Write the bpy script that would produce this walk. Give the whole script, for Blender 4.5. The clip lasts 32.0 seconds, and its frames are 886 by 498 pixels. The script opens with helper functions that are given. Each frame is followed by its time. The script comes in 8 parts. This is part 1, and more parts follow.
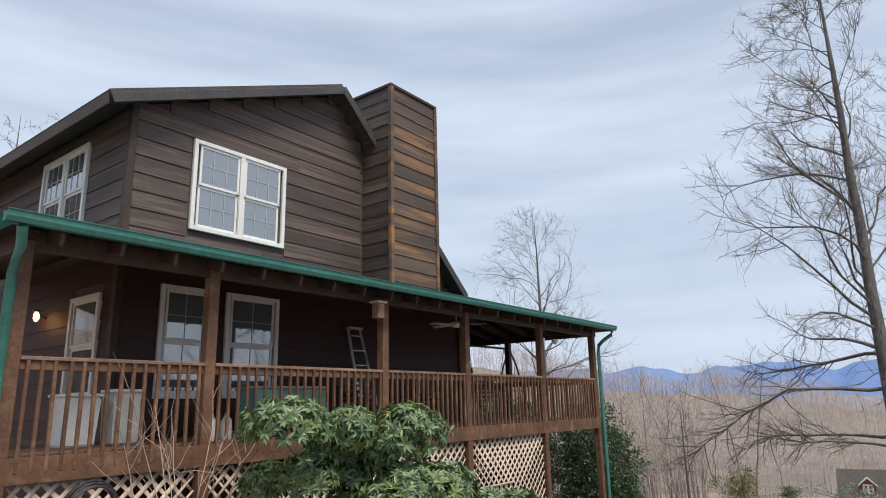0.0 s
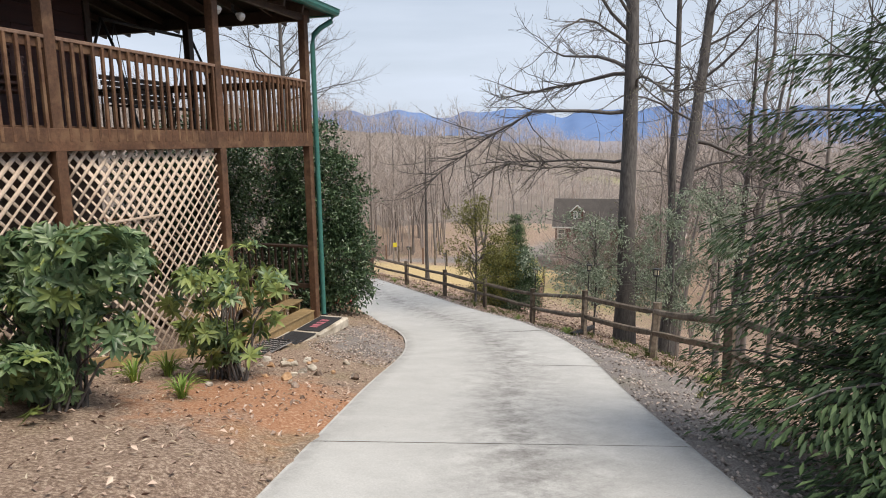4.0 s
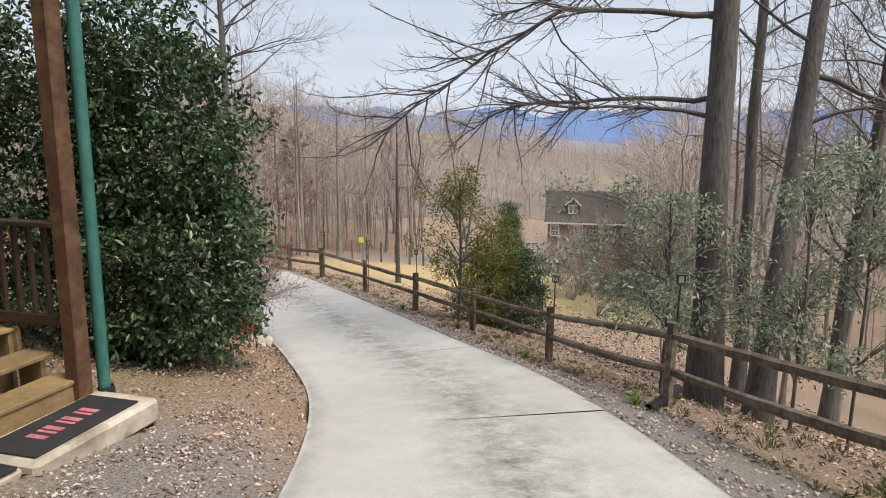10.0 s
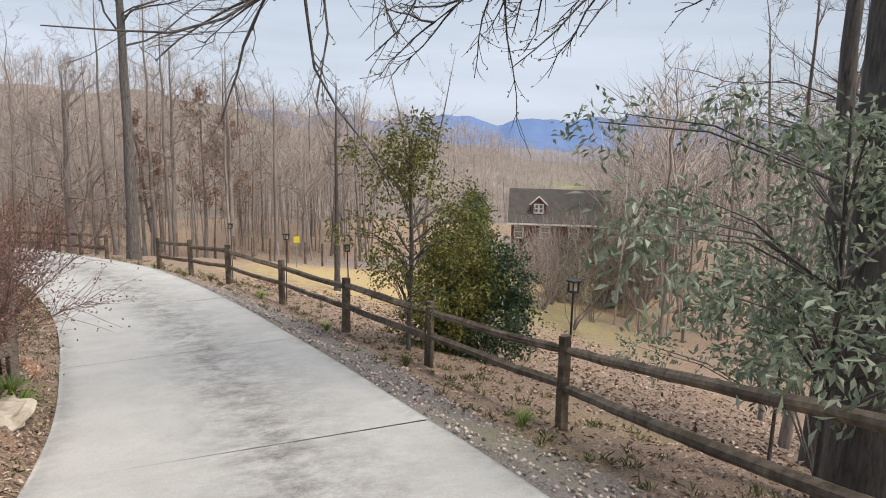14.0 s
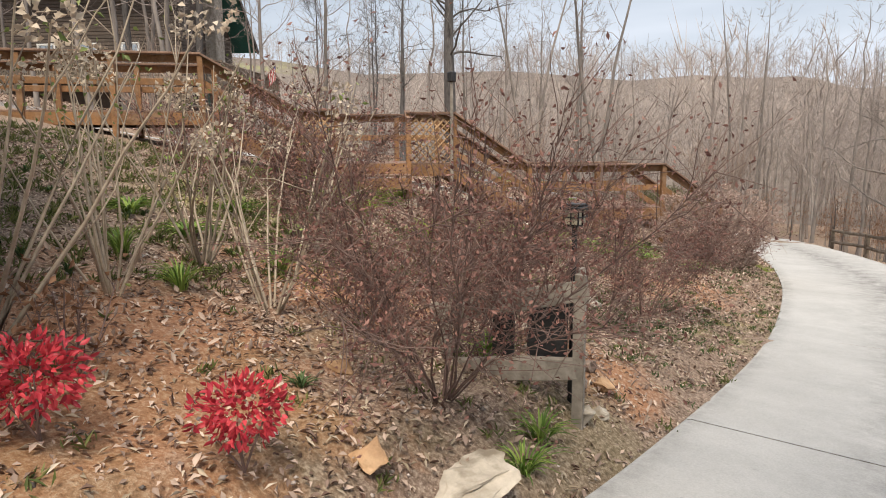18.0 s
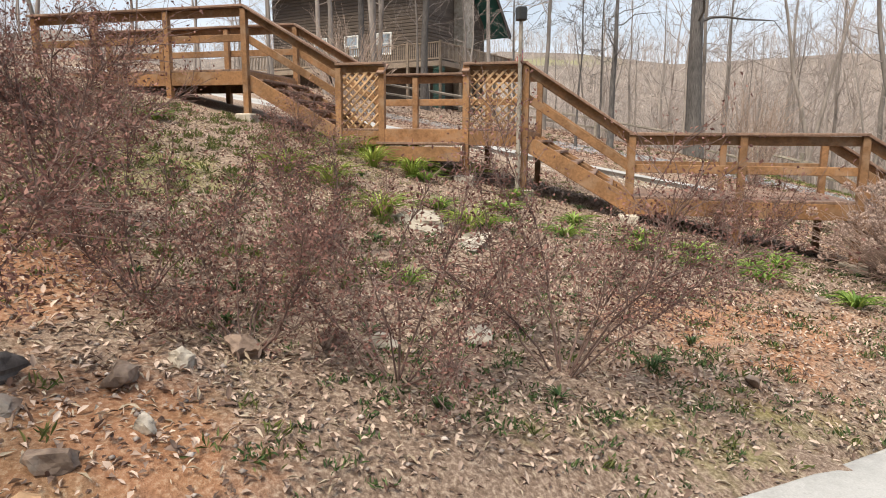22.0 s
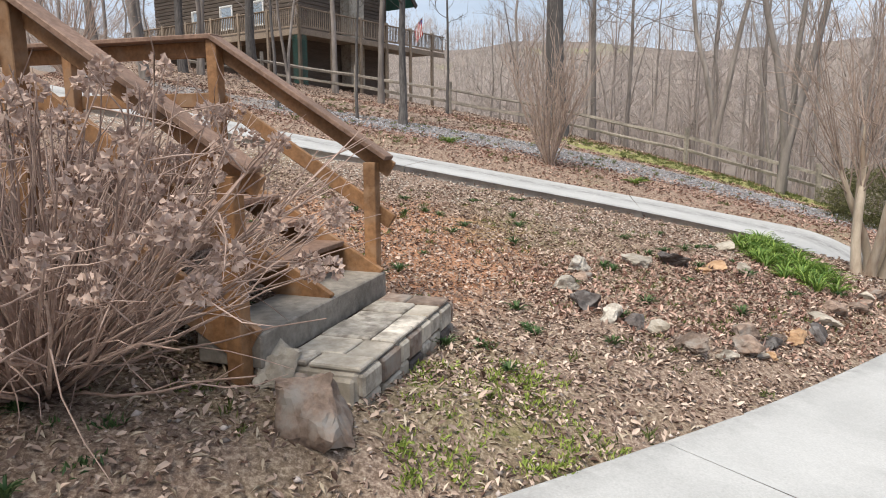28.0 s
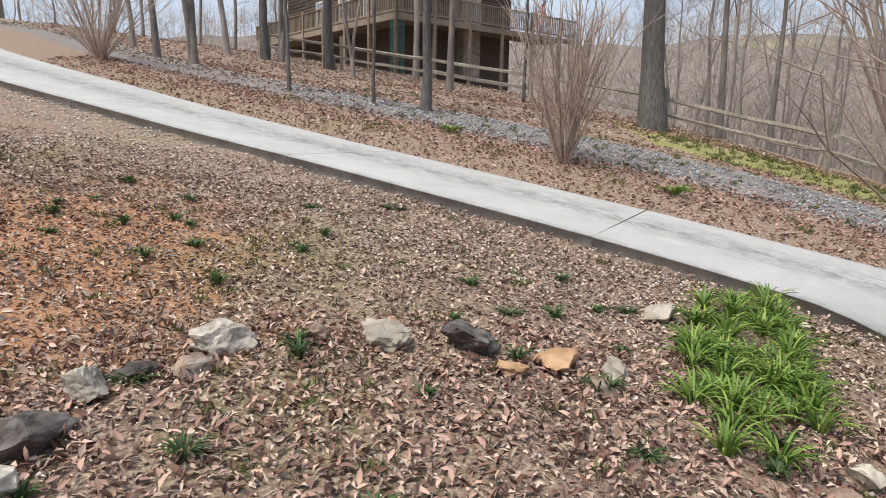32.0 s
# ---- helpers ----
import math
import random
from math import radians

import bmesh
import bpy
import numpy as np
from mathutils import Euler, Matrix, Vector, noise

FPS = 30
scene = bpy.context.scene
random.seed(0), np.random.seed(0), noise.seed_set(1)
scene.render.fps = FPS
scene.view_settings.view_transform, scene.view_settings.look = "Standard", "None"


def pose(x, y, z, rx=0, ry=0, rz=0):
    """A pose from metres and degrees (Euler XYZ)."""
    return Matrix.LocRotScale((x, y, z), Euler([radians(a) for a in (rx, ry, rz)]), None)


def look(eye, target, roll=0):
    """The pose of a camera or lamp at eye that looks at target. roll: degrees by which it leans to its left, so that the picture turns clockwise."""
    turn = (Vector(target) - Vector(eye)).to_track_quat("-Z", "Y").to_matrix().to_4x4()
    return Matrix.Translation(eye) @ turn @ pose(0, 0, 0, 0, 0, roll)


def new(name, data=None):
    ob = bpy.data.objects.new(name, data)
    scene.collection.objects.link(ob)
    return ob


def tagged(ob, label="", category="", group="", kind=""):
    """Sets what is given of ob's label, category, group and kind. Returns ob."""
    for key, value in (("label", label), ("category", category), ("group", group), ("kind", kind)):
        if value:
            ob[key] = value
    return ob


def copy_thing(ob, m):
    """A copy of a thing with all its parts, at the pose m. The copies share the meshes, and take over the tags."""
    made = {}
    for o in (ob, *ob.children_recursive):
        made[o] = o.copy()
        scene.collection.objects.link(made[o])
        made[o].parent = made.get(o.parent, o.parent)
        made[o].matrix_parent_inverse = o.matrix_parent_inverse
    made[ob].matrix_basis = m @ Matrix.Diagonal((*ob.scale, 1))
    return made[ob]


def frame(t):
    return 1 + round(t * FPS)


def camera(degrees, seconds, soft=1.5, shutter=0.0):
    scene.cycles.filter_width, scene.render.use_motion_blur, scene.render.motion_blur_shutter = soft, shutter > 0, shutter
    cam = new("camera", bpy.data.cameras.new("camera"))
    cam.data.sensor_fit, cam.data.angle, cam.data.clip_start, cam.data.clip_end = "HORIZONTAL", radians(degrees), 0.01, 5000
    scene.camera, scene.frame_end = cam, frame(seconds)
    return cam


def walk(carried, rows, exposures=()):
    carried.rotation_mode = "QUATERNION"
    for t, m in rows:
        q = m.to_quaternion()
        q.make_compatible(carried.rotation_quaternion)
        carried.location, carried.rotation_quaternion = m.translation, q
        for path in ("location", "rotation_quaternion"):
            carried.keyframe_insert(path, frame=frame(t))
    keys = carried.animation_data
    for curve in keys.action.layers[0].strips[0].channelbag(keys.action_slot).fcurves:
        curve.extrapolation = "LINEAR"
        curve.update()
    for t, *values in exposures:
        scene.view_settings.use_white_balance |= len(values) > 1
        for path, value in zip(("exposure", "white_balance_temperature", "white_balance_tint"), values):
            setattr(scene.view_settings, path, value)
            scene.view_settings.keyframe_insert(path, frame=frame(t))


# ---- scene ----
cam = camera(68.8, 32.0, 1.0)

PATH = [
    (0, (0.0, 0.0, 1.6), (0.0, 1.945, 2.067), -1.3),
    (0.5, (0.242, 0.463, 1.567), (0.32, 2.387, 2.109), -1.2),
    (1, (0.486, 0.935, 1.464), (0.736, 2.915, 1.599), -0.7),
    (1.5, (0.625, 1.485, 1.428), (1.015, 3.446, 1.369), -0.6),
    (2, (0.83, 2.0, 1.381), (1.368, 3.926, 1.323), -0.8),
    (2.5, (1.041, 2.54, 1.358), (1.683, 4.433, 1.291), -0.8),
    (3, (1.296, 3.05, 1.258), (1.965, 4.933, 1.169), -0.7),
    (3.5, (1.578, 3.605, 1.129), (2.252, 5.466, 0.841), -0.8),
    (5.5, (2.409, 5.902, 0.725), (3.113, 7.74, 0.371), -0.0),
    (6, (2.603, 6.472, 0.64), (3.295, 8.316, 0.293), 0.3),
    (6.5, (2.823, 7.041, 0.541), (3.504, 8.889, 0.189), 0.1),
    (7, (3.022, 7.608, 0.421), (3.704, 9.457, 0.078), 0.3),
    (7.5, (3.264, 8.171, 0.296), (3.93, 10.025, -0.051), 0.1),
    (8, (3.492, 8.728, 0.186), (4.18, 10.576, -0.153), 0.3),
    (8.5, (3.765, 9.289, 0.055), (4.445, 11.139, -0.281), 0.1),
    (9, (4.025, 9.829, -0.064), (4.733, 11.67, -0.398), 0.3),
    (9.5, (4.313, 10.36, -0.201), (5.043, 12.192, -0.535), -0.1),
    (10, (4.576, 10.884, -0.286), (5.315, 12.713, -0.62), 0.4),
    (10.5, (4.827, 11.422, -0.399), (5.58, 13.244, -0.735), 0.2),
    (11, (5.004, 11.904, -0.524), (5.819, 13.701, -0.854), 1.0),
    (11.5, (5.491, 12.621, -0.618), (6.395, 14.371, -0.961), -0.3),
    (12, (5.826, 13.203, -0.764), (6.788, 14.924, -1.101), -0.4),
    (12.5, (6.13, 13.808, -0.906), (7.166, 15.483, -1.255), -0.5),
    (13, (6.351, 14.412, -1.052), (7.388, 16.088, -1.392), -0.2),
    (13.5, (6.614, 15.028, -1.167), (7.61, 16.728, -1.512), -0.5),
    (14, (6.788, 15.749, -1.428), (7.655, 17.525, -1.74), 1.2),
    (14.5, (6.902, 16.331, -1.544), (7.567, 18.19, -1.861), 1.1),
    (15, (6.992, 16.866, -1.619), (7.437, 18.791, -1.93), 1.4),
    (15.5, (7.115, 17.39, -1.72), (7.217, 19.362, -2.042), 1.6),
    (17.5, (7.619, 19.281, -2.044), (6.664, 21.01, -2.36), -0.8),
    (18, (7.699, 19.862, -2.119), (6.389, 21.34, -2.434), -0.2),
    (18.5, (7.888, 20.436, -2.165), (6.545, 21.882, -2.493), 0.1),
    (19, (7.913, 21.008, -2.256), (6.556, 22.442, -2.577), 0.3),
    (19.5, (7.921, 21.625, -2.362), (6.555, 23.049, -2.688), -0.3),
    (20, (7.956, 22.276, -2.431), (6.492, 23.599, -2.759), -0.1),
    (20.5, (8.027, 22.893, -2.519), (6.43, 24.052, -2.846), 0.2),
    (21, (8.034, 23.544, -2.571), (6.339, 24.555, -2.892), 0.3),
    (21.5, (8.043, 24.183, -2.613), (6.283, 25.077, -2.933), 0.3),
    (22, (8.005, 24.879, -2.633), (6.178, 25.622, -2.964), 0.4),
    (22.5, (7.957, 25.639, -2.685), (6.118, 26.348, -3.023), 0.4),
    (23, (7.801, 26.427, -2.754), (5.953, 27.118, -3.082), 0.0),
    (23.5, (7.717, 27.227, -2.852), (5.871, 27.926, -3.173), -0.1),
    (24, (7.609, 27.972, -2.898), (5.763, 28.677, -3.209), 0.0),
    (24.5, (7.562, 28.785, -2.949), (5.748, 29.565, -3.272), -0.2),
    (26.5, (7.016, 32.133, -3.079), (5.164, 32.803, -3.432), -0.5),
    (27, (6.793, 32.945, -3.164), (4.927, 33.575, -3.512), -0.5),
    (27.5, (6.587, 33.746, -3.26), (4.725, 34.381, -3.616), -0.4),
    (28, (6.36, 34.501, -3.312), (4.5, 35.149, -3.659), -0.1),
    (28.5, (6.118, 35.254, -3.366), (4.32, 36.052, -3.723), -0.1),
    (29, (5.833, 36.014, -3.401), (4.049, 36.844, -3.757), -0.3),
    (29.5, (5.587, 36.741, -3.499), (3.8, 37.568, -3.851), -0.1),
    (30, (5.282, 37.417, -3.541), (3.468, 38.181, -3.893), 0.0),
    (30.5, (5.009, 38.037, -3.582), (3.16, 38.713, -3.931), 0.1),
    (31, (4.654, 38.581, -3.575), (2.75, 39.085, -3.925), 0.6),
    (31.5, (4.295, 39.077, -3.565), (2.376, 39.519, -3.912), 0.5),
    (32, (3.875, 39.4, -3.535), (1.908, 39.499, -3.887), 1.0),
]
walk(cam, [(t, look(eye, target, roll)) for t, eye, target, roll in PATH], ((0, 0.0, 6200, 10), (3, 0.03, 6300, 10), (6, 0.12, 6650, 10), (15, 0.02, 6500, 10), (20, 0.32, 6850, 10), (24, 0.42, 6500, 8), (27, 0.28, 6300, 9), (30, 0.07, 6250, 9), (32, 0.07, 6250, 9)))

# ---------------------------------------------------------------- light
world = bpy.data.worlds.new("overcast_sky")
scene.world = world
world.use_nodes = True
wn, wl = world.node_tree.nodes, world.node_tree.links
wn.clear()
sky = wn.new("ShaderNodeTexSky")
sky.sky_type = "NISHITA"
sky.sun_disc = False
sky.sun_elevation, sky.sun_rotation = radians(60), radians(145)
sky.air_density, sky.dust_density, sky.ozone_density = 1.2, 2.5, 2.0
tc = wn.new("ShaderNodeTexCoord")
mp = wn.new("ShaderNodeMapping")
mp.inputs["Scale"].default_value = (1.0, 1.0, 7.5)
cloud = wn.new("ShaderNodeTexNoise")
cloud.inputs["Scale"].default_value, cloud.inputs["Detail"].default_value = 1.6, 6
ramp = wn.new("ShaderNodeValToRGB")
ramp.color_ramp.elements[0].position, ramp.color_ramp.elements[0].color = 0.34, (0.62, 0.62, 0.62, 1)
ramp.color_ramp.elements[1].position, ramp.color_ramp.elements[1].color = 0.68, (1.0, 1.0, 1.0, 1)
white = wn.new("ShaderNodeRGB")
white.outputs[0].default_value = (7.6, 8.4, 9.7, 1)
mix = wn.new("ShaderNodeMix")
mix.data_type = "RGBA"
bg = wn.new("ShaderNodeBackground")
bg.inputs["Strength"].default_value = 0.092
wo = wn.new("ShaderNodeOutputWorld")
wl.new(tc.outputs["Generated"], mp.inputs["Vector"])
wl.new(mp.outputs["Vector"], cloud.inputs["Vector"])
wl.new(cloud.outputs["Fac"], ramp.inputs["Fac"])
wl.new(ramp.outputs["Color"], mix.inputs["Factor"])
wl.new(sky.outputs["Color"], mix.inputs["A"])
wl.new(white.outputs["Color"], mix.inputs["B"])
wl.new(mix.outputs["Result"], bg.inputs["Color"])
wl.new(bg.outputs["Background"], wo.inputs["Surface"])

sun = new("sun", bpy.data.lights.new("sun", "SUN"))
sun.data.energy, sun.data.angle, sun.data.color = 4.0, radians(24), (1.0, 0.9, 0.76)
# behind and to the right of the walker at the start
sun.matrix_world = look((14, -20, 42), (0, 0, 0))


# ---------------------------------------------------------------- materials
def shader(name, rough=0.8, metal=0.0, spec=0.5):
    m = bpy.data.materials.new(name)
    m.use_nodes = True
    b = m.node_tree.nodes["Principled BSDF"]
    b.inputs["Roughness"].default_value, b.inputs["Metallic"].default_value = rough, metal
    b.inputs["Specular IOR Level"].default_value = spec
    return m, m.node_tree.nodes, m.node_tree.links, b


def coords(n, l, stretch, spread=0.0):
    """Object coordinates, shifted from piece to piece."""
    t, p = n.new("ShaderNodeTexCoord"), n.new("ShaderNodeMapping")
    p.inputs["Scale"].default_value = stretch
    l.new(t.outputs["Object"], p.inputs["Vector"])
    if spread:
        o, s = n.new("ShaderNodeObjectInfo"), n.new("ShaderNodeMath")
        s.operation, s.inputs[1].default_value = "MULTIPLY", spread
        l.new(o.outputs["Random"], s.inputs[0])
        l.new(s.outputs[0], p.inputs["Location"])
    return p.outputs["Vector"]


def noise_tex(n, l, vec, scale, detail=5, rough=0.6, dist=0.0):
    t = n.new("ShaderNodeTexNoise")
    t.inputs["Scale"].default_value, t.inputs["Detail"].default_value = scale, detail
    t.inputs["Roughness"].default_value, t.inputs["Distortion"].default_value = rough, dist
    l.new(vec, t.inputs["Vector"])
    return t.outputs["Fac"]


def ramped(n, l, fac, stops):
    r = n.new("ShaderNodeValToRGB")
    e = r.color_ramp.elements
    while len(e) < len(stops):
        e.new(0.5)
    for k, (pos, c) in enumerate(stops):
        e[k].position, e[k].color = pos, (*c, 1)
    l.new(fac, r.inputs["Fac"])
    return r.outputs["Color"]


def blend(n, l, fac, a, b, mode="MIX"):
    m = n.new("ShaderNodeMix")
    m.data_type, m.blend_type = "RGBA", mode
    for sock, v in (("Factor", fac), ("A", a), ("B", b)):
        if isinstance(v, (int, float)):
            m.inputs[sock].default_value = v
        elif isinstance(v, tuple):
            m.inputs[sock].default_value = (*v, 1)
        else:
            l.new(v, m.inputs[sock])
    return m.outputs["Result"]


def bumped(n, l, b, height, strength, distance=0.01):
    k = n.new("ShaderNodeBump")
    k.inputs["Strength"].default_value, k.inputs["Distance"].default_value = strength, distance
    l.new(height, k.inputs["Height"])
    l.new(k.outputs["Normal"], b.inputs["Normal"])


def grained(name, dark, light, fine=30.0, coarse=1.5, rough=0.75, bump=0.3, stretch=(1, 1, 1), spread=7.0, vary=0.25, tint=None, metal=0.0):
    """Two scales of mottling, with a shift in value from piece to piece."""
    m, n, l, b = shader(name, rough, metal)
    v = coords(n, l, stretch, spread)
    f, c = noise_tex(n, l, v, fine, 6, 0.65), noise_tex(n, l, v, coarse, 4, 0.55)
    col = ramped(n, l, f, [(0.28, dark), (0.72, light)])
    soft = ramped(n, l, c, [(0.3, (1 - vary,) * 3), (0.7, (1 + vary * 0.4,) * 3)])
    col = blend(n, l, 1.0, col, soft, "MULTIPLY")
    if tint:
        patch = ramped(n, l, noise_tex(n, l, v, coarse * 2.3, 5, 0.6), [(0.5, (0, 0, 0)), (0.68, (1, 1, 1))])
        col = blend(n, l, patch, col, tint)
    if spread:
        o = n.new("ShaderNodeObjectInfo")
        col = blend(n, l, 1.0, col, ramped(n, l, o.outputs["Random"], [(0, (0.82,) * 3), (1, (1.12,) * 3)]), "MULTIPLY")
    l.new(col, b.inputs["Base Color"])
    bumped(n, l, b, f, bump)
    return m


def leafy(name, dark, light, rough=0.5, shine=0.4, through_light=0.25):
    """Leaves, each of its own value."""
    m, n, l, b = shader(name, rough, 0.0, shine)
    g = n.new("ShaderNodeNewGeometry")
    col = ramped(n, l, g.outputs["Random Per Island"], [(0, dark), (0.6, tuple((p + q) / 2 for p, q in zip(dark, light))), (1, light)])
    l.new(col, b.inputs["Base Color"])
    if through_light:
        tr, ad = n.new("ShaderNodeBsdfTranslucent"), n.new("ShaderNodeMixShader")
        ad.inputs[0].default_value = through_light
        l.new(col, tr.inputs["Color"])
        l.new(b.outputs[0], ad.inputs[1])
        l.new(tr.outputs[0], ad.inputs[2])
        l.new(ad.outputs[0], n["Material Output"].inputs["Surface"])
    return m


M = {}
M["siding"] = grained("stained_siding", (0.042, 0.03, 0.026), (0.11, 0.081, 0.069), 26, 1.2, 0.62, 0.35, (0.35, 1, 7), 9, 0.4, (0.14, 0.1, 0.08))
M["siding_red"] = grained("red_brown_siding", (0.03, 0.008, 0.007), (0.068, 0.019, 0.014), 26, 1.2, 0.6, 0.3, (0.35, 1, 7), 9, 0.35)
M["deck_brown"] = grained("brown_stained_lumber", (0.075, 0.034, 0.018), (0.17, 0.085, 0.045), 24, 1.6, 0.7, 0.3, (1, 1, 1), 9, 0.35, (0.2, 0.115, 0.062))
M["deck_orange"] = grained("weathered_orange_stained_lumber", (0.2, 0.098, 0.04), (0.4, 0.21, 0.095), 24, 1.8, 0.72, 0.35, (1, 1, 1), 9, 0.45, (0.3, 0.19, 0.115))
M["deck_cap"] = grained("worn_cap_board", (0.16, 0.09, 0.06), (0.34, 0.22, 0.16), 24, 1.8, 0.72, 0.35, (1, 1, 1), 9, 0.45)
M["tread"] = grained("tan_tread_boards", (0.24, 0.165, 0.08), (0.42, 0.3, 0.15), 20, 1.5, 0.65, 0.25, (1, 1, 1), 9, 0.3)
M["lattice"] = grained("bleached_lattice", (0.42, 0.32, 0.24), (0.66, 0.54, 0.44), 30, 2, 0.75, 0.2, (1, 1, 1), 5, 0.2)
M["lattice_wood"] = grained("tan_lattice", (0.34, 0.2, 0.1), (0.55, 0.36, 0.2), 30, 2, 0.75, 0.2, (1, 1, 1), 5, 0.2)
M["teal"] = grained("teal_painted_metal", (0.035, 0.15, 0.13), (0.07, 0.25, 0.21), 14, 2, 0.42, 0.05, (1, 1, 1), 3, 0.2)
M["teal_roof"] = grained("teal_roof_metal", (0.03, 0.13, 0.11), (0.05, 0.2, 0.165), 10, 1, 0.4, 0.05, (1, 1, 1), 3, 0.2)
M["rake"] = grained("grey_painted_rake", (0.03, 0.03, 0.031), (0.075, 0.074, 0.075), 20, 1.5, 0.6, 0.2, (1, 1, 1), 5, 0.25)
M["dark_trim"] = grained("dark_stained_trim", (0.03, 0.018, 0.012), (0.075, 0.045, 0.03), 22, 1.5, 0.6, 0.25, (1, 1, 1), 5, 0.3)
M["white_vinyl"] = grained("white_window_vinyl", (0.68, 0.68, 0.66), (0.8, 0.8, 0.78), 10, 2, 0.4, 0.03, (1, 1, 1), 0, 0.08)
M["muntin"] = grained("grey_muntin", (0.4, 0.42, 0.42), (0.55, 0.56, 0.56), 10, 2, 0.4, 0.02, (1, 1, 1), 0, 0.1)
M["black"] = grained("black_painted_metal", (0.012, 0.012, 0.013), (0.035, 0.035, 0.037), 30, 3, 0.5, 0.08, (1, 1, 1), 3, 0.2)
M["flue"] = grained("dull_steel", (0.2, 0.2, 0.21), (0.42, 0.42, 0.43), 16, 2, 0.45, 0.05, (1, 1, 1), 3, 0.25, None, 0.7)
M["rubber"] = grained("black_rubber_mat", (0.012, 0.012, 0.014), (0.035, 0.035, 0.04), 90, 4, 0.85, 0.5, (1, 1, 1), 3, 0.3)
M["rail_wood"] = grained("weathered_split_rail", (0.1, 0.077, 0.055), (0.3, 0.245, 0.19), 14, 1.8, 0.88, 0.9, (1, 1, 1), 9, 0.5, (0.075, 0.055, 0.04))
M["rail_grey"] = grained("silver_weathered_rail", (0.2, 0.175, 0.145), (0.42, 0.375, 0.32), 14, 1.8, 0.88, 0.8, (1, 1, 1), 9, 0.4)
M["bark"] = grained("grey_brown_bark", (0.042, 0.038, 0.037), (0.2, 0.182, 0.172), 24, 1.6, 0.92, 1.0, (1, 1, 0.16), 9, 0.4)
M["bark_pale"] = grained("pale_tan_bark", (0.3, 0.24, 0.18), (0.52, 0.44, 0.35), 9, 1.4, 0.85, 0.5, (1, 1, 0.3), 9, 0.3, (0.22, 0.14, 0.09))
M["twig"] = grained("grey_twigs", (0.11, 0.096, 0.092), (0.24, 0.212, 0.2), 9, 0.5, 0.9, 0.2, (1, 1, 1), 9, 0.3)
M["bark_wood"] = grained("pale_grey_wood_bark", (0.16, 0.138, 0.124), (0.4, 0.352, 0.318), 6, 0.6, 0.92, 0.6, (1, 1, 0.22), 9, 0.35)
M["twig_wood"] = grained("pale_grey_wood_twigs", (0.24, 0.2, 0.185), (0.45, 0.39, 0.36), 4, 0.4, 0.92, 0.1, (1, 1, 1), 9, 0.25)
M["twig_red"] = grained("red_brown_twigs", (0.12, 0.075, 0.065), (0.3, 0.2, 0.17), 12, 1.5, 0.9, 0.2, (1, 1, 1), 9, 0.35)
M["cane"] = grained("pale_hydrangea_canes", (0.34, 0.27, 0.2), (0.62, 0.53, 0.42), 14, 1.5, 0.85, 0.2, (1, 1, 1), 9, 0.3)
M["twig_pink"] = grained("pink_brown_stems", (0.24, 0.16, 0.13), (0.52, 0.39, 0.33), 14, 1.5, 0.88, 0.2, (1, 1, 1), 9, 0.3)
M["twig_tan"] = grained("dry_tan_stems", (0.26, 0.185, 0.15), (0.52, 0.41, 0.34), 14, 1.5, 0.88, 0.2, (1, 1, 1), 9, 0.3)
# far woods: air haze is mixed into both bark colours
M["wood_far"] = grained("bare_wood_haze_paled", (0.27, 0.228, 0.207), (0.47, 0.405, 0.37), 2, 0.1, 0.95, 0.0, (1, 1, 1), 0, 0.3)
M["wood_haze"] = grained("bare_wood_haze_tinted", (0.3, 0.265, 0.25), (0.47, 0.42, 0.395), 2, 0.05, 0.95, 0.0, (1, 1, 1), 0, 0.3, (0.38, 0.28, 0.235))
M["rhodo"] = leafy("rhododendron_leaves", (0.05, 0.1, 0.045), (0.23, 0.31, 0.145), 0.4, 0.5)
M["rhodo_young"] = leafy("yellow_green_shoots", (0.12, 0.17, 0.05), (0.32, 0.38, 0.12), 0.5, 0.4)
M["holly"] = leafy("dark_holly_leaves", (0.022, 0.05, 0.024), (0.12, 0.185, 0.085), 0.34, 0.55, 0.15)
M["laurel"] = leafy("grey_green_laurel_leaves", (0.11, 0.155, 0.095), (0.44, 0.5, 0.38), 0.36, 0.5, 0.35)
M["pine"] = leafy("hemlock_needles", (0.03, 0.06, 0.028), (0.12, 0.18, 0.075), 0.6, 0.3)
M["cedar"] = leafy("grey_green_needles", (0.11, 0.155, 0.095), (0.29, 0.36, 0.23), 0.6, 0.3)
M["yellow_green"] = leafy("yellow_green_leaves", (0.1, 0.11, 0.025), (0.3, 0.29, 0.08), 0.5, 0.4)
M["fresh"] = leafy("fresh_yellow_green_leaves", (0.3, 0.32, 0.08), (0.58, 0.58, 0.2), 0.6, 0.3)
M["grass"] = leafy("lily_blades", (0.07, 0.16, 0.025), (0.4, 0.52, 0.12), 0.5, 0.35)
M["fresh_blade"] = leafy("yellow_green_blades", (0.14, 0.22, 0.03), (0.48, 0.54, 0.14), 0.5, 0.35)
M["grass_dull"] = leafy("dull_grass_blades", (0.07, 0.1, 0.025), (0.24, 0.25, 0.09), 0.6, 0.3)
M["litter"] = leafy("dead_leaves", (0.11, 0.065, 0.05), (0.66, 0.52, 0.43), 0.8, 0.2, 0.0)
M["litter_red"] = leafy("russet_dead_leaves", (0.14, 0.07, 0.052), (0.62, 0.43, 0.35), 0.8, 0.2, 0.0)
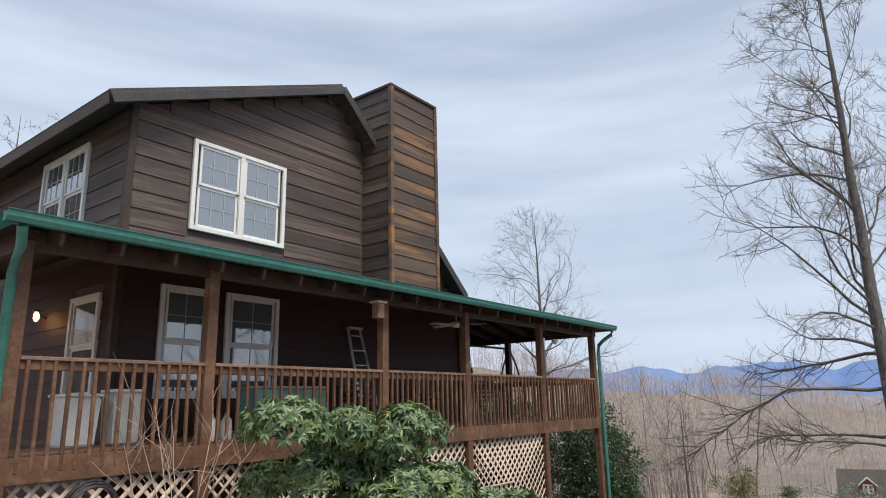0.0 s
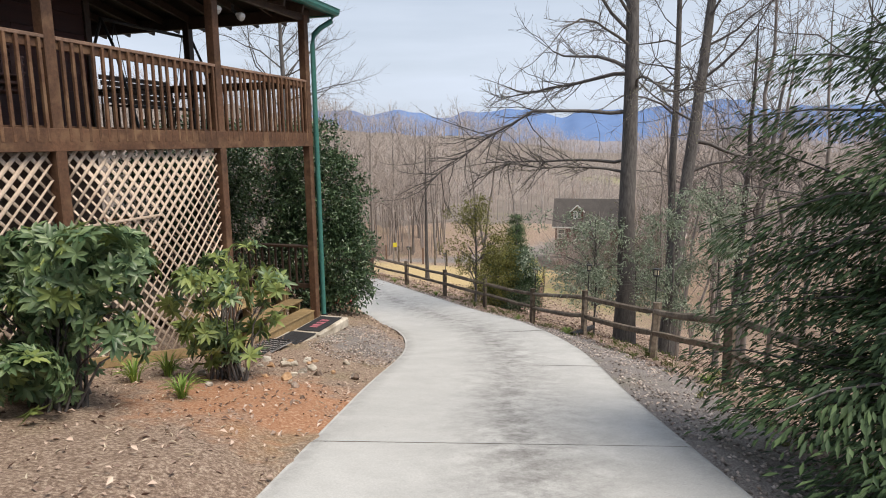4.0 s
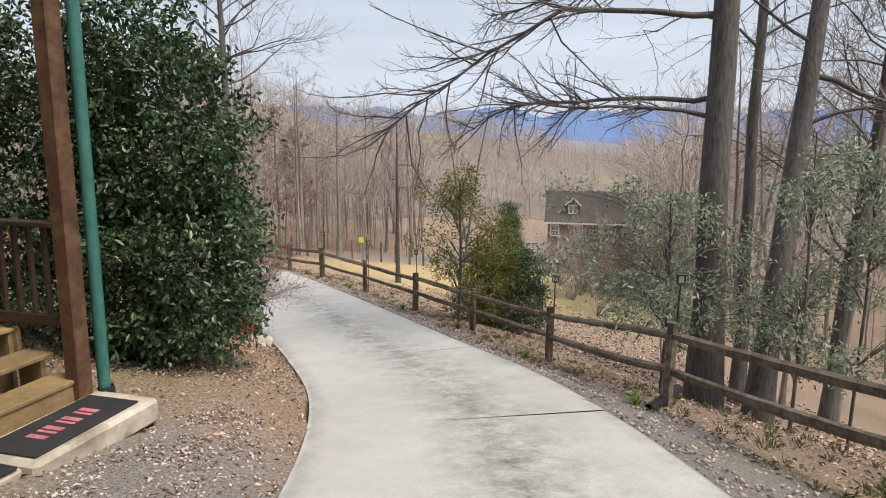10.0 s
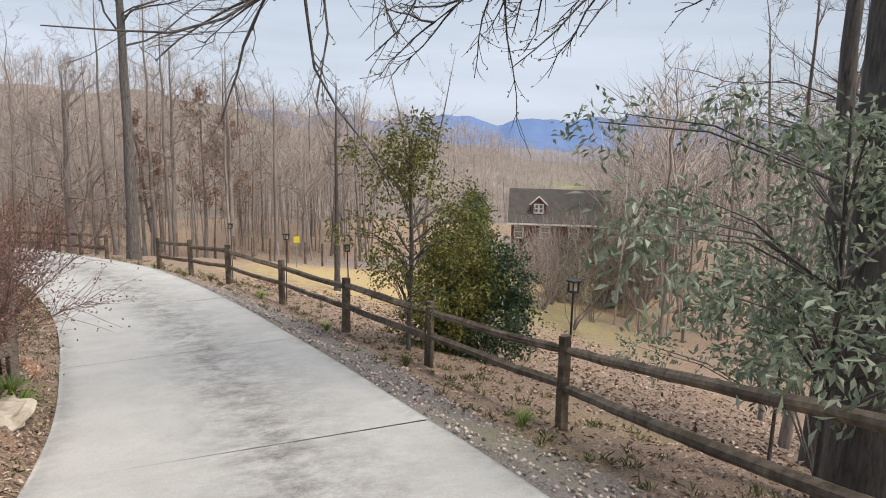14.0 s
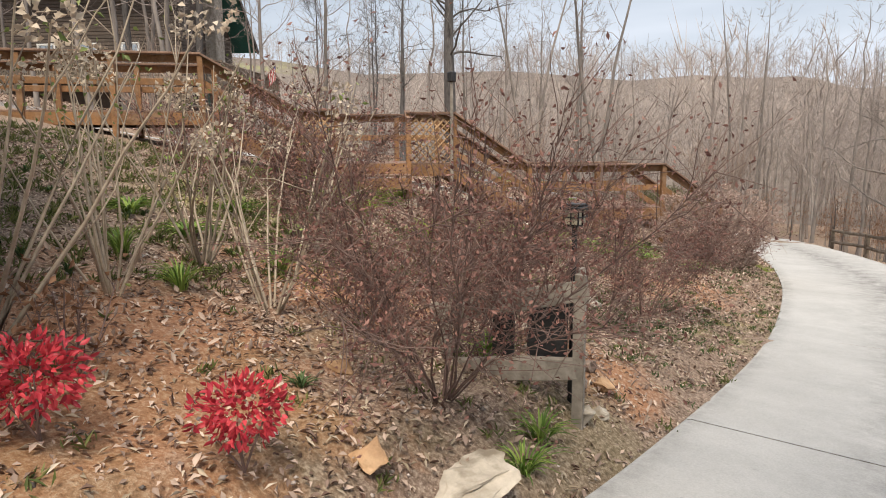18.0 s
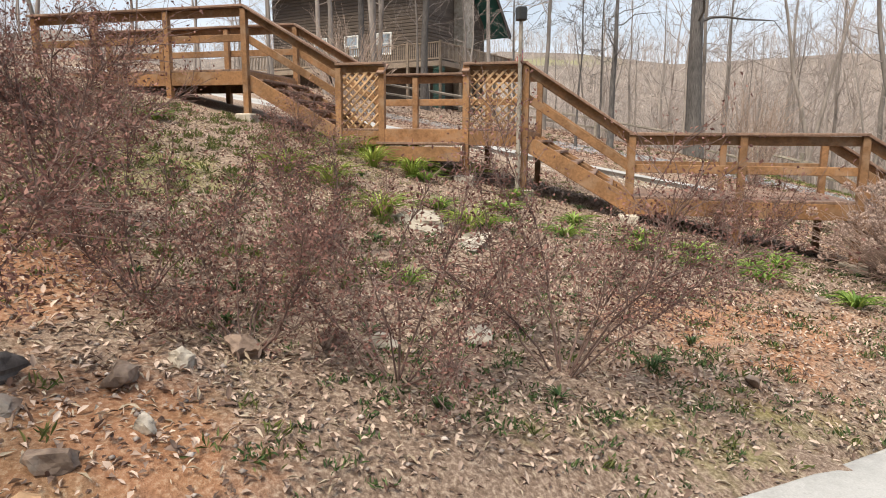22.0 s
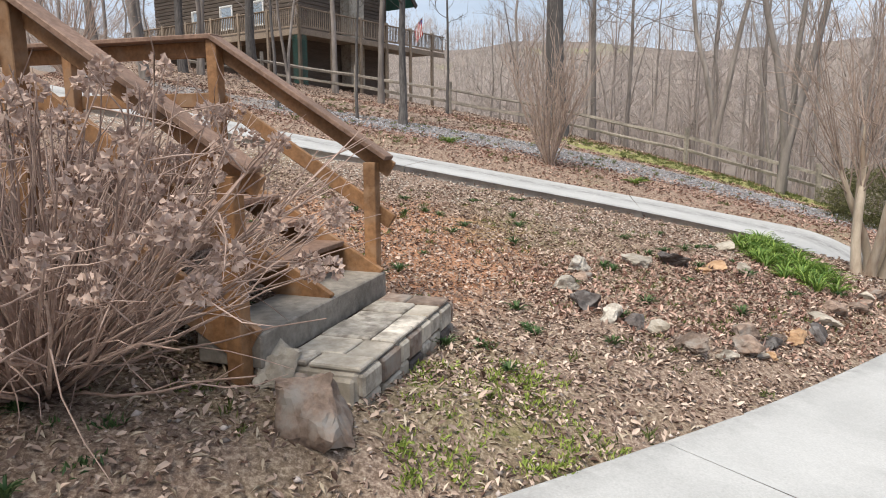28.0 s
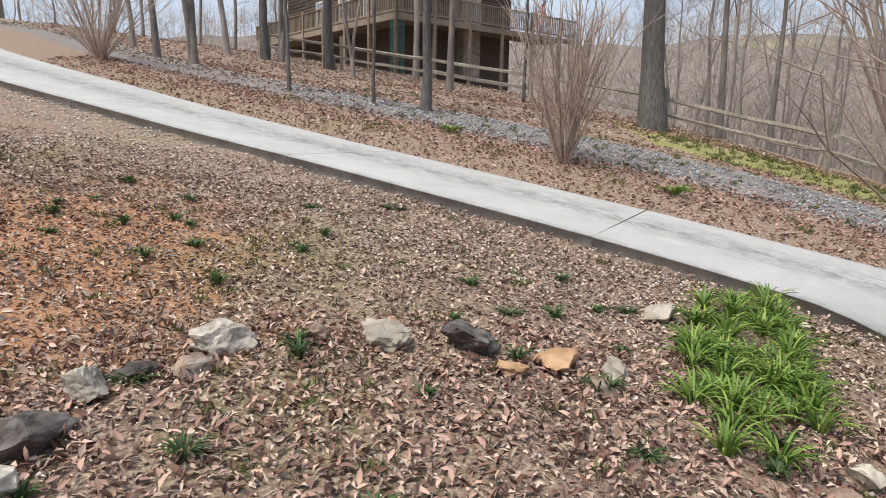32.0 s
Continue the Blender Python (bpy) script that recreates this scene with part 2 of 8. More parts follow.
M["litter_pale"] = leafy("pale_dry_straw", (0.3, 0.24, 0.17), (0.6, 0.52, 0.42), 0.8, 0.2, 0.0)
M["redleaf"] = leafy("crimson_leaves", (0.35, 0.02, 0.04), (0.75, 0.09, 0.11), 0.45, 0.4)
M["bloom"] = leafy("dry_hydrangea_heads", (0.42, 0.33, 0.25), (0.75, 0.66, 0.54), 0.8, 0.2)
M["bloom_tan"] = leafy("tan_hydrangea_heads", (0.38, 0.28, 0.235), (0.66, 0.52, 0.45), 0.8, 0.2)
M["bud"] = leafy("spring_buds", (0.2, 0.19, 0.1), (0.42, 0.4, 0.26), 0.7, 0.2)
M["beech"] = leafy("clinging_russet_leaves", (0.16, 0.08, 0.045), (0.36, 0.2, 0.12), 0.75, 0.2)
M["olive"] = leafy("olive_needles", (0.06, 0.065, 0.025), (0.2, 0.19, 0.08), 0.6, 0.3)
M["weed"] = leafy("dark_weed_blades", (0.04, 0.085, 0.03), (0.15, 0.22, 0.08), 0.55, 0.3)
M["barberry"] = leafy("dark_red_brown_leaves", (0.12, 0.055, 0.048), (0.42, 0.235, 0.195), 0.7, 0.2)
M["pebble"] = leafy("grey_pebbles", (0.11, 0.09, 0.08), (0.66, 0.57, 0.52), 0.8, 0.3, 0.0)
M["gravel_blue"] = leafy("blue_grey_gravel", (0.12, 0.12, 0.13), (0.52, 0.52, 0.55), 0.8, 0.3, 0.0)
M["chip"] = leafy("pale_stone_chips", (0.25, 0.22, 0.19), (0.8, 0.73, 0.65), 0.8, 0.3, 0.0)
M["rock"] = grained("brown_fieldstone", (0.1, 0.065, 0.05), (0.42, 0.31, 0.24), 11, 2.4, 0.85, 1.0, (1, 1, 1), 9, 0.5, (0.3, 0.27, 0.24))
M["rock_white"] = grained("pale_quartz_stone", (0.24, 0.205, 0.165), (0.76, 0.7, 0.61), 11, 2.6, 0.8, 1.0, (1, 1, 1), 9, 0.45, (0.15, 0.125, 0.1))
M["rock_dark"] = grained("dark_grey_stone", (0.03, 0.025, 0.024), (0.15, 0.125, 0.115), 11, 2.4, 0.85, 1.0, (1, 1, 1), 9, 0.45, (0.2, 0.185, 0.175))
M["rock_orange"] = grained("orange_stone", (0.32, 0.18, 0.09), (0.6, 0.4, 0.24), 8, 1.6, 0.85, 0.6, (1, 1, 1), 9, 0.3)
M["stone_pale"] = grained("pale_block_stone", (0.36, 0.32, 0.26), (0.6, 0.54, 0.46), 10, 1.8, 0.85, 0.6, (1, 1, 1), 9, 0.35, (0.24, 0.2, 0.15))

# glass: opaque, mirror-like at a slant; colour lifted for sky reflection and curtains
m, n, l, b = shader("window_glass", 0.03)
b.inputs["Base Color"].default_value = (0.13, 0.155, 0.165, 1)
b.inputs["Specular IOR Level"].default_value = 1.0
b.inputs["Coat Weight"].default_value = 1.0
b.inputs["Coat IOR"].default_value = 2.8
M["glass"] = m


# ---------------------------------------------------------------- small builders
def mesh_of(name, verts, faces, mats, index=None):
    """A mesh from arrays: faces is an (n, k) array or a list."""
    me = bpy.data.meshes.new(name)
    verts = np.asarray(verts, dtype=np.float32)
    if isinstance(faces, np.ndarray):
        k, c = faces.shape[1], faces.shape[0]
        me.vertices.add(len(verts))
        me.vertices.foreach_set("co", verts.ravel())
        me.loops.add(c * k)
        me.polygons.add(c)
        me.loops.foreach_set("vertex_index", faces.astype(np.int32).ravel())
        me.polygons.foreach_set("loop_start", np.arange(0, c * k, k, dtype=np.int32))
        me.polygons.foreach_set("loop_total", np.full(c, k, dtype=np.int32))
    else:
        me.from_pydata([tuple(map(float, v)) for v in verts], [], faces)
    for x in mats if isinstance(mats, (list, tuple)) else [mats]:
        me.materials.append(x)
    if index is not None:
        me.polygons.foreach_set("material_index", np.asarray(index, dtype=np.int32))
    me.update(calc_edges=True)
    return me


def soft_shade(me):
    me.polygons.foreach_set("use_smooth", np.ones(len(me.polygons), dtype=bool))
    return me


def part(name, me, parent, label="", m=None):
    ob = new(name, me)
    ob.parent = parent
    if m is not None:
        ob.matrix_basis = m
    if label:
        ob["label"] = label
    return ob


def thing(name, m, label, category, group="", kind=""):
    ob = new(name)
    ob.matrix_world = m
    return tagged(ob, label, category, group, kind)


def slab(sx, sy, sz, mat, bevel=0.006, at=(0, 0, 0), name="board"):
    """A box with eased edges, centred in x and y, from z = at.z up."""
    bm = bmesh.new()
    bmesh.ops.create_cube(bm, size=1, matrix=Matrix.Translation(Vector(at) + Vector((0, 0, sz / 2))) @ Matrix.Diagonal((sx, sy, sz, 1)))
    if bevel:
        bmesh.ops.bevel(bm, geom=bm.edges[:], offset=min(bevel, 0.3 * min(sx, sy, sz)), segments=1, affect="EDGES")
    me = bpy.data.meshes.new(name)
    bm.to_mesh(me)
    bm.free()
    me.materials.append(mat)
    return me


def beam(p, q, w, h, mat, bevel=0.006, name="board"):
    """A squared timber from p to q, w wide and h high, with eased edges."""
    p, q = Vector(p), Vector(q)
    d = q - p
    me = slab(w, h, d.length, mat, bevel, name=name)
    side = d.cross(Vector((0, 0, 1)))
    side = side.normalized() if side.length > 1e-4 else Vector((1, 0, 0))
    z = d.normalized()
    y = z.cross(side)
    me.transform(Matrix((side, y, z)).transposed().to_4x4())
    me.transform(Matrix.Translation(p))
    return me


def joined(meshes, name):
    bm = bmesh.new()
    for me in meshes:
        bm.from_mesh(me)
    out = bpy.data.meshes.new(name)
    bm.to_mesh(out)
    bm.free()
    for x in meshes[0].materials:
        out.materials.append(x)
    for me in meshes:
        bpy.data.meshes.remove(me)
    return out


def tube_np(points, radii, sides=5, cap=False):
    """Vertices and quads of a tube along points."""
    p = np.asarray(points, float)
    r = np.asarray(radii, float)
    t = np.gradient(p, axis=0)
    t /= np.linalg.norm(t, axis=1)[:, None] + 1e-9
    ref = np.where(np.abs(t[:, 2:3]) > 0.9, np.array([[1.0, 0, 0]]), np.array([[0, 0, 1.0]]))
    a = np.cross(t, ref)
    a /= np.linalg.norm(a, axis=1)[:, None] + 1e-9
    c = np.cross(t, a)
    th = np.linspace(0, 2 * np.pi, sides, endpoint=False)
    ring = p[:, None] + r[:, None, None] * (np.cos(th)[None, :, None] * a[:, None] + np.sin(th)[None, :, None] * c[:, None])
    k = len(p)
    i = np.arange(k - 1)[:, None] * sides
    j = np.arange(sides)[None]
    j2 = (j + 1) % sides
    f = np.stack([i + j, i + j2, i + sides + j2, i + sides + j], -1).reshape(-1, 4)
    return ring.reshape(-1, 3), f


def tubes(name, list_of, mat, sides=5):
    """One mesh of many tubes: (points, radii)."""
    vs, fs, o = [], [], 0
    for pts, rad in list_of:
        v, f = tube_np(pts, rad, sides)
        vs.append(v), fs.append(f + o)
        o += len(v)
    return soft_shade(mesh_of(name, np.concatenate(vs), np.concatenate(fs), mat))


def leaves_np(centres, axes, normals, length, width, fold=0.25, droop=0.2):
    """Folded pointed leaves: eight vertices, six faces each as quads."""
    c, a, n = np.asarray(centres), np.asarray(axes), np.asarray(normals)
    a = a / (np.linalg.norm(a, axis=1)[:, None] + 1e-9)
    s = np.cross(a, n)
    s /= np.linalg.norm(s, axis=1)[:, None] + 1e-9
    n = np.cross(s, a)
    L, W = np.broadcast_to(length, len(c))[:, None], np.broadcast_to(width, len(c))[:, None]
    base = c
    m1 = c + a * L * 0.33
    m2 = c + a * L * 0.7 - n * L * droop * 0.4
    tip = c + a * L - n * L * droop
    up = n * W * fold
    v = np.stack([base, m1 - s * W / 2 + up, m1, m1 + s * W / 2 + up, m2 - s * W * 0.4 + up, m2, m2 + s * W * 0.4 + up, tip], 1)
    f = np.array([[0, 2, 1, 1], [0, 3, 2, 2], [1, 2, 5, 4], [2, 3, 6, 5], [4, 5, 7, 7], [5, 6, 7, 7]])
    return v.reshape(-1, 3), f


def leaf_mesh(name, centres, axes, normals, length, width, mat, fold=0.25, droop=0.2, simple=False):
    """Leaves in one mesh; simple ones are folded once along the middle."""
    if simple:
        v, _ = leaves_np(centres, axes, normals, length, width, fold, droop)
        v = v.reshape(-1, 8, 3)
        v = np.stack([v[:, 0], (v[:, 1] + v[:, 4]) / 2, (v[:, 3] + v[:, 6]) / 2, v[:, 7]], 1).reshape(-1, 3)
        f = (np.arange(len(centres))[:, None, None] * 4 + np.array([[0, 3, 1], [0, 2, 3]])[None]).reshape(-1, 3)
        return mesh_of(name, v, f, mat)
    v, _ = leaves_np(centres, axes, normals, length, width, fold, droop)
    k = len(centres)
    tri = np.array([[0, 2, 1], [0, 3, 2], [1, 2, 5], [1, 5, 4], [2, 3, 6], [2, 6, 5], [4, 5, 7], [5, 6, 7]])
    f = (np.arange(k)[:, None, None] * 8 + tri[None]).reshape(-1, 3)
    return mesh_of(name, v, f, mat)


def rnd_dirs(rng, k):
    d = rng.normal(size=(k, 3))
    return d / np.linalg.norm(d, axis=1)[:, None]


# ---------------------------------------------------------------- the lie of the land
# middle of the driveway, from the start down to the public road
CENTRE = [(-7, -16, 1.6), (-2.6, -6, 0.75), (0.25, 0, 0.02), (2.36, 5, -0.65), (4.52, 10, -1.69), (6.32, 14, -2.56), (7.3, 17.7, -3.27), (7.58, 21.5, -3.92),
          (7.42, 25, -4.28), (7.05, 28.6, -4.55), (6.4, 32, -4.72), (5.6, 35, -4.89), (4.3, 39, -5.24), (2.4, 43.6, -5.62), (-0.6, 49.5, -6.15), (-6, 57, -6.9), (-16, 66, -7.6)]
# middle of the branch that climbs back above it
BRANCH = [(1.2, 46.6, -5.85), (-0.9, 46.0, -5.6), (-2.4, 44.75, -5.2), (-3.85, 42.7, -4.72), (-5.55, 39.75, -4.12), (-7.35, 36.4, -3.45), (-9.6, 32.6, -2.65), (-13.6, 27.4, -1.5), (-19, 22.5, -0.2)]
# heights beside the drive
SPOTS = [(-2.9, 7.95, -0.2), (2.05, 14.42, -2.2), (3.72, 16.6, -2.5), (0.55, 19.0, -2.05), (-5.7, 17.5, -0.8), (4.38, 24.86, -3.83), (0.3, 25, -3.0), (-5, 25, -1.9),
         (4.67, 28.7, -4.41), (0.94, 30.8, -3.9), (-2.6, 29, -3.05), (2.2, 31.7, -4.15), (1.7, 36.2, -4.85), (-2.4, 38.1, -4.45), (-0.2, 43.1, -5.22), (-7.8, 42.2, -4.0),
         (-20, 42.9, -2.2), (-12.6, 48.2, -3.95), (-23, 36.5, -1.1), (-38, 24, 2.5), (8.2, 10.6, -2.25), (10.5, 17.4, -3.72), (10.7, 25.2, -4.8), (9.1, 34.3, -5.3),
         (13, 10, -4.0), (14.5, 18, -5.4), (15, 27, -6.4), (13, 37, -6.8), (27, 14, -9.5), (28, 30, -10.5), (26, 46, -9.6), (13, 48, -7.4), (-11, 4, 1.0)]


def spline(points, step=0.25):
    """Points along a smooth line through the given ones."""
    p = np.array(points, float)
    p = np.vstack([2 * p[0] - p[1], p, 2 * p[-1] - p[-2]])
    out = []
    for k in range(1, len(p) - 2):
        m = max(2, int(np.linalg.norm(p[k + 1] - p[k]) / step))
        t = np.linspace(0, 1, m, endpoint=False)[:, None]
        out.append(0.5 * (2 * p[k] + (p[k + 1] - p[k - 1]) * t + (2 * p[k - 1] - 5 * p[k] + 4 * p[k + 1] - p[k + 2]) * t**2
                          + (3 * p[k] - p[k - 1] - 3 * p[k + 1] + p[k + 2]) * t**3))
    return np.vstack([*out, p[-2:-1]])


MAIN, SIDE = spline(CENTRE), spline(BRANCH)


def meet(d):
    """How far the branch has left the plane of the main drive, by distance from its middle."""
    k = np.clip((d - 1.45) / 2.6, 0, 1)
    return k * k * (3 - 2 * k)


gap_ = ((SIDE[:, None, :2] - MAIN[None, :, :2]) ** 2).sum(-1)
SIDE[:, 2] = MAIN[gap_.argmin(1), 2] + (SIDE[:, 2] - MAIN[gap_.argmin(1), 2]) * meet(np.sqrt(gap_.min(1)))
KNOTS = np.vstack([np.array(CENTRE, float), np.array(BRANCH[1:], float), np.array(SPOTS, float)])


def kernel(d2):
    return d2 * np.log(d2 + 1e-6)


def solve_land():
    k = len(KNOTS)
    d2 = ((KNOTS[:, None, :2] - KNOTS[None, :, :2]) ** 2).sum(-1)
    p = np.c_[np.ones(k), KNOTS[:, :2]]
    a = np.zeros((k + 3, k + 3))
    a[:k, :k], a[:k, k:], a[k:, :k] = kernel(d2) + np.eye(k) * 3.0, p, p.T
    return np.linalg.solve(a, np.r_[KNOTS[:, 2], 0, 0, 0])


LAND = solve_land()


def near_line(x, y, line):
    """Distance to a line, the height there, and which side (left positive)."""
    q = np.stack([x, y], -1)
    best, zz, sg = np.full(len(q), 1e9), np.zeros(len(q)), np.zeros(len(q))
    tang = np.gradient(line[:, :2], axis=0)
    for a in range(0, len(q), 4000):
        d = q[a:a + 4000, None] - line[None, :, :2]
        d2 = (d**2).sum(-1)
        i = d2.argmin(1)
        r = np.arange(len(i))
        best[a:a + 4000], zz[a:a + 4000] = np.sqrt(d2[r, i]), line[i, 2]
        sg[a:a + 4000] = np.sign(tang[i, 0] * d[r, i, 1] - tang[i, 1] * d[r, i, 0])
    return best, zz, sg


def wooded(x, y):
    """The far country: a valley, then rising wooded hills."""
    r = np.hypot(x - 4, y - 15)
    th = np.degrees(np.arctan2(x - 4, y - 15))
    ease = lambda q: np.clip(q, 0, 1) ** 2 * (3 - 2 * np.clip(q, 0, 1))  # noqa: E731
    right = ease((th - 2) / 22) * ease((150 - th) / 40)
    base = -9 - 24 * right * ease((r - 66) / 170) - 1.5 * ease((r - 40) / 60)
    skyline = np.interp(th, [-180, -95, -60, -40, -20, 0, 9, 24, 38, 90, 180], [7.2, 8.8, 8.6, 7.6, 7.2, 5.4, 4.3, 2.7, 0.2, 1.0, 4.0]) - 1.7 + 0.35 * np.sin(th * 0.31) + 0.2 * np.sin(th * 0.9)
    crest = -3 + 300 * np.tan(np.radians(skyline))
    return base + (crest - base) * ease((r - 80) / 220) - 25 * ease((r - 330) / 600) + 1.6 * np.sin(x / 31 + 1) * np.sin(y / 37) * np.clip(r / 150, 0, 1)


def ground_z(x, y, slabs=True):
    """Height of the earth. Under the concrete it lies lower."""
    x, y = np.atleast_1d(np.asarray(x, float)), np.atleast_1d(np.asarray(y, float))
    out = np.zeros(len(x))
    for a in range(0, len(x), 4000):
        q = np.stack([x[a:a + 4000], y[a:a + 4000]], -1)
        d2 = ((q[:, None] - KNOTS[None, :, :2]) ** 2).sum(-1)
        out[a:a + 4000] = kernel(d2) @ LAND[:-3] + LAND[-3] + q @ LAND[-2:]
    r = np.hypot((x - 2) / 1.0, (y - 24) / 1.25)
    w = np.clip((r - 30) / 26, 0, 1)
    w = w * w * (3 - 2 * w)
    out = out * (1 - w) + wooded(x, y) * w
    if slabs:
        for line, half, sink in ((MAIN, 1.52, 0.03), (SIDE, 1.5, 0.05)):
            d, z, s = near_line(x, y, line)
            drop = np.where((line is SIDE) & (s > 0), 0.13, sink) if line is SIDE else sink
            k = np.clip((2.25 - d) / 0.73, 0, 1)
            k = k * k * (3 - 2 * k)
            out = out * (1 - k) + (z - drop) * k
            out = np.where(d < half - 0.08, np.minimum(out, z - 0.2), out)
    return out


def gz(x, y):
    return float(ground_z([x], [y])[0])


def lines_of(lo, hi, fine_lo, fine_hi, step, grow=1.17):
    mid = np.arange(fine_lo, fine_hi, step)
    up, dn = [mid[-1]], [mid[0]]
    s = step
    while up[-1] < hi:
        s *= grow
        up.append(up[-1] + s)
    s = step
    while dn[-1] > lo:
        s *= grow
        dn.append(dn[-1] - s)
    return np.r_[dn[:0:-1], mid, up[1:]]


# soil, leaf litter and gravel, by place: red clay, grey gravel by the drives, straw field
m, n, l, b = shader("woodland_soil", 0.95, 0, 0.15)
v = coords(n, l, (1, 1, 1))
big, mid_n, fine = noise_tex(n, l, v, 0.35, 5, 0.6), noise_tex(n, l, v, 2.2, 6, 0.65), noise_tex(n, l, v, 34, 6, 0.75)
litter = ramped(n, l, fine, [(0.32, (0.09, 0.062, 0.046)), (0.5, (0.27, 0.195, 0.15)), (0.66, (0.54, 0.44, 0.35))])
clay = ramped(n, l, fine, [(0.3, (0.22, 0.1, 0.055)), (0.52, (0.41, 0.22, 0.13)), (0.7, (0.58, 0.43, 0.31))])
gravel = ramped(n, l, noise_tex(n, l, v, 60, 3, 0.8), [(0.35, (0.085, 0.075, 0.07)), (0.6, (0.33, 0.3, 0.285))])
straw = ramped(n, l, fine, [(0.3, (0.34, 0.25, 0.12)), (0.7, (0.56, 0.44, 0.25))])
moss = ramped(n, l, fine, [(0.3, (0.1, 0.13, 0.03)), (0.7, (0.3, 0.3, 0.09))])
va = n.new("ShaderNodeVertexColor")
va.layer_name = "cover"
sep = n.new("ShaderNodeSeparateColor")
l.new(va.outputs["Color"], sep.inputs["Color"])
ragged = n.new("ShaderNodeMath")
ragged.operation, ragged.inputs[1].default_value = "MULTIPLY_ADD", 1.6
l.new(mid_n, ragged.inputs[0])
ragged.inputs[2].default_value = -0.8


def worn(chan):
    """A cover's share with a ragged edge."""
    a = n.new("ShaderNodeMath")
    a.operation = "ADD"
    l.new(sep.outputs[chan], a.inputs[0])
    l.new(ragged.outputs[0], a.inputs[1])
    return ramped(n, l, a.outputs[0], [(0.36, (0, 0, 0)), (0.8, (1, 1, 1))])


col = blend(n, l, worn("Red"), litter, clay)
col = blend(n, l, worn("Green"), col, gravel)
col = blend(n, l, worn("Blue"), col, straw)
green = ramped(n, l, big, [(0.55, (0, 0, 0)), (0.75, (0.35,) * 3)])
col = blend(n, l, green, col, moss)
grassy = n.new("ShaderNodeMath")
grassy.operation = "ADD"
l.new(va.outputs["Alpha"], grassy.inputs[0])
l.new(ragged.outputs[0], grassy.inputs[1])
turf = ramped(n, l, fine, [(0.3, (0.13, 0.15, 0.035)), (0.7, (0.42, 0.4, 0.16))])
col = blend(n, l, ramped(n, l, grassy.outputs[0], [(0.36, (0, 0, 0)), (0.85, (0.85,) * 3)]), col, turf)
l.new(col, b.inputs["Base Color"])
bumped(n, l, b, fine, 0.7, 0.03)
M["soil"] = m

m, n, l, b = shader("distant_woods", 1.0, 0, 0.0)
v = coords(n, l, (1, 1, 0.4))
col = ramped(n, l, noise_tex(n, l, v, 0.12, 9, 0.8), [(0.3, (0.13, 0.108, 0.096)), (0.5, (0.21, 0.18, 0.16)), (0.7, (0.29, 0.25, 0.215))])
meadow = ramped(n, l, noise_tex(n, l, v, 0.022, 4, 0.5), [(0.63, (0, 0, 0)), (0.69, (0.5,) * 3)])
col = blend(n, l, meadow, col, (0.3, 0.32, 0.13))
l.new(col, b.inputs["Base Color"])
M["far_soil"] = m


def build_ground():
    gx, gy = lines_of(-1500, 1500, -16, 15, 0.3), lines_of(-700, 1700, 0, 50, 0.3)
    X, Y = np.meshgrid(gx, gy)
    x, y = X.ravel(), Y.ravel()
    z = ground_z(x, y)
    rng = np.random.default_rng(3)
    near = np.hypot(x - 2, y - 24) < 40
    z = z + np.where(near, rng.normal(0, 0.012, len(z)), 0)
    d1, _, s1 = near_line(x, y, MAIN)
    d2, _, s2 = near_line(x, y, SIDE)
    a, c = len(gy), len(gx)
    i = (np.arange(a - 1)[:, None] * c + np.arange(c - 1)[None]).reshape(-1)
    f = np.stack([i, i + 1, i + 1 + c, i + c], -1)
    far = (np.hypot(x[i] - 2, y[i] - 24) > 62).astype(int)
    me = soft_shade(mesh_of("ground", np.c_[x, y, z], f, [M["soil"], M["far_soil"]], far))
    blob = lambda cx, cy, rx, ry: np.clip(1.25 - np.hypot((x - cx) / rx, (y - cy) / ry), 0, 1)  # noqa: E731
    clay = np.maximum.reduce([0.75 * blob(3.9, 29.6, 1.6, 2.6), blob(-0.9, 36.6, 2.9, 2.2), blob(4.1, 21.0, 2.1, 2.0), blob(3.2, 23.5, 1.4, 1.4), blob(2.2, 10.6, 1.5, 2.0), blob(5.1, 24.6, 0.9, 0.8)])
    grav = np.where((s1 < 0) & (d1 < 2.75) & (y < 33), 0.95, 0) + blob(4.5, 14.9, 1.15, 2.1) + np.where((s2 < 0) & (d2 > 3.8) & (d2 < 6.6) & (x < 0), 1.0, 0)
    road = np.clip(1.3 - np.abs(y - (60 + 0.1 * x)) / 3.2, 0, 1) * (x > -6)
    fld = np.clip(1.2 - np.hypot((x - 16) / 8.0, (y - 44) / 9.0), 0, 1) + np.clip(1.2 - np.hypot((x - 30) / 12.0, (y - 50) / 9.0), 0, 1)
    turf = np.where((s2 < 0) & (d2 > 7.4) & (d2 < 13) & (x < -3) & (y > 45), 0.9, 0) + 0.8 * blob(0.2, 24.3, 1.9, 1.5) + 0.6 * blob(-1.8, 27.2, 1.6, 1.2) + 0.55 * blob(3.0, 35.9, 0.6, 0.5) + 0.5 * blob(5.2, 28.2, 0.7, 2.4) + 0.62 * blob(25, 41, 9, 9)
    layer = me.color_attributes.new("cover", "FLOAT_COLOR", "POINT")
    layer.data.foreach_set("color", np.c_[clay, np.clip(grav + road, 0, 1), np.clip(fld, 0, 1), turf].astype(np.float32).ravel())
    return tagged(new("ground", me), "sloping ground of leaf litter, clay and gravel", "ground", kind="structure")


ground = build_ground()

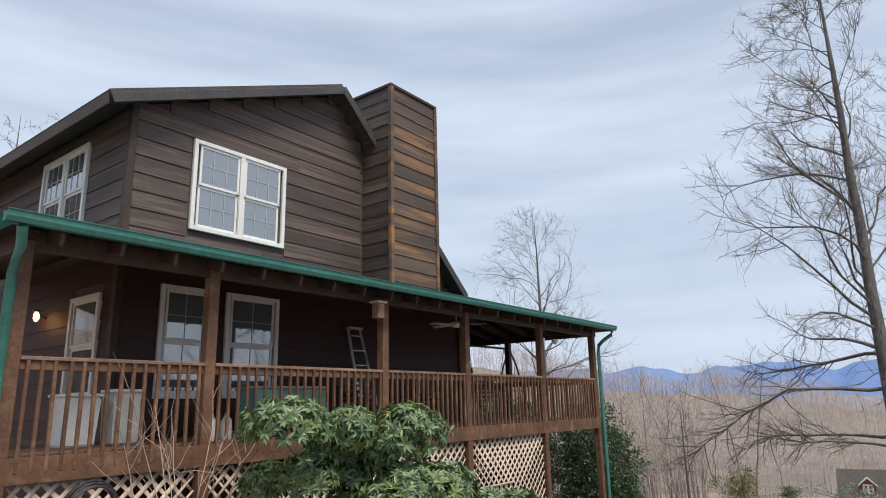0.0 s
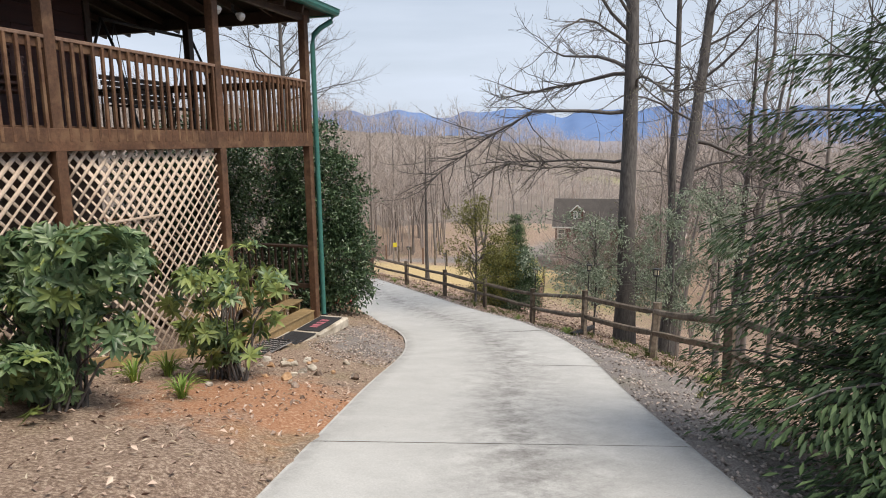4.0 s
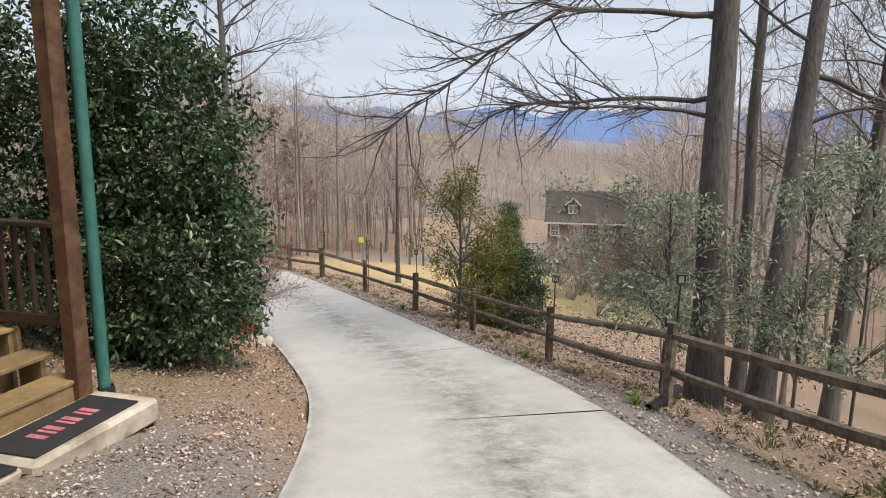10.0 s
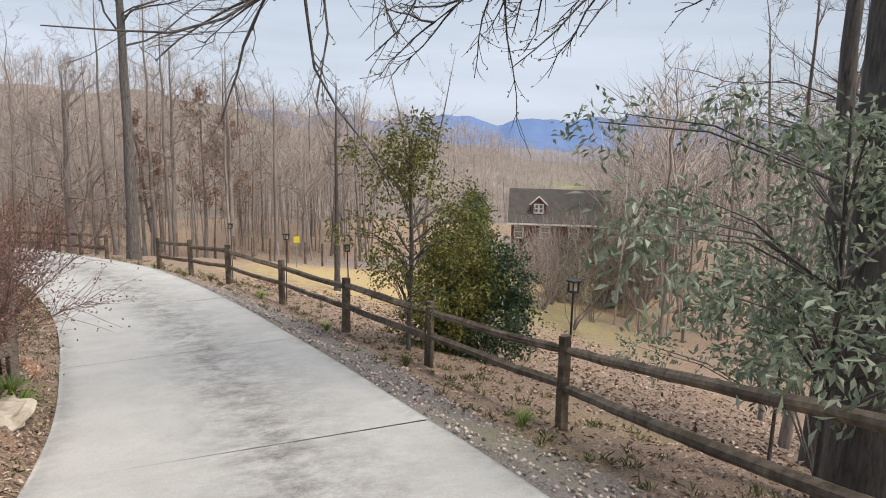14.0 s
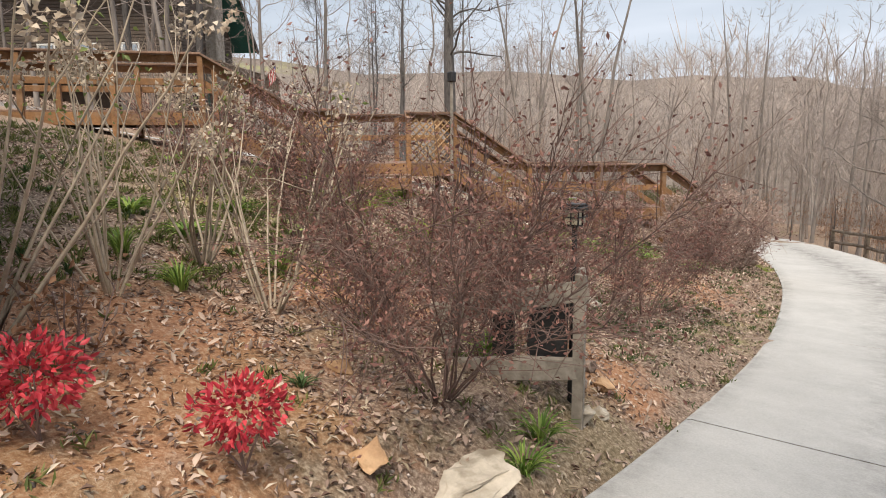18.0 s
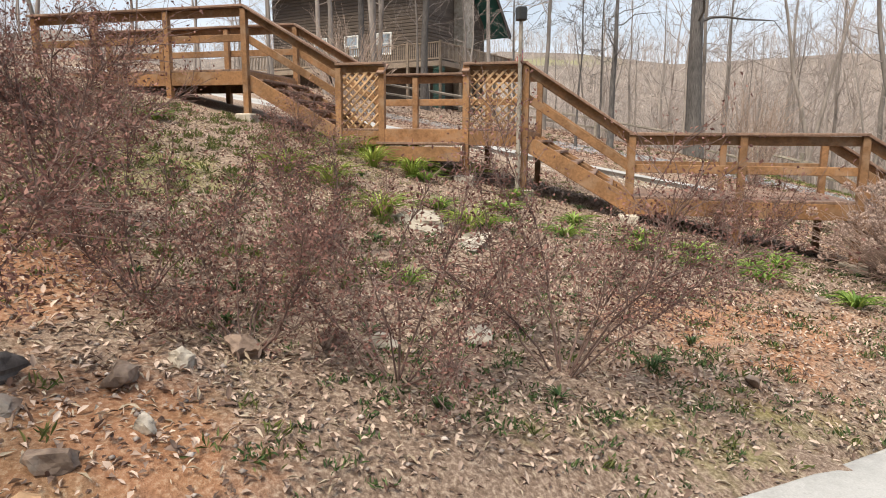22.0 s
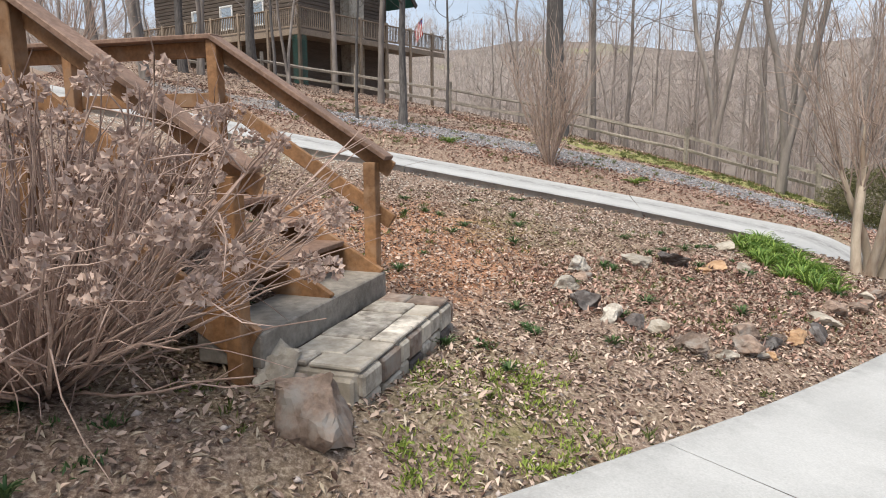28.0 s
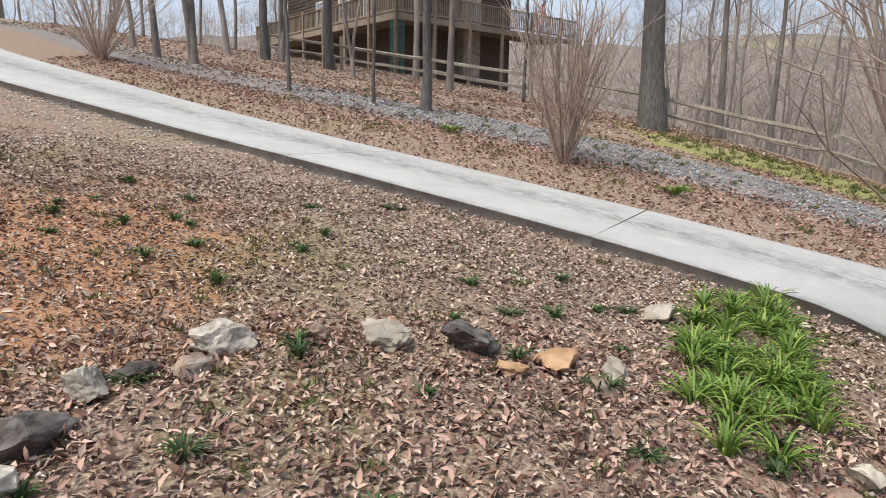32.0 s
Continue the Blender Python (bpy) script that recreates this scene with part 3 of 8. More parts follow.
# mountains: the haze of distance is painted into their base colours
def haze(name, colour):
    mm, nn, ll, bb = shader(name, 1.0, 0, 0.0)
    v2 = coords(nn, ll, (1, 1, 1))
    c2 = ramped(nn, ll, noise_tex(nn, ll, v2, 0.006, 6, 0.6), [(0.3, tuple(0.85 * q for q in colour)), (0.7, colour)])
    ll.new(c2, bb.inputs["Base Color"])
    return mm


def ridge(label, dist, base, top, seed, colour, rough, a0=-1.5, a1=1.6):
    """A mountain range on an arc, as a solid flank that rises to an uneven crest."""
    rng = np.random.default_rng(seed)
    k = 420
    th = np.linspace(a0, a1, k)
    ph = rng.uniform(0, 7, 9)
    crest = sum(np.sin(th * fr + p) * am for fr, am, p in zip((4, 11, 23, 41, 67, 110, 190), (0.4, 0.35, 0.35, 0.35, 0.3, 0.16, 0.09), ph))
    crest = top + rough * crest
    rows = []
    for q in np.linspace(0, 1, 9):
        r = dist * (0.75 + 0.25 * q)
        rows.append(np.c_[r * np.sin(th), 20 + r * np.cos(th), base + (crest - base) * q**1.3 + 6 * np.sin(th * 60 + q * 9) * q * (1 - q)])
    v = np.concatenate(rows)
    i = (np.arange(8)[:, None] * k + np.arange(k - 1)[None]).reshape(-1)
    ob = new("mountain_ridge", soft_shade(mesh_of("ridge", v, np.stack([i, i + 1, i + 1 + k, i + k], -1), haze("haze_tinted_ridge", colour))))
    return tagged(ob, label, "mountain", "mountains", "structure")


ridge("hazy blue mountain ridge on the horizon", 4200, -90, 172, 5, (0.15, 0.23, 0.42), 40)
ridge("wooded hills tinted haze-grey below the blue mountains", 1900, -90, 2, 8, (0.26, 0.25, 0.28), 14)

# ---------------------------------------------------------------- concrete
m, n, l, b = shader("brushed_concrete", 0.85, 0, 0.3)
v = coords(n, l, (1, 1, 1))
fine = noise_tex(n, l, v, 70, 6, 0.7)
col = ramped(n, l, fine, [(0.3, (0.41, 0.407, 0.397)), (0.7, (0.54, 0.536, 0.522))])
st = ramped(n, l, noise_tex(n, l, v, 1.1, 7, 0.68, 0.4), [(0.36, (0.9,) * 3), (0.64, (1.05,) * 3)])
col = blend(n, l, 1.0, col, st, "MULTIPLY")
uv = n.new("ShaderNodeVertexColor")
uv.layer_name = "wear"
sp = n.new("ShaderNodeSeparateColor")
l.new(uv.outputs["Color"], sp.inputs["Color"])
patchy = noise_tex(n, l, v, 3.4, 10, 0.82, 0.2)
ad = n.new("ShaderNodeMath")
ad.operation = "MULTIPLY"
l.new(sp.outputs["Red"], ad.inputs[0])
l.new(ramped(n, l, patchy, [(0.38, (0, 0, 0)), (0.68, (1, 1, 1))]), ad.inputs[1])
col = blend(n, l, ad.outputs[0], col, (0.15, 0.143, 0.138))
speck = ramped(n, l, noise_tex(n, l, v, 17, 4, 0.7), [(0.62, (0, 0, 0)), (0.72, (0.45,) * 3)])
col = blend(n, l, speck, col, (0.3, 0.29, 0.28))
l.new(col, b.inputs["Base Color"])
bumped(n, l, b, fine, 0.25, 0.004)
M["concrete"] = m


def pour(name, line, s0, s1, half, thick, label, spacing=4.25, first=2.1):
    """Concrete slabs along a line, split by joints, worn dark along the middle and at the edges."""
    top = thing(name, Matrix.Identity(4), label, "driveway", kind="structure")
    seg = np.r_[0, np.cumsum(np.linalg.norm(np.diff(line[:, :2], axis=0), axis=1))]
    s1 = min(s1, seg[-1])
    stations = [s0, *np.arange(s0 + first, s1 - 0.5, spacing), s1]
    across = np.array([-1, -0.97, -0.85, -0.6, -0.35, -0.12, 0.12, 0.35, 0.6, 0.85, 0.97, 1.0])
    for a, c in zip(stations, stations[1:]):
        ss = np.linspace(a + 0.007, c - 0.007, max(4, int((c - a) / 0.3)))
        P = np.stack([np.interp(ss, seg, line[:, q]) for q in range(3)], -1)
        T = np.gradient(P[:, :2], axis=0)
        T /= np.linalg.norm(T, axis=1)[:, None]
        N = np.c_[-T[:, 1], T[:, 0]]
        rows, k = [], len(across)
        xy = P[:, None, :2] + N[:, None] * (across * half)[None, :, None]
        zz = P[:, None, 2] + np.where(np.abs(across) >= 1, -0.012, 0)[None]
        if line is SIDE:
            dm, mz, _ = near_line(xy[..., 0].ravel(), xy[..., 1].ravel(), MAIN)
            dm, mz = dm.reshape(zz.shape), mz.reshape(zz.shape)
            zz = mz + 0.005 + (zz - mz - 0.005) * meet(dm)
        topv = np.concatenate([xy, zz[..., None]], -1).reshape(-1, 3)
        low = topv.reshape(len(ss), k, 3)[:, [0, -1]].copy()
        low[..., 2] -= thick
        vv = np.concatenate([topv, low.reshape(-1, 3)])
        i = (np.arange(len(ss) - 1)[:, None] * k + np.arange(k - 1)[None]).reshape(-1)
        ff = [np.stack([i, i + 1, i + 1 + k, i + k], -1)[:, ::-1]]
        o = len(topv)
        e = np.arange(len(ss) - 1)
        ff.append(np.stack([e * k, o + e * 2, o + e * 2 + 2, (e + 1) * k], -1)[:, ::-1])
        ff.append(np.stack([e * k + k - 1, (e + 1) * k + k - 1, o + e * 2 + 3, o + e * 2 + 1], -1)[:, ::-1])
        ends = np.array([[o, 0, k - 1, o + 1], [o + 2 * len(ss) - 1, len(ss) * k - 1, (len(ss) - 1) * k, o + 2 * len(ss) - 2]])
        me = mesh_of("concrete_panel", vv, np.concatenate([*ff, ends]), M["concrete"])
        w = np.exp(-((across - (-0.12)) / 0.3) ** 2) * 1.05 + np.exp(-((across - (-0.62)) / 0.14) ** 2) * 0.2 + np.where(np.abs(across) > 0.93, 0.5, 0) + 0.1
        wear = np.r_[np.tile(w, len(ss)), np.full(2 * len(ss), 0.8)]
        lay = me.color_attributes.new("wear", "FLOAT_COLOR", "POINT")
        lay.data.foreach_set("color", np.c_[wear, wear, wear, np.ones(len(wear))].astype(np.float32).ravel())
        part("concrete_panel", me, top)
    return top


pour("driveway", MAIN, 0.0, 93.0, 1.53, 0.16, "pale concrete driveway with dark tyre stains and joints", first=1.4)
pour("upper_driveway", SIDE, 0.1, 37.0, 1.5, 0.2, "pale concrete branch drive climbing the slope", first=3.0)

# ---------------------------------------------------------------- the log-sided house and its porch
HOUSE = pose(3.72, 16.6, 0, 0, 0, 52.5)
DECK, ROOF_LOW, WALL_Y = 1.22, 3.42, 2.1
W_LEFT, W_RIGHT = -11.05, -2.85
rng = np.random.default_rng(11)


def gable(z):
    """Left and right ends of the front wall at a height."""
    return W_LEFT + max(0, (z - 6.2) / 0.42), min(W_RIGHT, -7.03 + (7.9 - z) / 0.935)


def lap_board(mat, height=0.28, thick=0.034):
    """One metre of bevelled lap siding, thin at the top."""
    v = [(x, y, z) for x in (0, 1) for y, z in ((0, 0), (-thick, 0), (-thick + 0.003, 0.02), (-thick * 0.45, height + 0.02), (0, height + 0.02))]
    f = [(0, 1, 2, 3, 4), (9, 8, 7, 6, 5)] + [(k, (k + 1) % 5 + 0, (k + 1) % 5 + 5, k + 5) for k in range(5)]
    bm = bmesh.new()
    vs = [bm.verts.new(q) for q in v]
    for q in f:
        bm.faces.new([vs[k] for k in q])
    bmesh.ops.recalc_face_normals(bm, faces=bm.faces[:])
    me = bpy.data.meshes.new("siding_board")
    bm.to_mesh(me)
    bm.free()
    me.materials.append(mat)
    return me


def side_up(wall, board, z0, z1, extent, place, holes=(), step=0.28):
    """Lay lap boards up a wall. place(x, z) gives a board's pose; holes are (x0, x1, z0, z1)."""
    z = z0
    while z < z1:
        a, c = extent(z + 0.2)
        spans = [(a, c)]
        for h0, h1, hz0, hz1 in holes:
            if hz0 < z + 0.17 and z + 0.11 < hz1:
                spans = [q for s, e in spans for q in ((s, min(e, h0)), (max(s, h1), e)) if q[1] - q[0] > 0.03]
        for s, e in spans:
            cut = [s]
            while e - cut[-1] > 4.6:
                cut.append(cut[-1] + rng.uniform(2.2, 4.2))
            cut.append(e)
            for p, q in zip(cut, cut[1:]):
                part("board", board, wall, m=place(p, z) @ Matrix.Diagonal((q - p - 0.004, 1, 1, 1)))
        z += step


def window(parent, m, w, h, units=1, muntins=(2, 2), frame_mat=None, curtain=False):
    """A double-hung vinyl window: frame, sashes, glass and bars, facing -y."""
    fm = frame_mat or M["white_vinyl"]
    win = part("window", joined([slab(0.07, 0.06, h + 0.14, fm, 0.006, (s * (w / 2 + 0.035), -0.02, -0.07)) for s in (-1, 1)]
                                + [slab(w, 0.06, 0.07, fm, 0.006, (0, -0.02, zz)) for zz in (-0.07, h)]
                                + [slab(0.09, 0.055, h, fm, 0.004, (-w / 2 + w * k / units, -0.02, 0)) for k in range(1, units)], "window_frame"), parent, m=m)
    u = w / units
    for k in range(units):
        cx = -w / 2 + u * (k + 0.5)
        for row, y in ((0, 0.012), (1, -0.012)):
            z0, hh = row * h / 2, h / 2
            bars = [slab(0.04, 0.03, hh, fm, 0.003, (cx + s * (u / 2 - 0.045 - (0.03 if units > 1 else 0)), y, z0)) for s in (-1, 1)]
            bars += [slab(u - 0.1, 0.03, 0.045, fm, 0.003, (cx, y, zz)) for zz in (z0, z0 + hh - 0.045)]
            part("sash", joined(bars, "sash"), win)
            part("pane", slab(u - 0.12, 0.008, hh - 0.08, M["glass"], 0, (cx, y + 0.004, z0 + 0.04), "pane"), win, "dark reflecting glass pane")
            mb = [slab(0.009, 0.006, hh - 0.09, M["muntin"], 0, (cx + (u - 0.12) * (j / muntins[0] - 0.5), y - 0.006, z0 + 0.045)) for j in range(1, muntins[0])]
            mb += [slab(u - 0.13, 0.006, 0.009, M["muntin"], 0, (cx, y - 0.0065, z0 + 0.045 + (hh - 0.09) * j / muntins[1])) for j in range(1, muntins[1])]
            if mb:
                part("muntin", joined(mb, "muntin"), win)
    return win


house = thing("house", HOUSE, "two-storey house with dark brown lap siding and a gabled roof", "house")
BACK = 11.0


def prism(pts, y0, y1, mat, name):
    """A solid of an outline in x and z, from y0 to y1."""
    k = len(pts)
    v = [(x, y0, z) for x, z in pts] + [(x, y1, z) for x, z in pts]
    f = [tuple(range(k)), tuple(range(2 * k - 1, k - 1, -1))] + [(q, q + k, (q + 1) % k + k, (q + 1) % k) for q in range(k)]
    bm = bmesh.new()
    vs = [bm.verts.new(q) for q in v]
    for q in f:
        bm.faces.new([vs[j] for j in q])
    bmesh.ops.recalc_face_normals(bm, faces=bm.faces[:])
    me = bpy.data.meshes.new(name)
    bm.to_mesh(me)
    bm.free()
    me.materials.append(mat)
    return me


outline = [(W_LEFT, -2.6), (W_RIGHT, -2.6), (W_RIGHT, 3.44), (-7.03, 7.86), (W_LEFT, 6.17)]
core = part("wall", prism(outline, WALL_Y + 0.012, BACK, M["siding"], "wall_core"), house)
upper = part("wall", slab(8.0, 0.02, 0.1, M["siding"], 0, (-6.95, WALL_Y + 0.02, 3.4), "wall_sill"), house)
bd, bd_red = lap_board(M["siding"]), lap_board(M["siding_red"])
WIN2 = (-9.97, -8.24, 4.47, 5.87)
front = lambda x, z: Matrix.Translation((x, WALL_Y + 0.01, z))  # noqa: E731
side_up(upper, bd, 4.0, 7.7, gable, front, [(WIN2[0] - 0.1, WIN2[1] + 0.1, WIN2[2] - 0.1, WIN2[3] + 0.1), (-6.2, -4.6, 3, 9)])
low_holes = [(-9.3, -8.2, 1.75, 3.5), (-10.42, -9.55, 1.75, 3.5)]
lower = part("wall", slab(8.0, 0.02, 0.1, M["siding_red"], 0, (-6.95, WALL_Y + 0.02, 1.2), "wall_foot"), house)
side_up(lower, bd_red, DECK + 0.02, 3.95, lambda z: (W_LEFT, W_RIGHT), front, low_holes)
# left flank
flank = part("wall", slab(0.02, 8.0, 0.1, M["siding"], 0, (W_LEFT + 0.02, 6.2, 3.6), "wall_sill"), house)
left = lambda x, z: Matrix.Translation((W_LEFT + 0.01, BACK - x, z)) @ pose(0, 0, 0, 0, 0, -90)  # noqa: E731
side_up(flank, bd, 3.9, 6.0, lambda z: (0, BACK - WALL_Y), left, [(BACK - 5.2, BACK - 3.4, 4.35, 5.95)])
side_up(flank, bd_red, DECK, 3.85, lambda z: (0, BACK - WALL_Y), left, [(BACK - 3.45, BACK - 2.5, 1.75, 3.4)])
right = lambda x, z: Matrix.Translation((W_RIGHT - 0.01, WALL_Y + x, z)) @ pose(0, 0, 0, 0, 0, 90)  # noqa: E731
rflank = part("wall", slab(0.02, 8.0, 0.1, M["siding_red"], 0, (W_RIGHT - 0.02, 6.2, 1.2), "wall_foot"), house)
side_up(rflank, bd_red, DECK + 0.02, 3.4, lambda z: (0, BACK - WALL_Y), right)
for x, y, z0, z1 in ((W_LEFT, WALL_Y, DECK, 6.15), (W_RIGHT, WALL_Y, DECK, 3.5)):
    part("corner_trim", slab(0.11, 0.11, z1 - z0, M["dark_trim"], 0.008, (x, y, z0), "corner_trim"), house)

# windows
window(house, Matrix.Translation(((WIN2[0] + WIN2[1]) / 2, WALL_Y - 0.01, WIN2[2])), WIN2[1] - WIN2[0], WIN2[3] - WIN2[2], 2, (3, 2))
window(house, Matrix.Translation((-8.75, WALL_Y - 0.01, 1.84)), 0.92, 1.56, 1, (2, 2))
window(house, Matrix.Translation((-9.98, WALL_Y - 0.01, 1.84)), 0.72, 1.56, 1, (2, 2))
window(house, Matrix.Translation((W_LEFT - 0.01, 4.3, 4.45)) @ pose(0, 0, 0, 0, 0, -90), 1.6, 1.4, 2, (3, 2))
window(house, Matrix.Translation((W_LEFT - 0.01, 2.98, 1.84)) @ pose(0, 0, 0, 0, 0, -90), 0.82, 1.4, 1, (1, 1))


# roof: two unequal slopes with overhang, rake boards and a shingled top
def roof_plane(p, q, y0, y1, thick, mat, name):
    """A slab from eave p to ridge q (x, z)."""
    d = Vector((q[0] - p[0], 0, q[1] - p[1])).normalized()
    up = Vector((-d.z, 0, d.x)) * (1 if d.x > 0 else -1)
    pts = [(p[0], p[1]), (q[0], q[1]), (q[0] + up.x * thick, q[1] + up.z * thick), (p[0] + up.x * thick, p[1] + up.z * thick)]
    return prism(pts, y0, y1, mat, name)


M["shingle"] = grained("dark_shingles", (0.035, 0.03, 0.028), (0.1, 0.088, 0.08), 22, 1.5, 0.9, 0.6, (1, 1, 1), 3, 0.3)
part("roof", roof_plane((-11.55, 6.03), (-7.03, 7.92), WALL_Y - 0.34, BACK + 0.3, 0.1, M["shingle"], "roof_slope"), house, "dark shingled roof slope")
part("roof", roof_plane((-2.95, 4.1), (-7.03, 7.925), WALL_Y - 0.34, BACK + 0.3, 0.1, M["shingle"], "roof_slope"), house)
for a, c in (((-11.55, 6.03), (-7.03, 7.92)), ((-2.95, 4.1), (-7.03, 7.925))):
    part("rake_board", beam((a[0], WALL_Y - 0.36, a[1] - 0.04), (c[0], WALL_Y - 0.36, c[1] - 0.04), 0.035, 0.15, M["rake"]), house)
    part("soffit", beam((a[0], WALL_Y - 0.17, a[1] - 0.03), (c[0], WALL_Y - 0.17, c[1] - 0.03), 0.34, 0.02, M["siding"]), house)
part("fascia", beam((-11.57, WALL_Y - 0.3, 6.0), (-11.57, BACK, 6.0), 0.03, 0.2, M["dark_trim"]), house)

# chimney chase
ch = part("chimney", slab(1.44, 1.3, 4.6, M["siding"], 0.0, (-5.36, 1.98, 3.6), "chimney_core"), house, "tall boxed chimney with orange-brown lap siding")
M["siding_worn"] = grained("sun_bleached_siding", (0.055, 0.038, 0.029), (0.135, 0.095, 0.072), 26, 0.6, 0.62, 0.35, (0.35, 1, 3), 9, 0.4, (0.3, 0.15, 0.05))
bd_or = lap_board(M["siding_worn"])
for z in np.arange(3.72, 8.0, 0.28):
    part("board", bd_or, ch, m=Matrix.Translation((-6.08, 1.325, z)) @ Matrix.Diagonal((1.44, 1, 1, 1)))
    part("board", bd, ch, m=Matrix.Translation((-6.085, 2.6, z)) @ pose(0, 0, 0, 0, 0, -90) @ Matrix.Diagonal((1.26, 1, 1, 1)))
    part("board", bd_or, ch, m=Matrix.Translation((-4.635, 1.34, z)) @ pose(0, 0, 0, 0, 0, 90) @ Matrix.Diagonal((1.26, 1, 1, 1)))
for x in (-6.09, -4.63):
    part("corner_trim", slab(0.09, 0.09, 4.55, M["siding_worn"], 0.006, (x, 1.31, 3.65), "corner_trim"), ch)
part("chimney_cap", slab(1.56, 1.42, 0.07, M["dark_trim"], 0.01, (-5.36, 1.98, 8.2), "chimney_cap"), ch)
flue = part("flue_cap", tubes("flue_cap", [([(-5.1, 1.9, 8.25), (-5.1, 1.9, 8.42)], [0.13, 0.13])], M["flue"], 16), ch, "dull steel flue with a mesh cap")
part("cap_disc", tubes("cap_disc", [([(-5.1, 1.9, 8.56), (-5.1, 1.9, 8.58), (-5.1, 1.9, 8.63), (-5.1, 1.9, 8.64)], [0.01, 0.2, 0.12, 0.01])], M["flue"], 16), flue)
for k in range(8):
    part("cap_bar", tubes("cap_bar", [([(-5.1 + 0.12 * math.cos(k * 0.785), 1.9 + 0.12 * math.sin(k * 0.785), z) for z in (8.4, 8.58)], [0.008, 0.008])], M["flue"], 5), flue)
ring = [([(-5.3 + 0.19 * math.cos(a), 1.9 + 0.19 * math.sin(a), z) for a in np.linspace(0, 6.283, 17)], [0.008] * 17) for z in (8.3, 8.42, 8.5)]
ring += [([(-5.3 + 0.19 * math.cos(a), 1.9 + 0.19 * math.sin(a), 8.27), (-5.3 + 0.19 * math.cos(a), 1.9 + 0.19 * math.sin(a), 8.5)], [0.008] * 2) for a in np.linspace(0, 6.283, 13)]
M["steel"] = grained("dull_steel", (0.3, 0.3, 0.3), (0.5, 0.5, 0.5), 20, 2, 0.45, 0.05, (1, 1, 1), 0, 0.2, None, 0.8)
part("flue_cage", tubes("flue_cage", ring, M["steel"], 5), ch, "round wire spark cage")
cap = bmesh.new()
bmesh.ops.create_cone(cap, cap_ends=True, segments=24, radius1=0.22, radius2=0.16, depth=0.05, matrix=Matrix.Translation((-5.3, 1.9, 8.53)))
capm = bpy.data.meshes.new("flue_cap")
cap.to_mesh(capm)
cap.free()
capm.materials.append(M["steel"])
part("flue_cap", capm, ch)

# ------------------------------------------------ porch
porch = thing("porch", HOUSE, "raised wraparound porch with brown railings, lattice skirt and teal gutter", "porch")
POSTS = [-13.0, -10.87, -7.75, -5.5, -2.67, 0.0]
ENDP = [2.5, 5.2]
ground_at = lambda x, y: gz(*(HOUSE @ Vector((x, y, 0))).xy)  # noqa: E731
for x in POSTS:
    foot = ground_at(x, 0) - 0.1
    part("post", slab(0.14, 0.14, 3.3 - foot, M["deck_brown"], 0.01, (x, 0, foot), "post"), porch)
for y in ENDP:
    foot = ground_at(0, y) - 0.1
    part("post", slab(0.14, 0.14, 3.3 - foot, M["dark_trim"], 0.01, (0, y, foot), "post"), porch)
# beams
part("beam", slab(13.2, 0.09, 0.22, M["dark_trim"], 0.01, (-6.4, 0, 3.2), "beam"), porch)
part("beam", slab(0.09, 6.4, 0.22, M["dark_trim"], 0.01, (0, 3.3, 3.2), "beam"), porch)
part("beam", slab(0.09, 6.4, 0.22, M["dark_trim"], 0.01, (-13.0, 3.3, 3.2), "beam"), porch)
# rim joists, deck boards
part("rim_joist", slab(13.14, 0.045, 0.245, M["deck_brown"], 0.005, (-6.5, -0.05, 0.95), "rim_joist"), porch)
part("rim_joist", slab(0.045, 6.4, 0.245, M["deck_brown"], 0.005, (0.05, 3.2, 0.95), "rim_joist"), porch)
plank = slab(13.1, 0.137, 0.03, M["deck_brown"], 0.004, (0, 0, 0), "deck_board")
for k, y in enumerate(np.arange(0.02, WALL_Y - 0.02, 0.142)):
    part("deck_board", plank, porch, m=Matrix.Translation((-6.5, y + 0.05, 1.19)))
plank2 = slab(2.9, 0.137, 0.03, M["deck_brown"], 0.004, (0, 0, 0), "deck_board")
for y in np.arange(WALL_Y, 6.3, 0.142):
    part("deck_board", plank2, porch, m=Matrix.Translation((-1.42, y + 0.05, 1.19)))
for x in np.arange(-12.6, 0, 0.6):
    part("joist", slab(0.04, 2.05, 0.2, M["dark_trim"], 0.004, (x, 1.05, 0.98), "joist"), porch)


def railing(parent, p, q, top, balusters, mat, mat_cap=None):
    """Top rail, lower rail and balusters that run down over the rim."""
    p, q = Vector(p), Vector(q)
    d = (q - p).normalized()
    out = Vector((d.y, -d.x, 0)) * 0.06
    part("top_rail", beam(p + Vector((0, 0, top - 0.02)), q + Vector((0, 0, top - 0.02)), 0.14, 0.04, mat_cap or mat), parent)
    part("rail", beam(p + out * 0.45 + Vector((0, 0, top - 0.09)), q + out * 0.45 + Vector((0, 0, top - 0.09)), 0.035, 0.09, mat), parent)
    L = (q - p).length
    k = max(2, int(round(L / 0.135)))
    stick = balusters
    for j in range(k):
        o = p + d * (L * (j + 0.5) / k) + out
        part("baluster", stick, parent, m=Matrix.Translation((o.x, o.y, top - 1.1)) @ pose(0, 0, 0, rng.uniform(-0.6, 0.6), rng.uniform(-0.6, 0.6), math.degrees(math.atan2(d.y, d.x))))


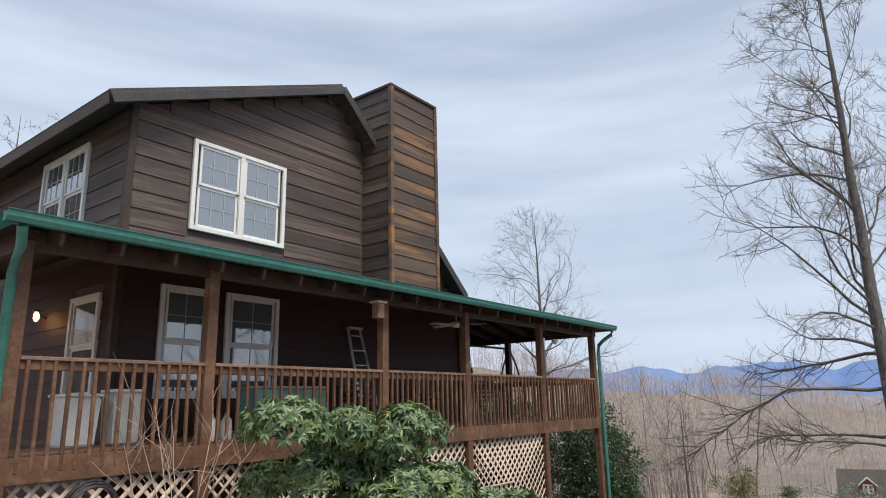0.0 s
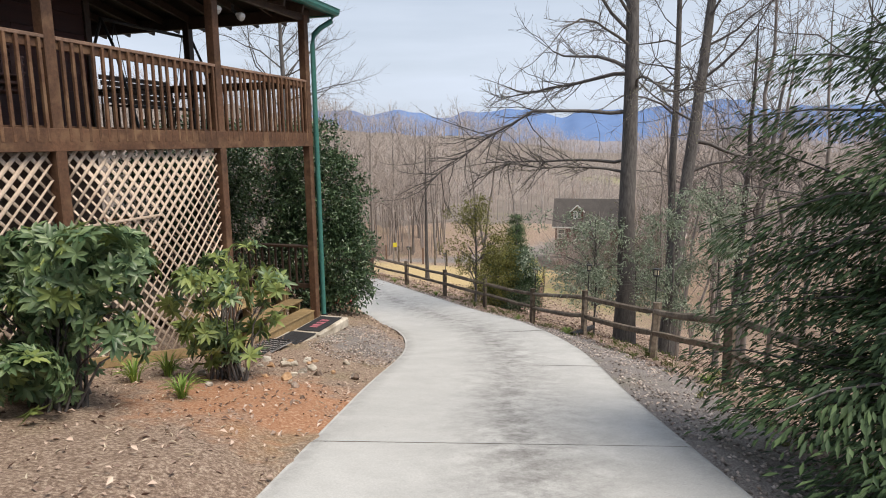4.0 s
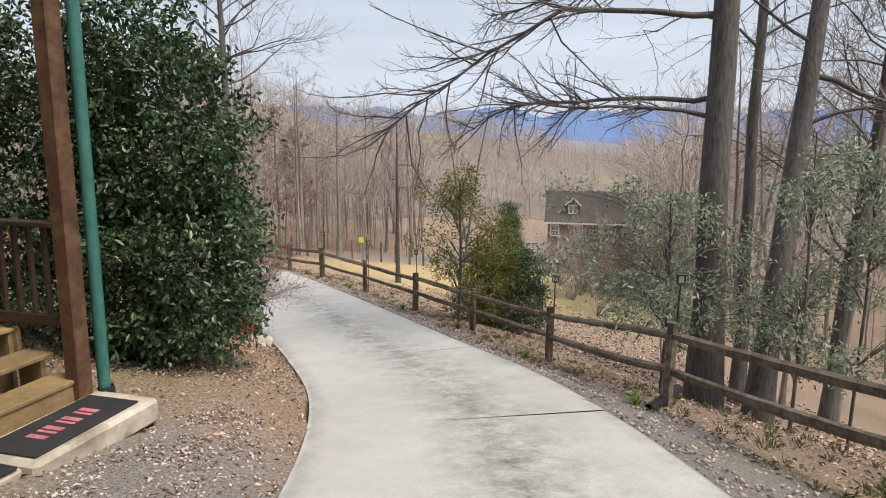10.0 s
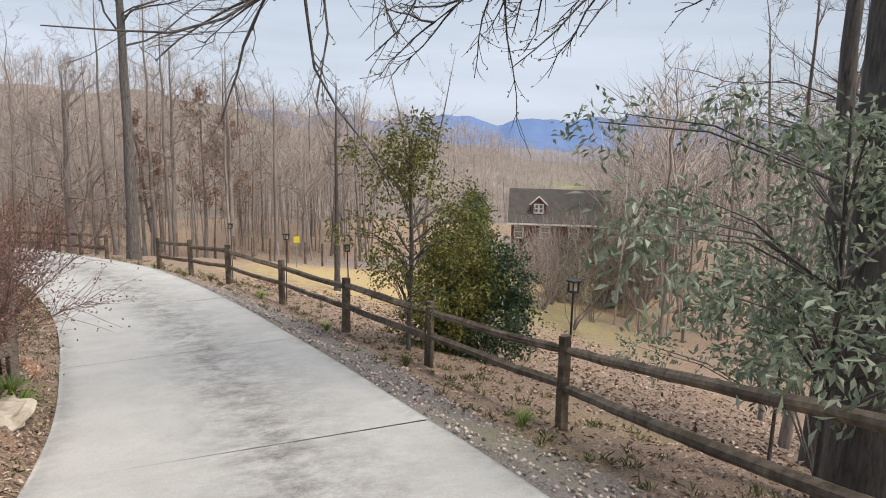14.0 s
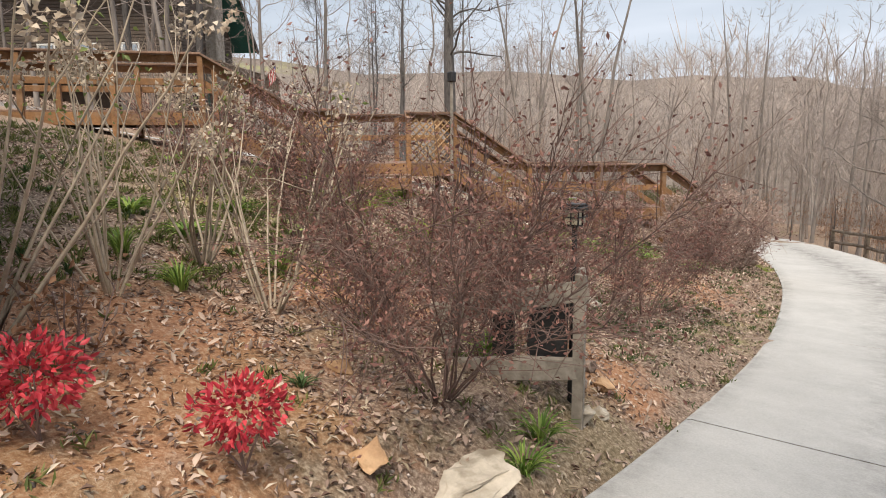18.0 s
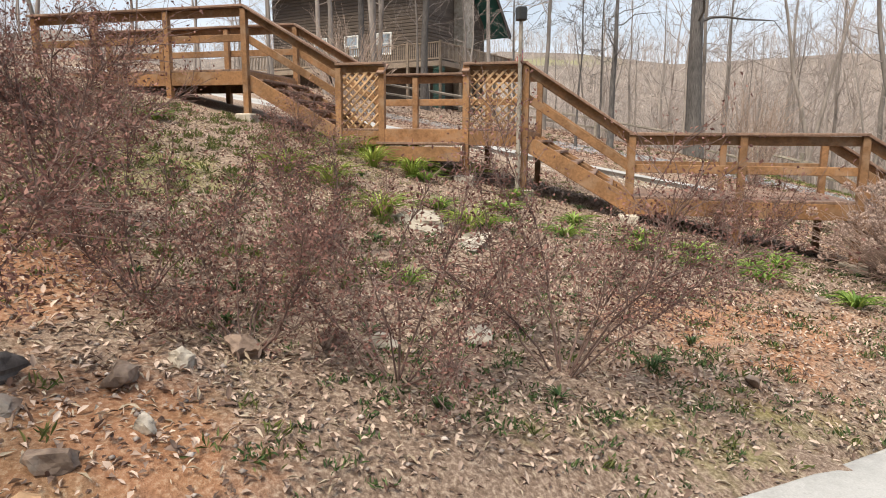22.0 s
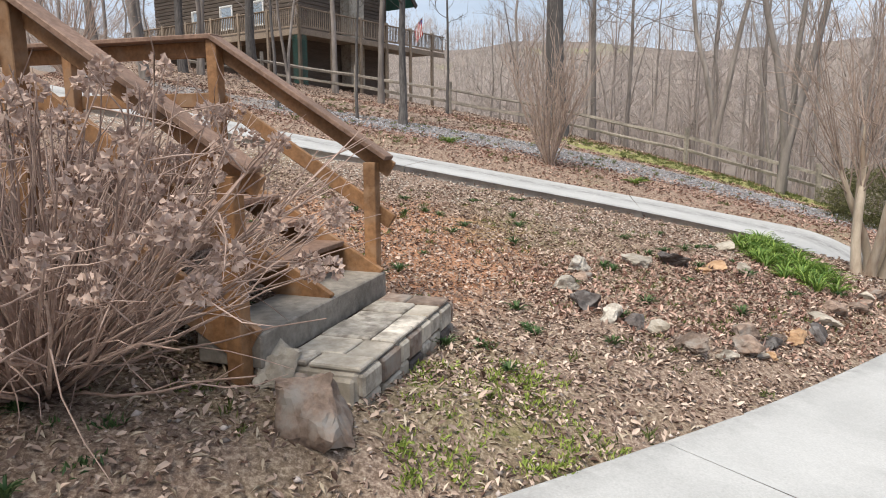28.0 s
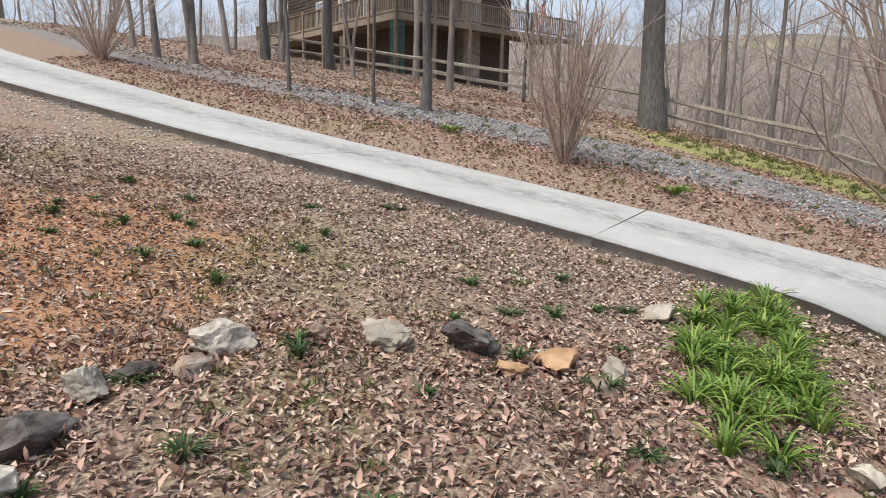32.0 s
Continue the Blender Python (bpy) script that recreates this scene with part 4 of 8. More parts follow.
stick = slab(0.036, 0.036, 1.06, M["deck_brown"], 0.004, (0, 0, 0), "baluster")
for a, c in zip(POSTS, POSTS[1:]):
    railing(porch, (a + 0.07, 0, 0), (c - 0.07, 0, 0), 2.15, stick, M["deck_brown"], M["deck_cap"])
railing(porch, (0, 0.07, 0), (0, 2.43, 0), 2.15, stick, M["dark_trim"])
railing(porch, (0, 2.57, 0), (0, 5.1, 0), 2.15, stick, M["dark_trim"])


# hipped porch roof, of real thickness, with rafters beneath
def sheet(pts, thick, mat, name):
    bm = bmesh.new()
    vs = [bm.verts.new(q) for q in pts]
    face = bm.faces.new(vs)
    bmesh.ops.solidify(bm, geom=[face], thickness=thick)
    bmesh.ops.recalc_face_normals(bm, faces=bm.faces[:])
    me = bpy.data.meshes.new(name)
    bm.to_mesh(me)
    bm.free()
    me.materials.append(mat)
    return me


E0, E1, HI = -13.35, 0.5, 4.12
part("roof", sheet([(E0, -0.4, ROOF_LOW), (E1, -0.4, ROOF_LOW), (W_RIGHT, WALL_Y, HI), (W_LEFT, WALL_Y, HI)], 0.05, M["teal_roof"], "porch_roof"), porch)
part("roof", sheet([(E1, -0.4, ROOF_LOW), (E1, 6.5, ROOF_LOW), (W_RIGHT, 6.5, HI), (W_RIGHT, WALL_Y, HI)], 0.05, M["teal_roof"], "porch_roof"), porch)
part("roof", sheet([(E0, 6.5, ROOF_LOW), (E0, -0.4, ROOF_LOW), (W_LEFT, WALL_Y, HI), (W_LEFT, 6.5, HI)], 0.05, M["teal_roof"], "porch_roof"), porch)
part("ceiling", sheet([(E0 + 0.1, -0.35, ROOF_LOW - 0.07), (E1 - 0.1, -0.35, ROOF_LOW - 0.07), (W_RIGHT, WALL_Y, HI - 0.09), (W_LEFT, WALL_Y, HI - 0.09)], 0.02, M["dark_trim"], "porch_ceiling"), porch)
part("ceiling", sheet([(E1 - 0.1, -0.35, ROOF_LOW - 0.07), (E1 - 0.1, 6.4, ROOF_LOW - 0.07), (W_RIGHT, 6.4, HI - 0.09), (W_RIGHT, WALL_Y, HI - 0.09)], 0.02, M["dark_trim"], "porch_ceiling"), porch)
part("ceiling", sheet([(E0 + 0.1, 6.4, ROOF_LOW - 0.07), (E0 + 0.1, -0.35, ROOF_LOW - 0.07), (W_LEFT, WALL_Y, HI - 0.09), (W_LEFT, 6.4, HI - 0.09)], 0.02, M["dark_trim"], "porch_ceiling"), porch)
for x in np.arange(-12.8, 0.3, 0.61):
    top_y = WALL_Y if x < W_RIGHT else max(-0.2, WALL_Y - (x - W_RIGHT) * 0.745)
    tz = ROOF_LOW + (top_y + 0.4) * (HI - ROOF_LOW) / (WALL_Y + 0.4)
    if top_y > 0:
        part("rafter", beam((x, -0.36, ROOF_LOW - 0.14), (x, top_y, tz - 0.17), 0.045, 0.14, M["dark_trim"]), porch)
for y in np.arange(0.6, 6.3, 0.61):
    u = min(1.0, (y + 0.4) / (WALL_Y + 0.4))
    part("rafter", beam((E1 - 0.05, y, ROOF_LOW - 0.14), (E1 + (W_RIGHT - E1) * u, y, ROOF_LOW + (HI - ROOF_LOW) * u - 0.17), 0.045, 0.14, M["dark_trim"]), porch)


def gutter(p, q, name="gutter"):
    """An open K-profile gutter."""
    prof = [(0.0, 0.0), (0.0, -0.1), (0.075, -0.1), (0.1, -0.055), (0.105, 0.0), (0.12, 0.005), (0.12, 0.012), (0.098, 0.012), (0.093, -0.05), (0.07, -0.092), (0.01, -0.092), (0.01, 0.0)]
    p, q = Vector(p), Vector(q)
    d = (q - p).normalized()
    out = Vector((d.y, -d.x, 0))
    k = len(prof)
    v = [tuple(e + out * a + Vector((0, 0, c))) for e in (p, q) for a, c in prof]
    f = [(j, (j + 1) % k, (j + 1) % k + k, j + k) for j in range(k)] + [tuple(range(k)), tuple(range(2 * k - 1, k - 1, -1))]
    me = bpy.data.meshes.new(name)
    me.from_pydata(v, [], f)
    me.materials.append(M["teal"])
    return me


part("gutter", gutter((E0, -0.4, ROOF_LOW + 0.03), (E1 + 0.02, -0.4, ROOF_LOW + 0.03)), porch, "teal metal gutter")
part("gutter", gutter((E1, -0.42, ROOF_LOW + 0.03), (E1, 6.5, ROOF_LOW + 0.03)), porch)
foot = ground_at(0.13, -0.02)
dn = [(0.42, -0.4, 3.33), (0.4, -0.38, 3.24), (0.25, -0.22, 3.1), (0.16, -0.13, 2.98), (0.14, -0.11, 2.8), (0.14, -0.11, 1.0), (0.14, -0.11, foot + 0.25), (0.14, -0.13, foot + 0.08)]
part("downspout", tubes("downspout", [(dn, [0.048] * len(dn))], M["teal"], 8), porch, "teal downspout on the corner post")
part("drain_boot", tubes("drain_boot", [([(0.14, -0.12, foot + 0.22), (0.14, -0.14, foot + 0.1), (0.16, -0.2, foot - 0.06)], [0.065, 0.065, 0.065])], M["black"], 10), porch, "black plastic drain boot")
dn2 = [(-13.2, -0.46, 3.33), (-13.15, -0.35, 3.15), (-13.12, -0.12, 2.95), (-13.12, -0.1, 0.6)]
part("downspout", tubes("downspout", [(dn2, [0.048] * 4)], M["teal"], 8), porch)


def lattice(w, h, mat, pitch=0.122, strip=0.047, thick=0.009):
    """Crossed diagonal strips cut to a panel, from the origin in x and z."""
    vs, fs = [], []
    step = pitch * math.sqrt(2)
    for sgn, y in ((1, 0.0), (-1, thick + 0.001)):
        for c in np.arange(-h if sgn > 0 else 0, w if sgn > 0 else w + h, step):
            # centre line x = c + z (or c - z), clipped to the panel
            z0, z1 = (max(0, -c), min(h, w - c)) if sgn > 0 else (max(0, c - w), min(h, c))
            if z1 - z0 < 0.03:
                continue
            hw = strip / math.sqrt(2)
            o = len(vs)
            for z in (z0, z1):
                x = c + sgn * z
                for dx in (-hw, hw):
                    xx = min(max(x + dx, 0), w)
                    vs += [(xx, y, z), (xx, y + thick, z)]
            fs += [(o, o + 2, o + 6, o + 4), (o + 1, o + 5, o + 7, o + 3), (o, o + 4, o + 5, o + 1), (o + 2, o + 3, o + 7, o + 6), (o, o + 1, o + 3, o + 2), (o + 4, o + 6, o + 7, o + 5)]
    return mesh_of("lattice_panel", vs, np.array(fs), mat)


for a, c in zip(POSTS[:-1], POSTS[1:-1]):
    g0 = min(ground_at(a, 0), ground_at(c, 0)) - 0.05
    part("lattice_panel", lattice(c - a - 0.14, 0.95 - g0, M["lattice"]), porch, "cream diagonal lattice skirt", Matrix.Translation((a + 0.07, 0.0, g0)))
    part("skirt_board", beam((a, -0.02, ground_at(a, 0) + 0.05), (c, -0.02, ground_at(c, 0) + 0.05), 0.03, 0.14, M["tread"]), porch)
for a, c in ((-5.5, -2.67),):
    part("brace", beam((a + 0.1, -0.02, 0.1), (a + 1.5, -0.02, 0.1), 0.02, 0.03, M["lattice"]), porch)

# ------------------------------------------------ lower landing with steps
land_ = thing("porch_steps", HOUSE, "low tan wooden landing with three wide open steps under the porch", "steps")
for k, y in enumerate(np.arange(0.62, 4.6, 0.142)):
    part("deck_board", slab(2.5, 0.138, 0.032, M["tread"], 0.004, (-1.2, y + 0.07, -1.87), "deck_board"), land_)
for y, z, rise in ((0.0, -2.2, 0.2), (0.3, -2.03, 0.0)):
    part("tread", slab(2.5, 0.3, 0.036, M["tread"], 0.006, (-1.2, y + 0.13, z - 0.036), "tread"), land_)
    if rise:
        part("riser", slab(2.5, 0.03, 0.22, M["tread"], 0.004, (-1.2, y + 0.01, z - 0.25), "riser"), land_)
for x in (-2.35, -1.75, -1.15, -0.55, -0.02):
    part("stringer", slab(0.045, 0.2, 0.53, M["tread"], 0.004, (x, 0.74, -2.405), "stringer"), land_)
    part("stringer", slab(0.045, 0.24, 0.33, M["tread"], 0.004, (x, 0.45, -2.4), "stringer"), land_)
part("side_board", slab(0.04, 4.0, 0.2, M["tread"], 0.004, (0.02, 2.6, -2.05), "side_board"), land_)
low_stick = slab(0.036, 0.036, 0.86, M["dark_trim"], 0.004, (0, 0, 0), "baluster")
part("top_rail", beam((0, 0.07, -0.96), (0, 4.6, -0.96), 0.14, 0.04, M["dark_trim"]), land_)
part("rail", beam((0, 0.07, -1.74), (0, 4.6, -1.74), 0.05, 0.09, M["dark_trim"]), land_)
for y in np.arange(0.22, 4.5, 0.15):
    part("baluster", low_stick, land_, m=Matrix.Translation((0.0, y, -1.83)))
part("post", slab(0.14, 0.14, 3.0, M["dark_trim"], 0.01, (-2.4, 2.9, -2.1), "post"), land_)

# stone pad and mats
pad = thing("stone_pad", HOUSE, "pale stone slab step at the foot of the porch steps", "stone step")
for x0, x1, y in ((-1.85, -1.05, -0.62), (-1.03, 0.12, -0.68)):
    part("slab_stone", slab(x1 - x0, 0.6, 0.2, M["stone_pale"], 0.03, ((x0 + x1) / 2, y + 0.32, ground_at(-0.7, -0.4) - 0.09), "slab_stone"), pad)
pz = ground_at(-0.7, -0.4) + 0.11
mat1 = thing("doormat", HOUSE @ pose(-0.5, -0.36, pz + 0.003, 0, 0, 1), "black rubber doormat with worn pink lettering", "doormat", "mats by the steps")
part("mat", slab(0.95, 0.46, 0.014, M["rubber"], 0.005, (0, 0, 0), "mat"), mat1)
M["pink"] = grained("faded_pink_print", (0.4, 0.1, 0.14), (0.62, 0.22, 0.26), 40, 6, 0.85, 0.2, (1, 1, 1), 0, 0.3)
for x, w in ((-0.24, 0.05), (-0.16, 0.03), (-0.1, 0.05), (0.0, 0.03), (0.06, 0.05), (0.16, 0.03), (0.22, 0.05)):
    part("lettering", slab(w, 0.16, 0.002, M["pink"], 0, (x, 0.0, 0.0145), "lettering"), mat1)
mat2 = thing("doormat", HOUSE @ pose(-1.45, -0.34, pz + 0.003, 0, 0, -2), "plain black rubber doormat", "doormat", "mats by the steps")
part("mat", slab(0.72, 0.5, 0.014, M["rubber"], 0.005, (0, 0, 0), "mat"), mat2)
mat3 = thing("doormat", HOUSE @ pose(-2.3, -0.35, ground_at(-2.3, -0.35) + 0.03, 0, 0, -4), "grey link mat on the gravel", "doormat", "mats by the steps")
M["grey_mat"] = grained("grey_mat_links", (0.16, 0.15, 0.15), (0.33, 0.31, 0.31), 50, 5, 0.9, 0.5, (1, 1, 1), 0, 0.2)
part("mat", slab(0.75, 0.5, 0.01, M["grey_mat"], 0.004, (0, 0, 0), "mat"), mat3)
links = [([(-0.36 + 0.09 * k + 0.03 * s * (-1) ** j, -0.24 + 0.06 * j, 0.014) for j in range(9)], [0.007] * 9) for k in range(9) for s in (-1, 1)]
tagged(part("link", tubes("link", links, M["black"], 4), mat3), kind="stuff")

# ---------------------------------------------------------------- split-rail fence beside the drive
def rough_log(p, q, w, h, mat, seed, taper=0.5, sag=0.02, name="rail"):
    """A split timber: an uneven wedge section, wandering a little, thin at the tongues."""
    r = np.random.default_rng(seed)
    p, q = np.array(p, float), np.array(q, float)
    d = q - p
    L = np.linalg.norm(d)
    d /= L
    side = np.cross(d, (0, 0, 1))
    side = side / np.linalg.norm(side) if np.linalg.norm(side) > 0.2 else np.array([1.0, 0, 0])
    up = np.cross(side, d)
    k = max(5, int(L / 0.28))
    t = np.linspace(0, 1, k)
    ang = np.sort(r.uniform(0, 2 * np.pi, 7) * 0.25 + np.arange(7) * 2 * np.pi / 7 * 0.85)
    rad = r.uniform(0.8, 1.15, 7)
    walk_ = np.cumsum(r.normal(0, 0.006, (k, 2)), 0)
    walk_ -= walk_[0] + (walk_[-1] - walk_[0]) * t[:, None]
    end = 1 - taper * np.clip(1 - np.minimum(t, 1 - t) * L / 0.22, 0, 1)
    v = []
    for j in range(k):
        c = p + d * L * t[j] + side * walk_[j, 0] + up * (walk_[j, 1] - sag * 4 * t[j] * (1 - t[j]))
        rr = rad * (1 + r.normal(0, 0.05, 7)) * end[j]
        v.append(c + np.outer(np.cos(ang) * rr * w / 2, side) + np.outer(np.sin(ang) * rr * h / 2, up))
    v = np.concatenate(v)
    i = np.arange(k - 1)[:, None] * 7
    a = np.arange(7)[None]
    f = np.stack([i + a, i + (a + 1) % 7, i + 7 + (a + 1) % 7, i + 7 + a], -1).reshape(-1, 4)
    fl = [tuple(map(int, z)) for z in f] + [tuple(range(6, -1, -1)), tuple(range((k - 1) * 7, k * 7))]
    return mesh_of(name, v, fl, mat)


def offset_line(line, off):
    t = np.gradient(line[:, :2], axis=0)
    t /= np.linalg.norm(t, axis=1)[:, None]
    o = line.copy()
    o[:, :2] += np.c_[t[:, 1], -t[:, 0]] * off
    s = np.r_[0, np.cumsum(np.linalg.norm(np.diff(line[:, :2], axis=0), axis=1))]
    return o, s


def split_rail(points, label, height=1.12, mat=None, seed=0, rails=(0.93, 0.5), post=0.17):
    """Posts at the given places, two rails a bay."""
    mat = mat or M["rail_wood"]
    fence = thing("split_rail_fence", Matrix.Translation(points[0]), label, "fence")
    o = Vector(points[0])
    r = np.random.default_rng(seed)
    tops = []
    for k, p in enumerate(points):
        a = Vector(p) - o
        lean = Vector((r.normal(0, 0.02), r.normal(0, 0.02), 0))
        hgt = height * r.uniform(0.96, 1.05)
        part("post", rough_log(a - Vector((0, 0, 0.3)), a + lean + Vector((0, 0, hgt)), post, post * 0.85, mat, seed * 100 + k, 0.0, 0.0, "post"), fence)
        tops.append(a)
    for k, (a, c) in enumerate(zip(tops, tops[1:])):
        d = (c - a).normalized() * 0.09
        for j, z in enumerate(rails):
            part("rail", rough_log(a - d + Vector((0, 0, z + r.normal(0, 0.02))), c + d + Vector((0, 0, z + r.normal(0, 0.02))), 0.09, 0.12, mat, seed * 100 + 40 + k * 3 + j), fence)
    return fence


STATIONS = {23.3: 3.2, 26.8: 3.2, 30.8: 3.2, 33.6: 3.1, 36.4: 2.85, 40.4: 3.5, 43.1: 3.3, 46.05: 3.2, 49.5: 3.35, 52.4: 3.2, 55.0: 3.2, 57.5: 3.2}
fpost = []
for s, off in STATIONS.items():
    line_, along_ = offset_line(MAIN, off)
    x, y = float(np.interp(s, along_, line_[:, 0])), float(np.interp(s, along_, line_[:, 1]))
    fpost.append((x, y, gz(x, y)))
split_rail(fpost, "weathered grey-brown split-rail fence with two rails a bay", 1.08, None, 3)
FL2, FS2 = offset_line(MAIN, 2.7)
f2 = [(float(np.interp(s, FS2, FL2[:, 0])), float(np.interp(s, FS2, FL2[:, 1])), gz(float(np.interp(s, FS2, FL2[:, 0])), float(np.interp(s, FS2, FL2[:, 1])))) for s in (60.6, 63.0, 65.6, 69.0)]
split_rail(f2, "short split-rail fence by the far bend of the drive", 1.0, None, 5)


def stake_lamp(x, y, z, tall, label, seed=0):
    """A lantern on a thin black stake."""
    lamp = thing("path_lantern", Matrix.Translation((x, y, z)) @ pose(0, 0, 0, random.uniform(-3, 3), random.uniform(-3, 3), seed * 37), label, "lantern", "fence lanterns")
    part("stake", tubes("stake", [([(0, 0, 0), (0, 0, tall)], [0.013, 0.012])], M["black"], 6), lamp)
    part("lantern_roof", slab(0.13, 0.13, 0.025, M["black"], 0.008, (0, 0, tall + 0.12), "lantern_roof"), lamp)
    part("lantern_base", slab(0.1, 0.1, 0.02, M["black"], 0.005, (0, 0, tall), "lantern_base"), lamp)
    for a, c in ((-1, -1), (1, -1), (1, 1), (-1, 1)):
        part("upright", slab(0.012, 0.012, 0.1, M["black"], 0, (a * 0.04, c * 0.04, tall + 0.02), "upright"), lamp)
    part("lens", slab(0.06, 0.06, 0.09, M["lens"], 0.004, (0, 0, tall + 0.025), "lens"), lamp, "frosted lens, unlit")
    return lamp


M["lens"] = grained("frosted_lens", (0.55, 0.5, 0.36), (0.7, 0.65, 0.5), 8, 2, 0.3, 0.0, (1, 1, 1), 0, 0.1)
for k in (3, 4, 5, 7, 8, 9):
    p = fpost[k]
    stake_lamp(p[0] + 0.12, p[1] + 0.1, p[2], 1.55, "black lantern on a thin stake beside a fence post", k)

# ---------------------------------------------------------------- timber walkway down the slope
WALK = pose(0.16, 31.05, 0, 0, 0, 53)
WR = 1.8
wz = lambda x, y: gz(*(WALK @ Vector((x, y, 0))).xy)  # noqa: E731
way = thing("timber_walkway", WALK, "weathered orange-brown timber walkway with railings and stairs down the slope", "walkway")
OR, CAP = M["deck_orange"], M["deck_cap"]
LOWZ, MIDZ, TOPZ = -3.43, -2.45, -1.47


def platform(x0, x1, z, y0=0.0, y1=WR):
    for x in np.arange(x0 + 0.07, x1, 0.143):
        part("deck_board", slab(0.138, y1 - y0 + 0.04, 0.035, CAP, 0.004, (x, (y0 + y1) / 2, z - 0.035), "deck_board"), way)
    for y in (y0, y1):
        part("rim_joist", slab(x1 - x0, 0.045, 0.225, OR, 0.005, ((x0 + x1) / 2, y, z - 0.262), "rim_joist"), way)
    for x in (x0, x1):
        part("rim_joist", slab(0.045, y1 - y0, 0.225, OR, 0.005, (x, (y0 + y1) / 2, z - 0.262), "rim_joist"), way)


def wpost(x, y, top, wide=0.1):
    foot_ = wz(x, y) - 0.1
    part("post", slab(wide, wide, top - foot_, OR, 0.006, (x, y, foot_), "post"), way)


def wrail(a, c, y, mid=True):
    """A flat cap, a top board on edge and a middle rail between two (x, z) points at the cap."""
    part("cap_rail", beam((a[0], y, a[1] - 0.02), (c[0], y, c[1] - 0.02), 0.15, 0.04, CAP), way)
    part("rail_board", beam((a[0], y + 0.05, a[1] - 0.11), (c[0], y + 0.05, c[1] - 0.11), 0.035, 0.13, OR), way)
    if mid:
        part("middle_rail", beam((a[0], y + 0.05, a[1] - 0.52), (c[0], y + 0.05, c[1] - 0.52), 0.035, 0.12, OR), way)


def flight(x0, z0, x1, z1, k, y0=0.05, y1=WR - 0.05):
    """k open treads from the higher (x0, z0) to the lower (x1, z1), with stringers."""
    for j in range(1, k):
        x, z = x0 + (x1 - x0) * (j - 0.5) / k, z0 + (z1 - z0) * j / k
        part("tread", slab(abs(x1 - x0) / k + 0.02, y1 - y0, 0.04, CAP, 0.006, (x, (y0 + y1) / 2, z - 0.04), "tread"), way)
    for y in (y0, (y0 + y1) / 2, y1):
        part("stringer", beam((x0, y, z0 - 0.2), (x1, y, z1 - 0.14), 0.045, 0.24, OR), way)


platform(0, 3.02, LOWZ)
platform(-4.62, -1.58, MIDZ)
platform(-10.6, -6.3, TOPZ)
flight(-1.58, MIDZ, 0.0, LOWZ, 6)
flight(-6.3, TOPZ, -4.62, MIDZ, 6)
flight(3.02, LOWZ, 4.45, -4.32, 5)
for y in (0.0, WR):
    for x in (0.0, 1.5, 3.02):
        wpost(x, y, -2.54)
    for x in (-1.58, -2.5, -3.88, -4.62):
        wpost(x, y, -1.5)
    for x in (-6.3, -7.8, -9.3, -10.6):
        wpost(x, y, -0.5)
    wpost(4.4, y, -3.52)
    wrail((-0.05, -2.5), (3.05, -2.5), y)
    wrail((3.02, -2.5), (4.55, -3.47), y)
    wrail((-1.58, -1.46), (0.0, -2.5), y)
    wrail((-6.3, -0.44), (-4.62, -1.4), y)
    wrail((-10.7, -0.44), (-6.28, -0.44), y)
wrail((-4.66, -1.42), (-3.84, -1.42), 0, False)
wrail((-2.54, -1.46), (-1.55, -1.46), 0, False)
wrail((-4.66, -1.42), (-1.55, -1.42), WR)
for x in (-3.88, -2.5):
    part("cap_rail", beam((x, -0.1, -1.6), (x, 0.16, -1.44), 0.12, 0.04, CAP), way)
part("step_board", slab(1.36, 0.3, 0.04, CAP, 0.005, (-3.19, -0.18, -2.7), "step_board"), way)
part("step_riser", slab(1.36, 0.04, 0.22, OR, 0.005, (-3.19, -0.32, -2.95), "step_riser"), way)
part("step_riser", slab(1.36, 0.04, 0.22, OR, 0.005, (-3.19, -0.02, -2.68), "step_riser"), way)
for x0, w in ((-2.46, 0.84), (-4.57, 0.66)):
    part("lattice_panel", lattice(w, 1.05, M["lattice_wood"], 0.1, 0.04), way, "tan lattice panel", Matrix.Translation((x0, 0.0, -2.62)))
for x, y in ((-1.58, 0.0), (-2.5, 0.0), (-6.3, 0.0), (0.0, 0.0), (3.02, 0.0)):
    part("footing", slab(0.3, 0.3, 0.2, M["stone_pale"], 0.02, (x, y - 0.02, wz(x, y) - 0.08), "footing"), way, "pale concrete footing")
# weathered box step and mortared stone step at the foot
part("box_step", slab(0.42, 1.75, 0.2, M["rail_grey"], 0.01, (4.3, 0.92, -4.58), "box_step"), way, "grey weathered timber step")
bottom = thing("stone_step", WALK @ pose(4.8, 0.95, 0), "mortared stone step with pale veined top", "stone step")
zs = wz(4.8, 0.9)
part("core", slab(0.5, 1.66, 0.3, M["stone_pale"], 0.03, (0, 0, zs - 0.1), "core"), bottom)
sr = np.random.default_rng(21)
y = -0.83
while y < 0.8:
    w_ = min(sr.uniform(0.11, 0.3), 0.83 - y)
    low_h = sr.uniform(0.1, 0.16)
    for z_, h_ in ((zs - 0.1, low_h), (zs - 0.09 + low_h, 0.27 - low_h)):
        part("face_stone", slab(0.05, w_ - 0.015, h_, M[("rock", "rock_dark", "stone_pale", "rock_white", "stone_pale")[sr.integers(0, 5)]], 0.014, (0.25 + sr.uniform(0, 0.012), y + w_ / 2, z_), "face_stone"), bottom)
    y += w_
y = -0.83
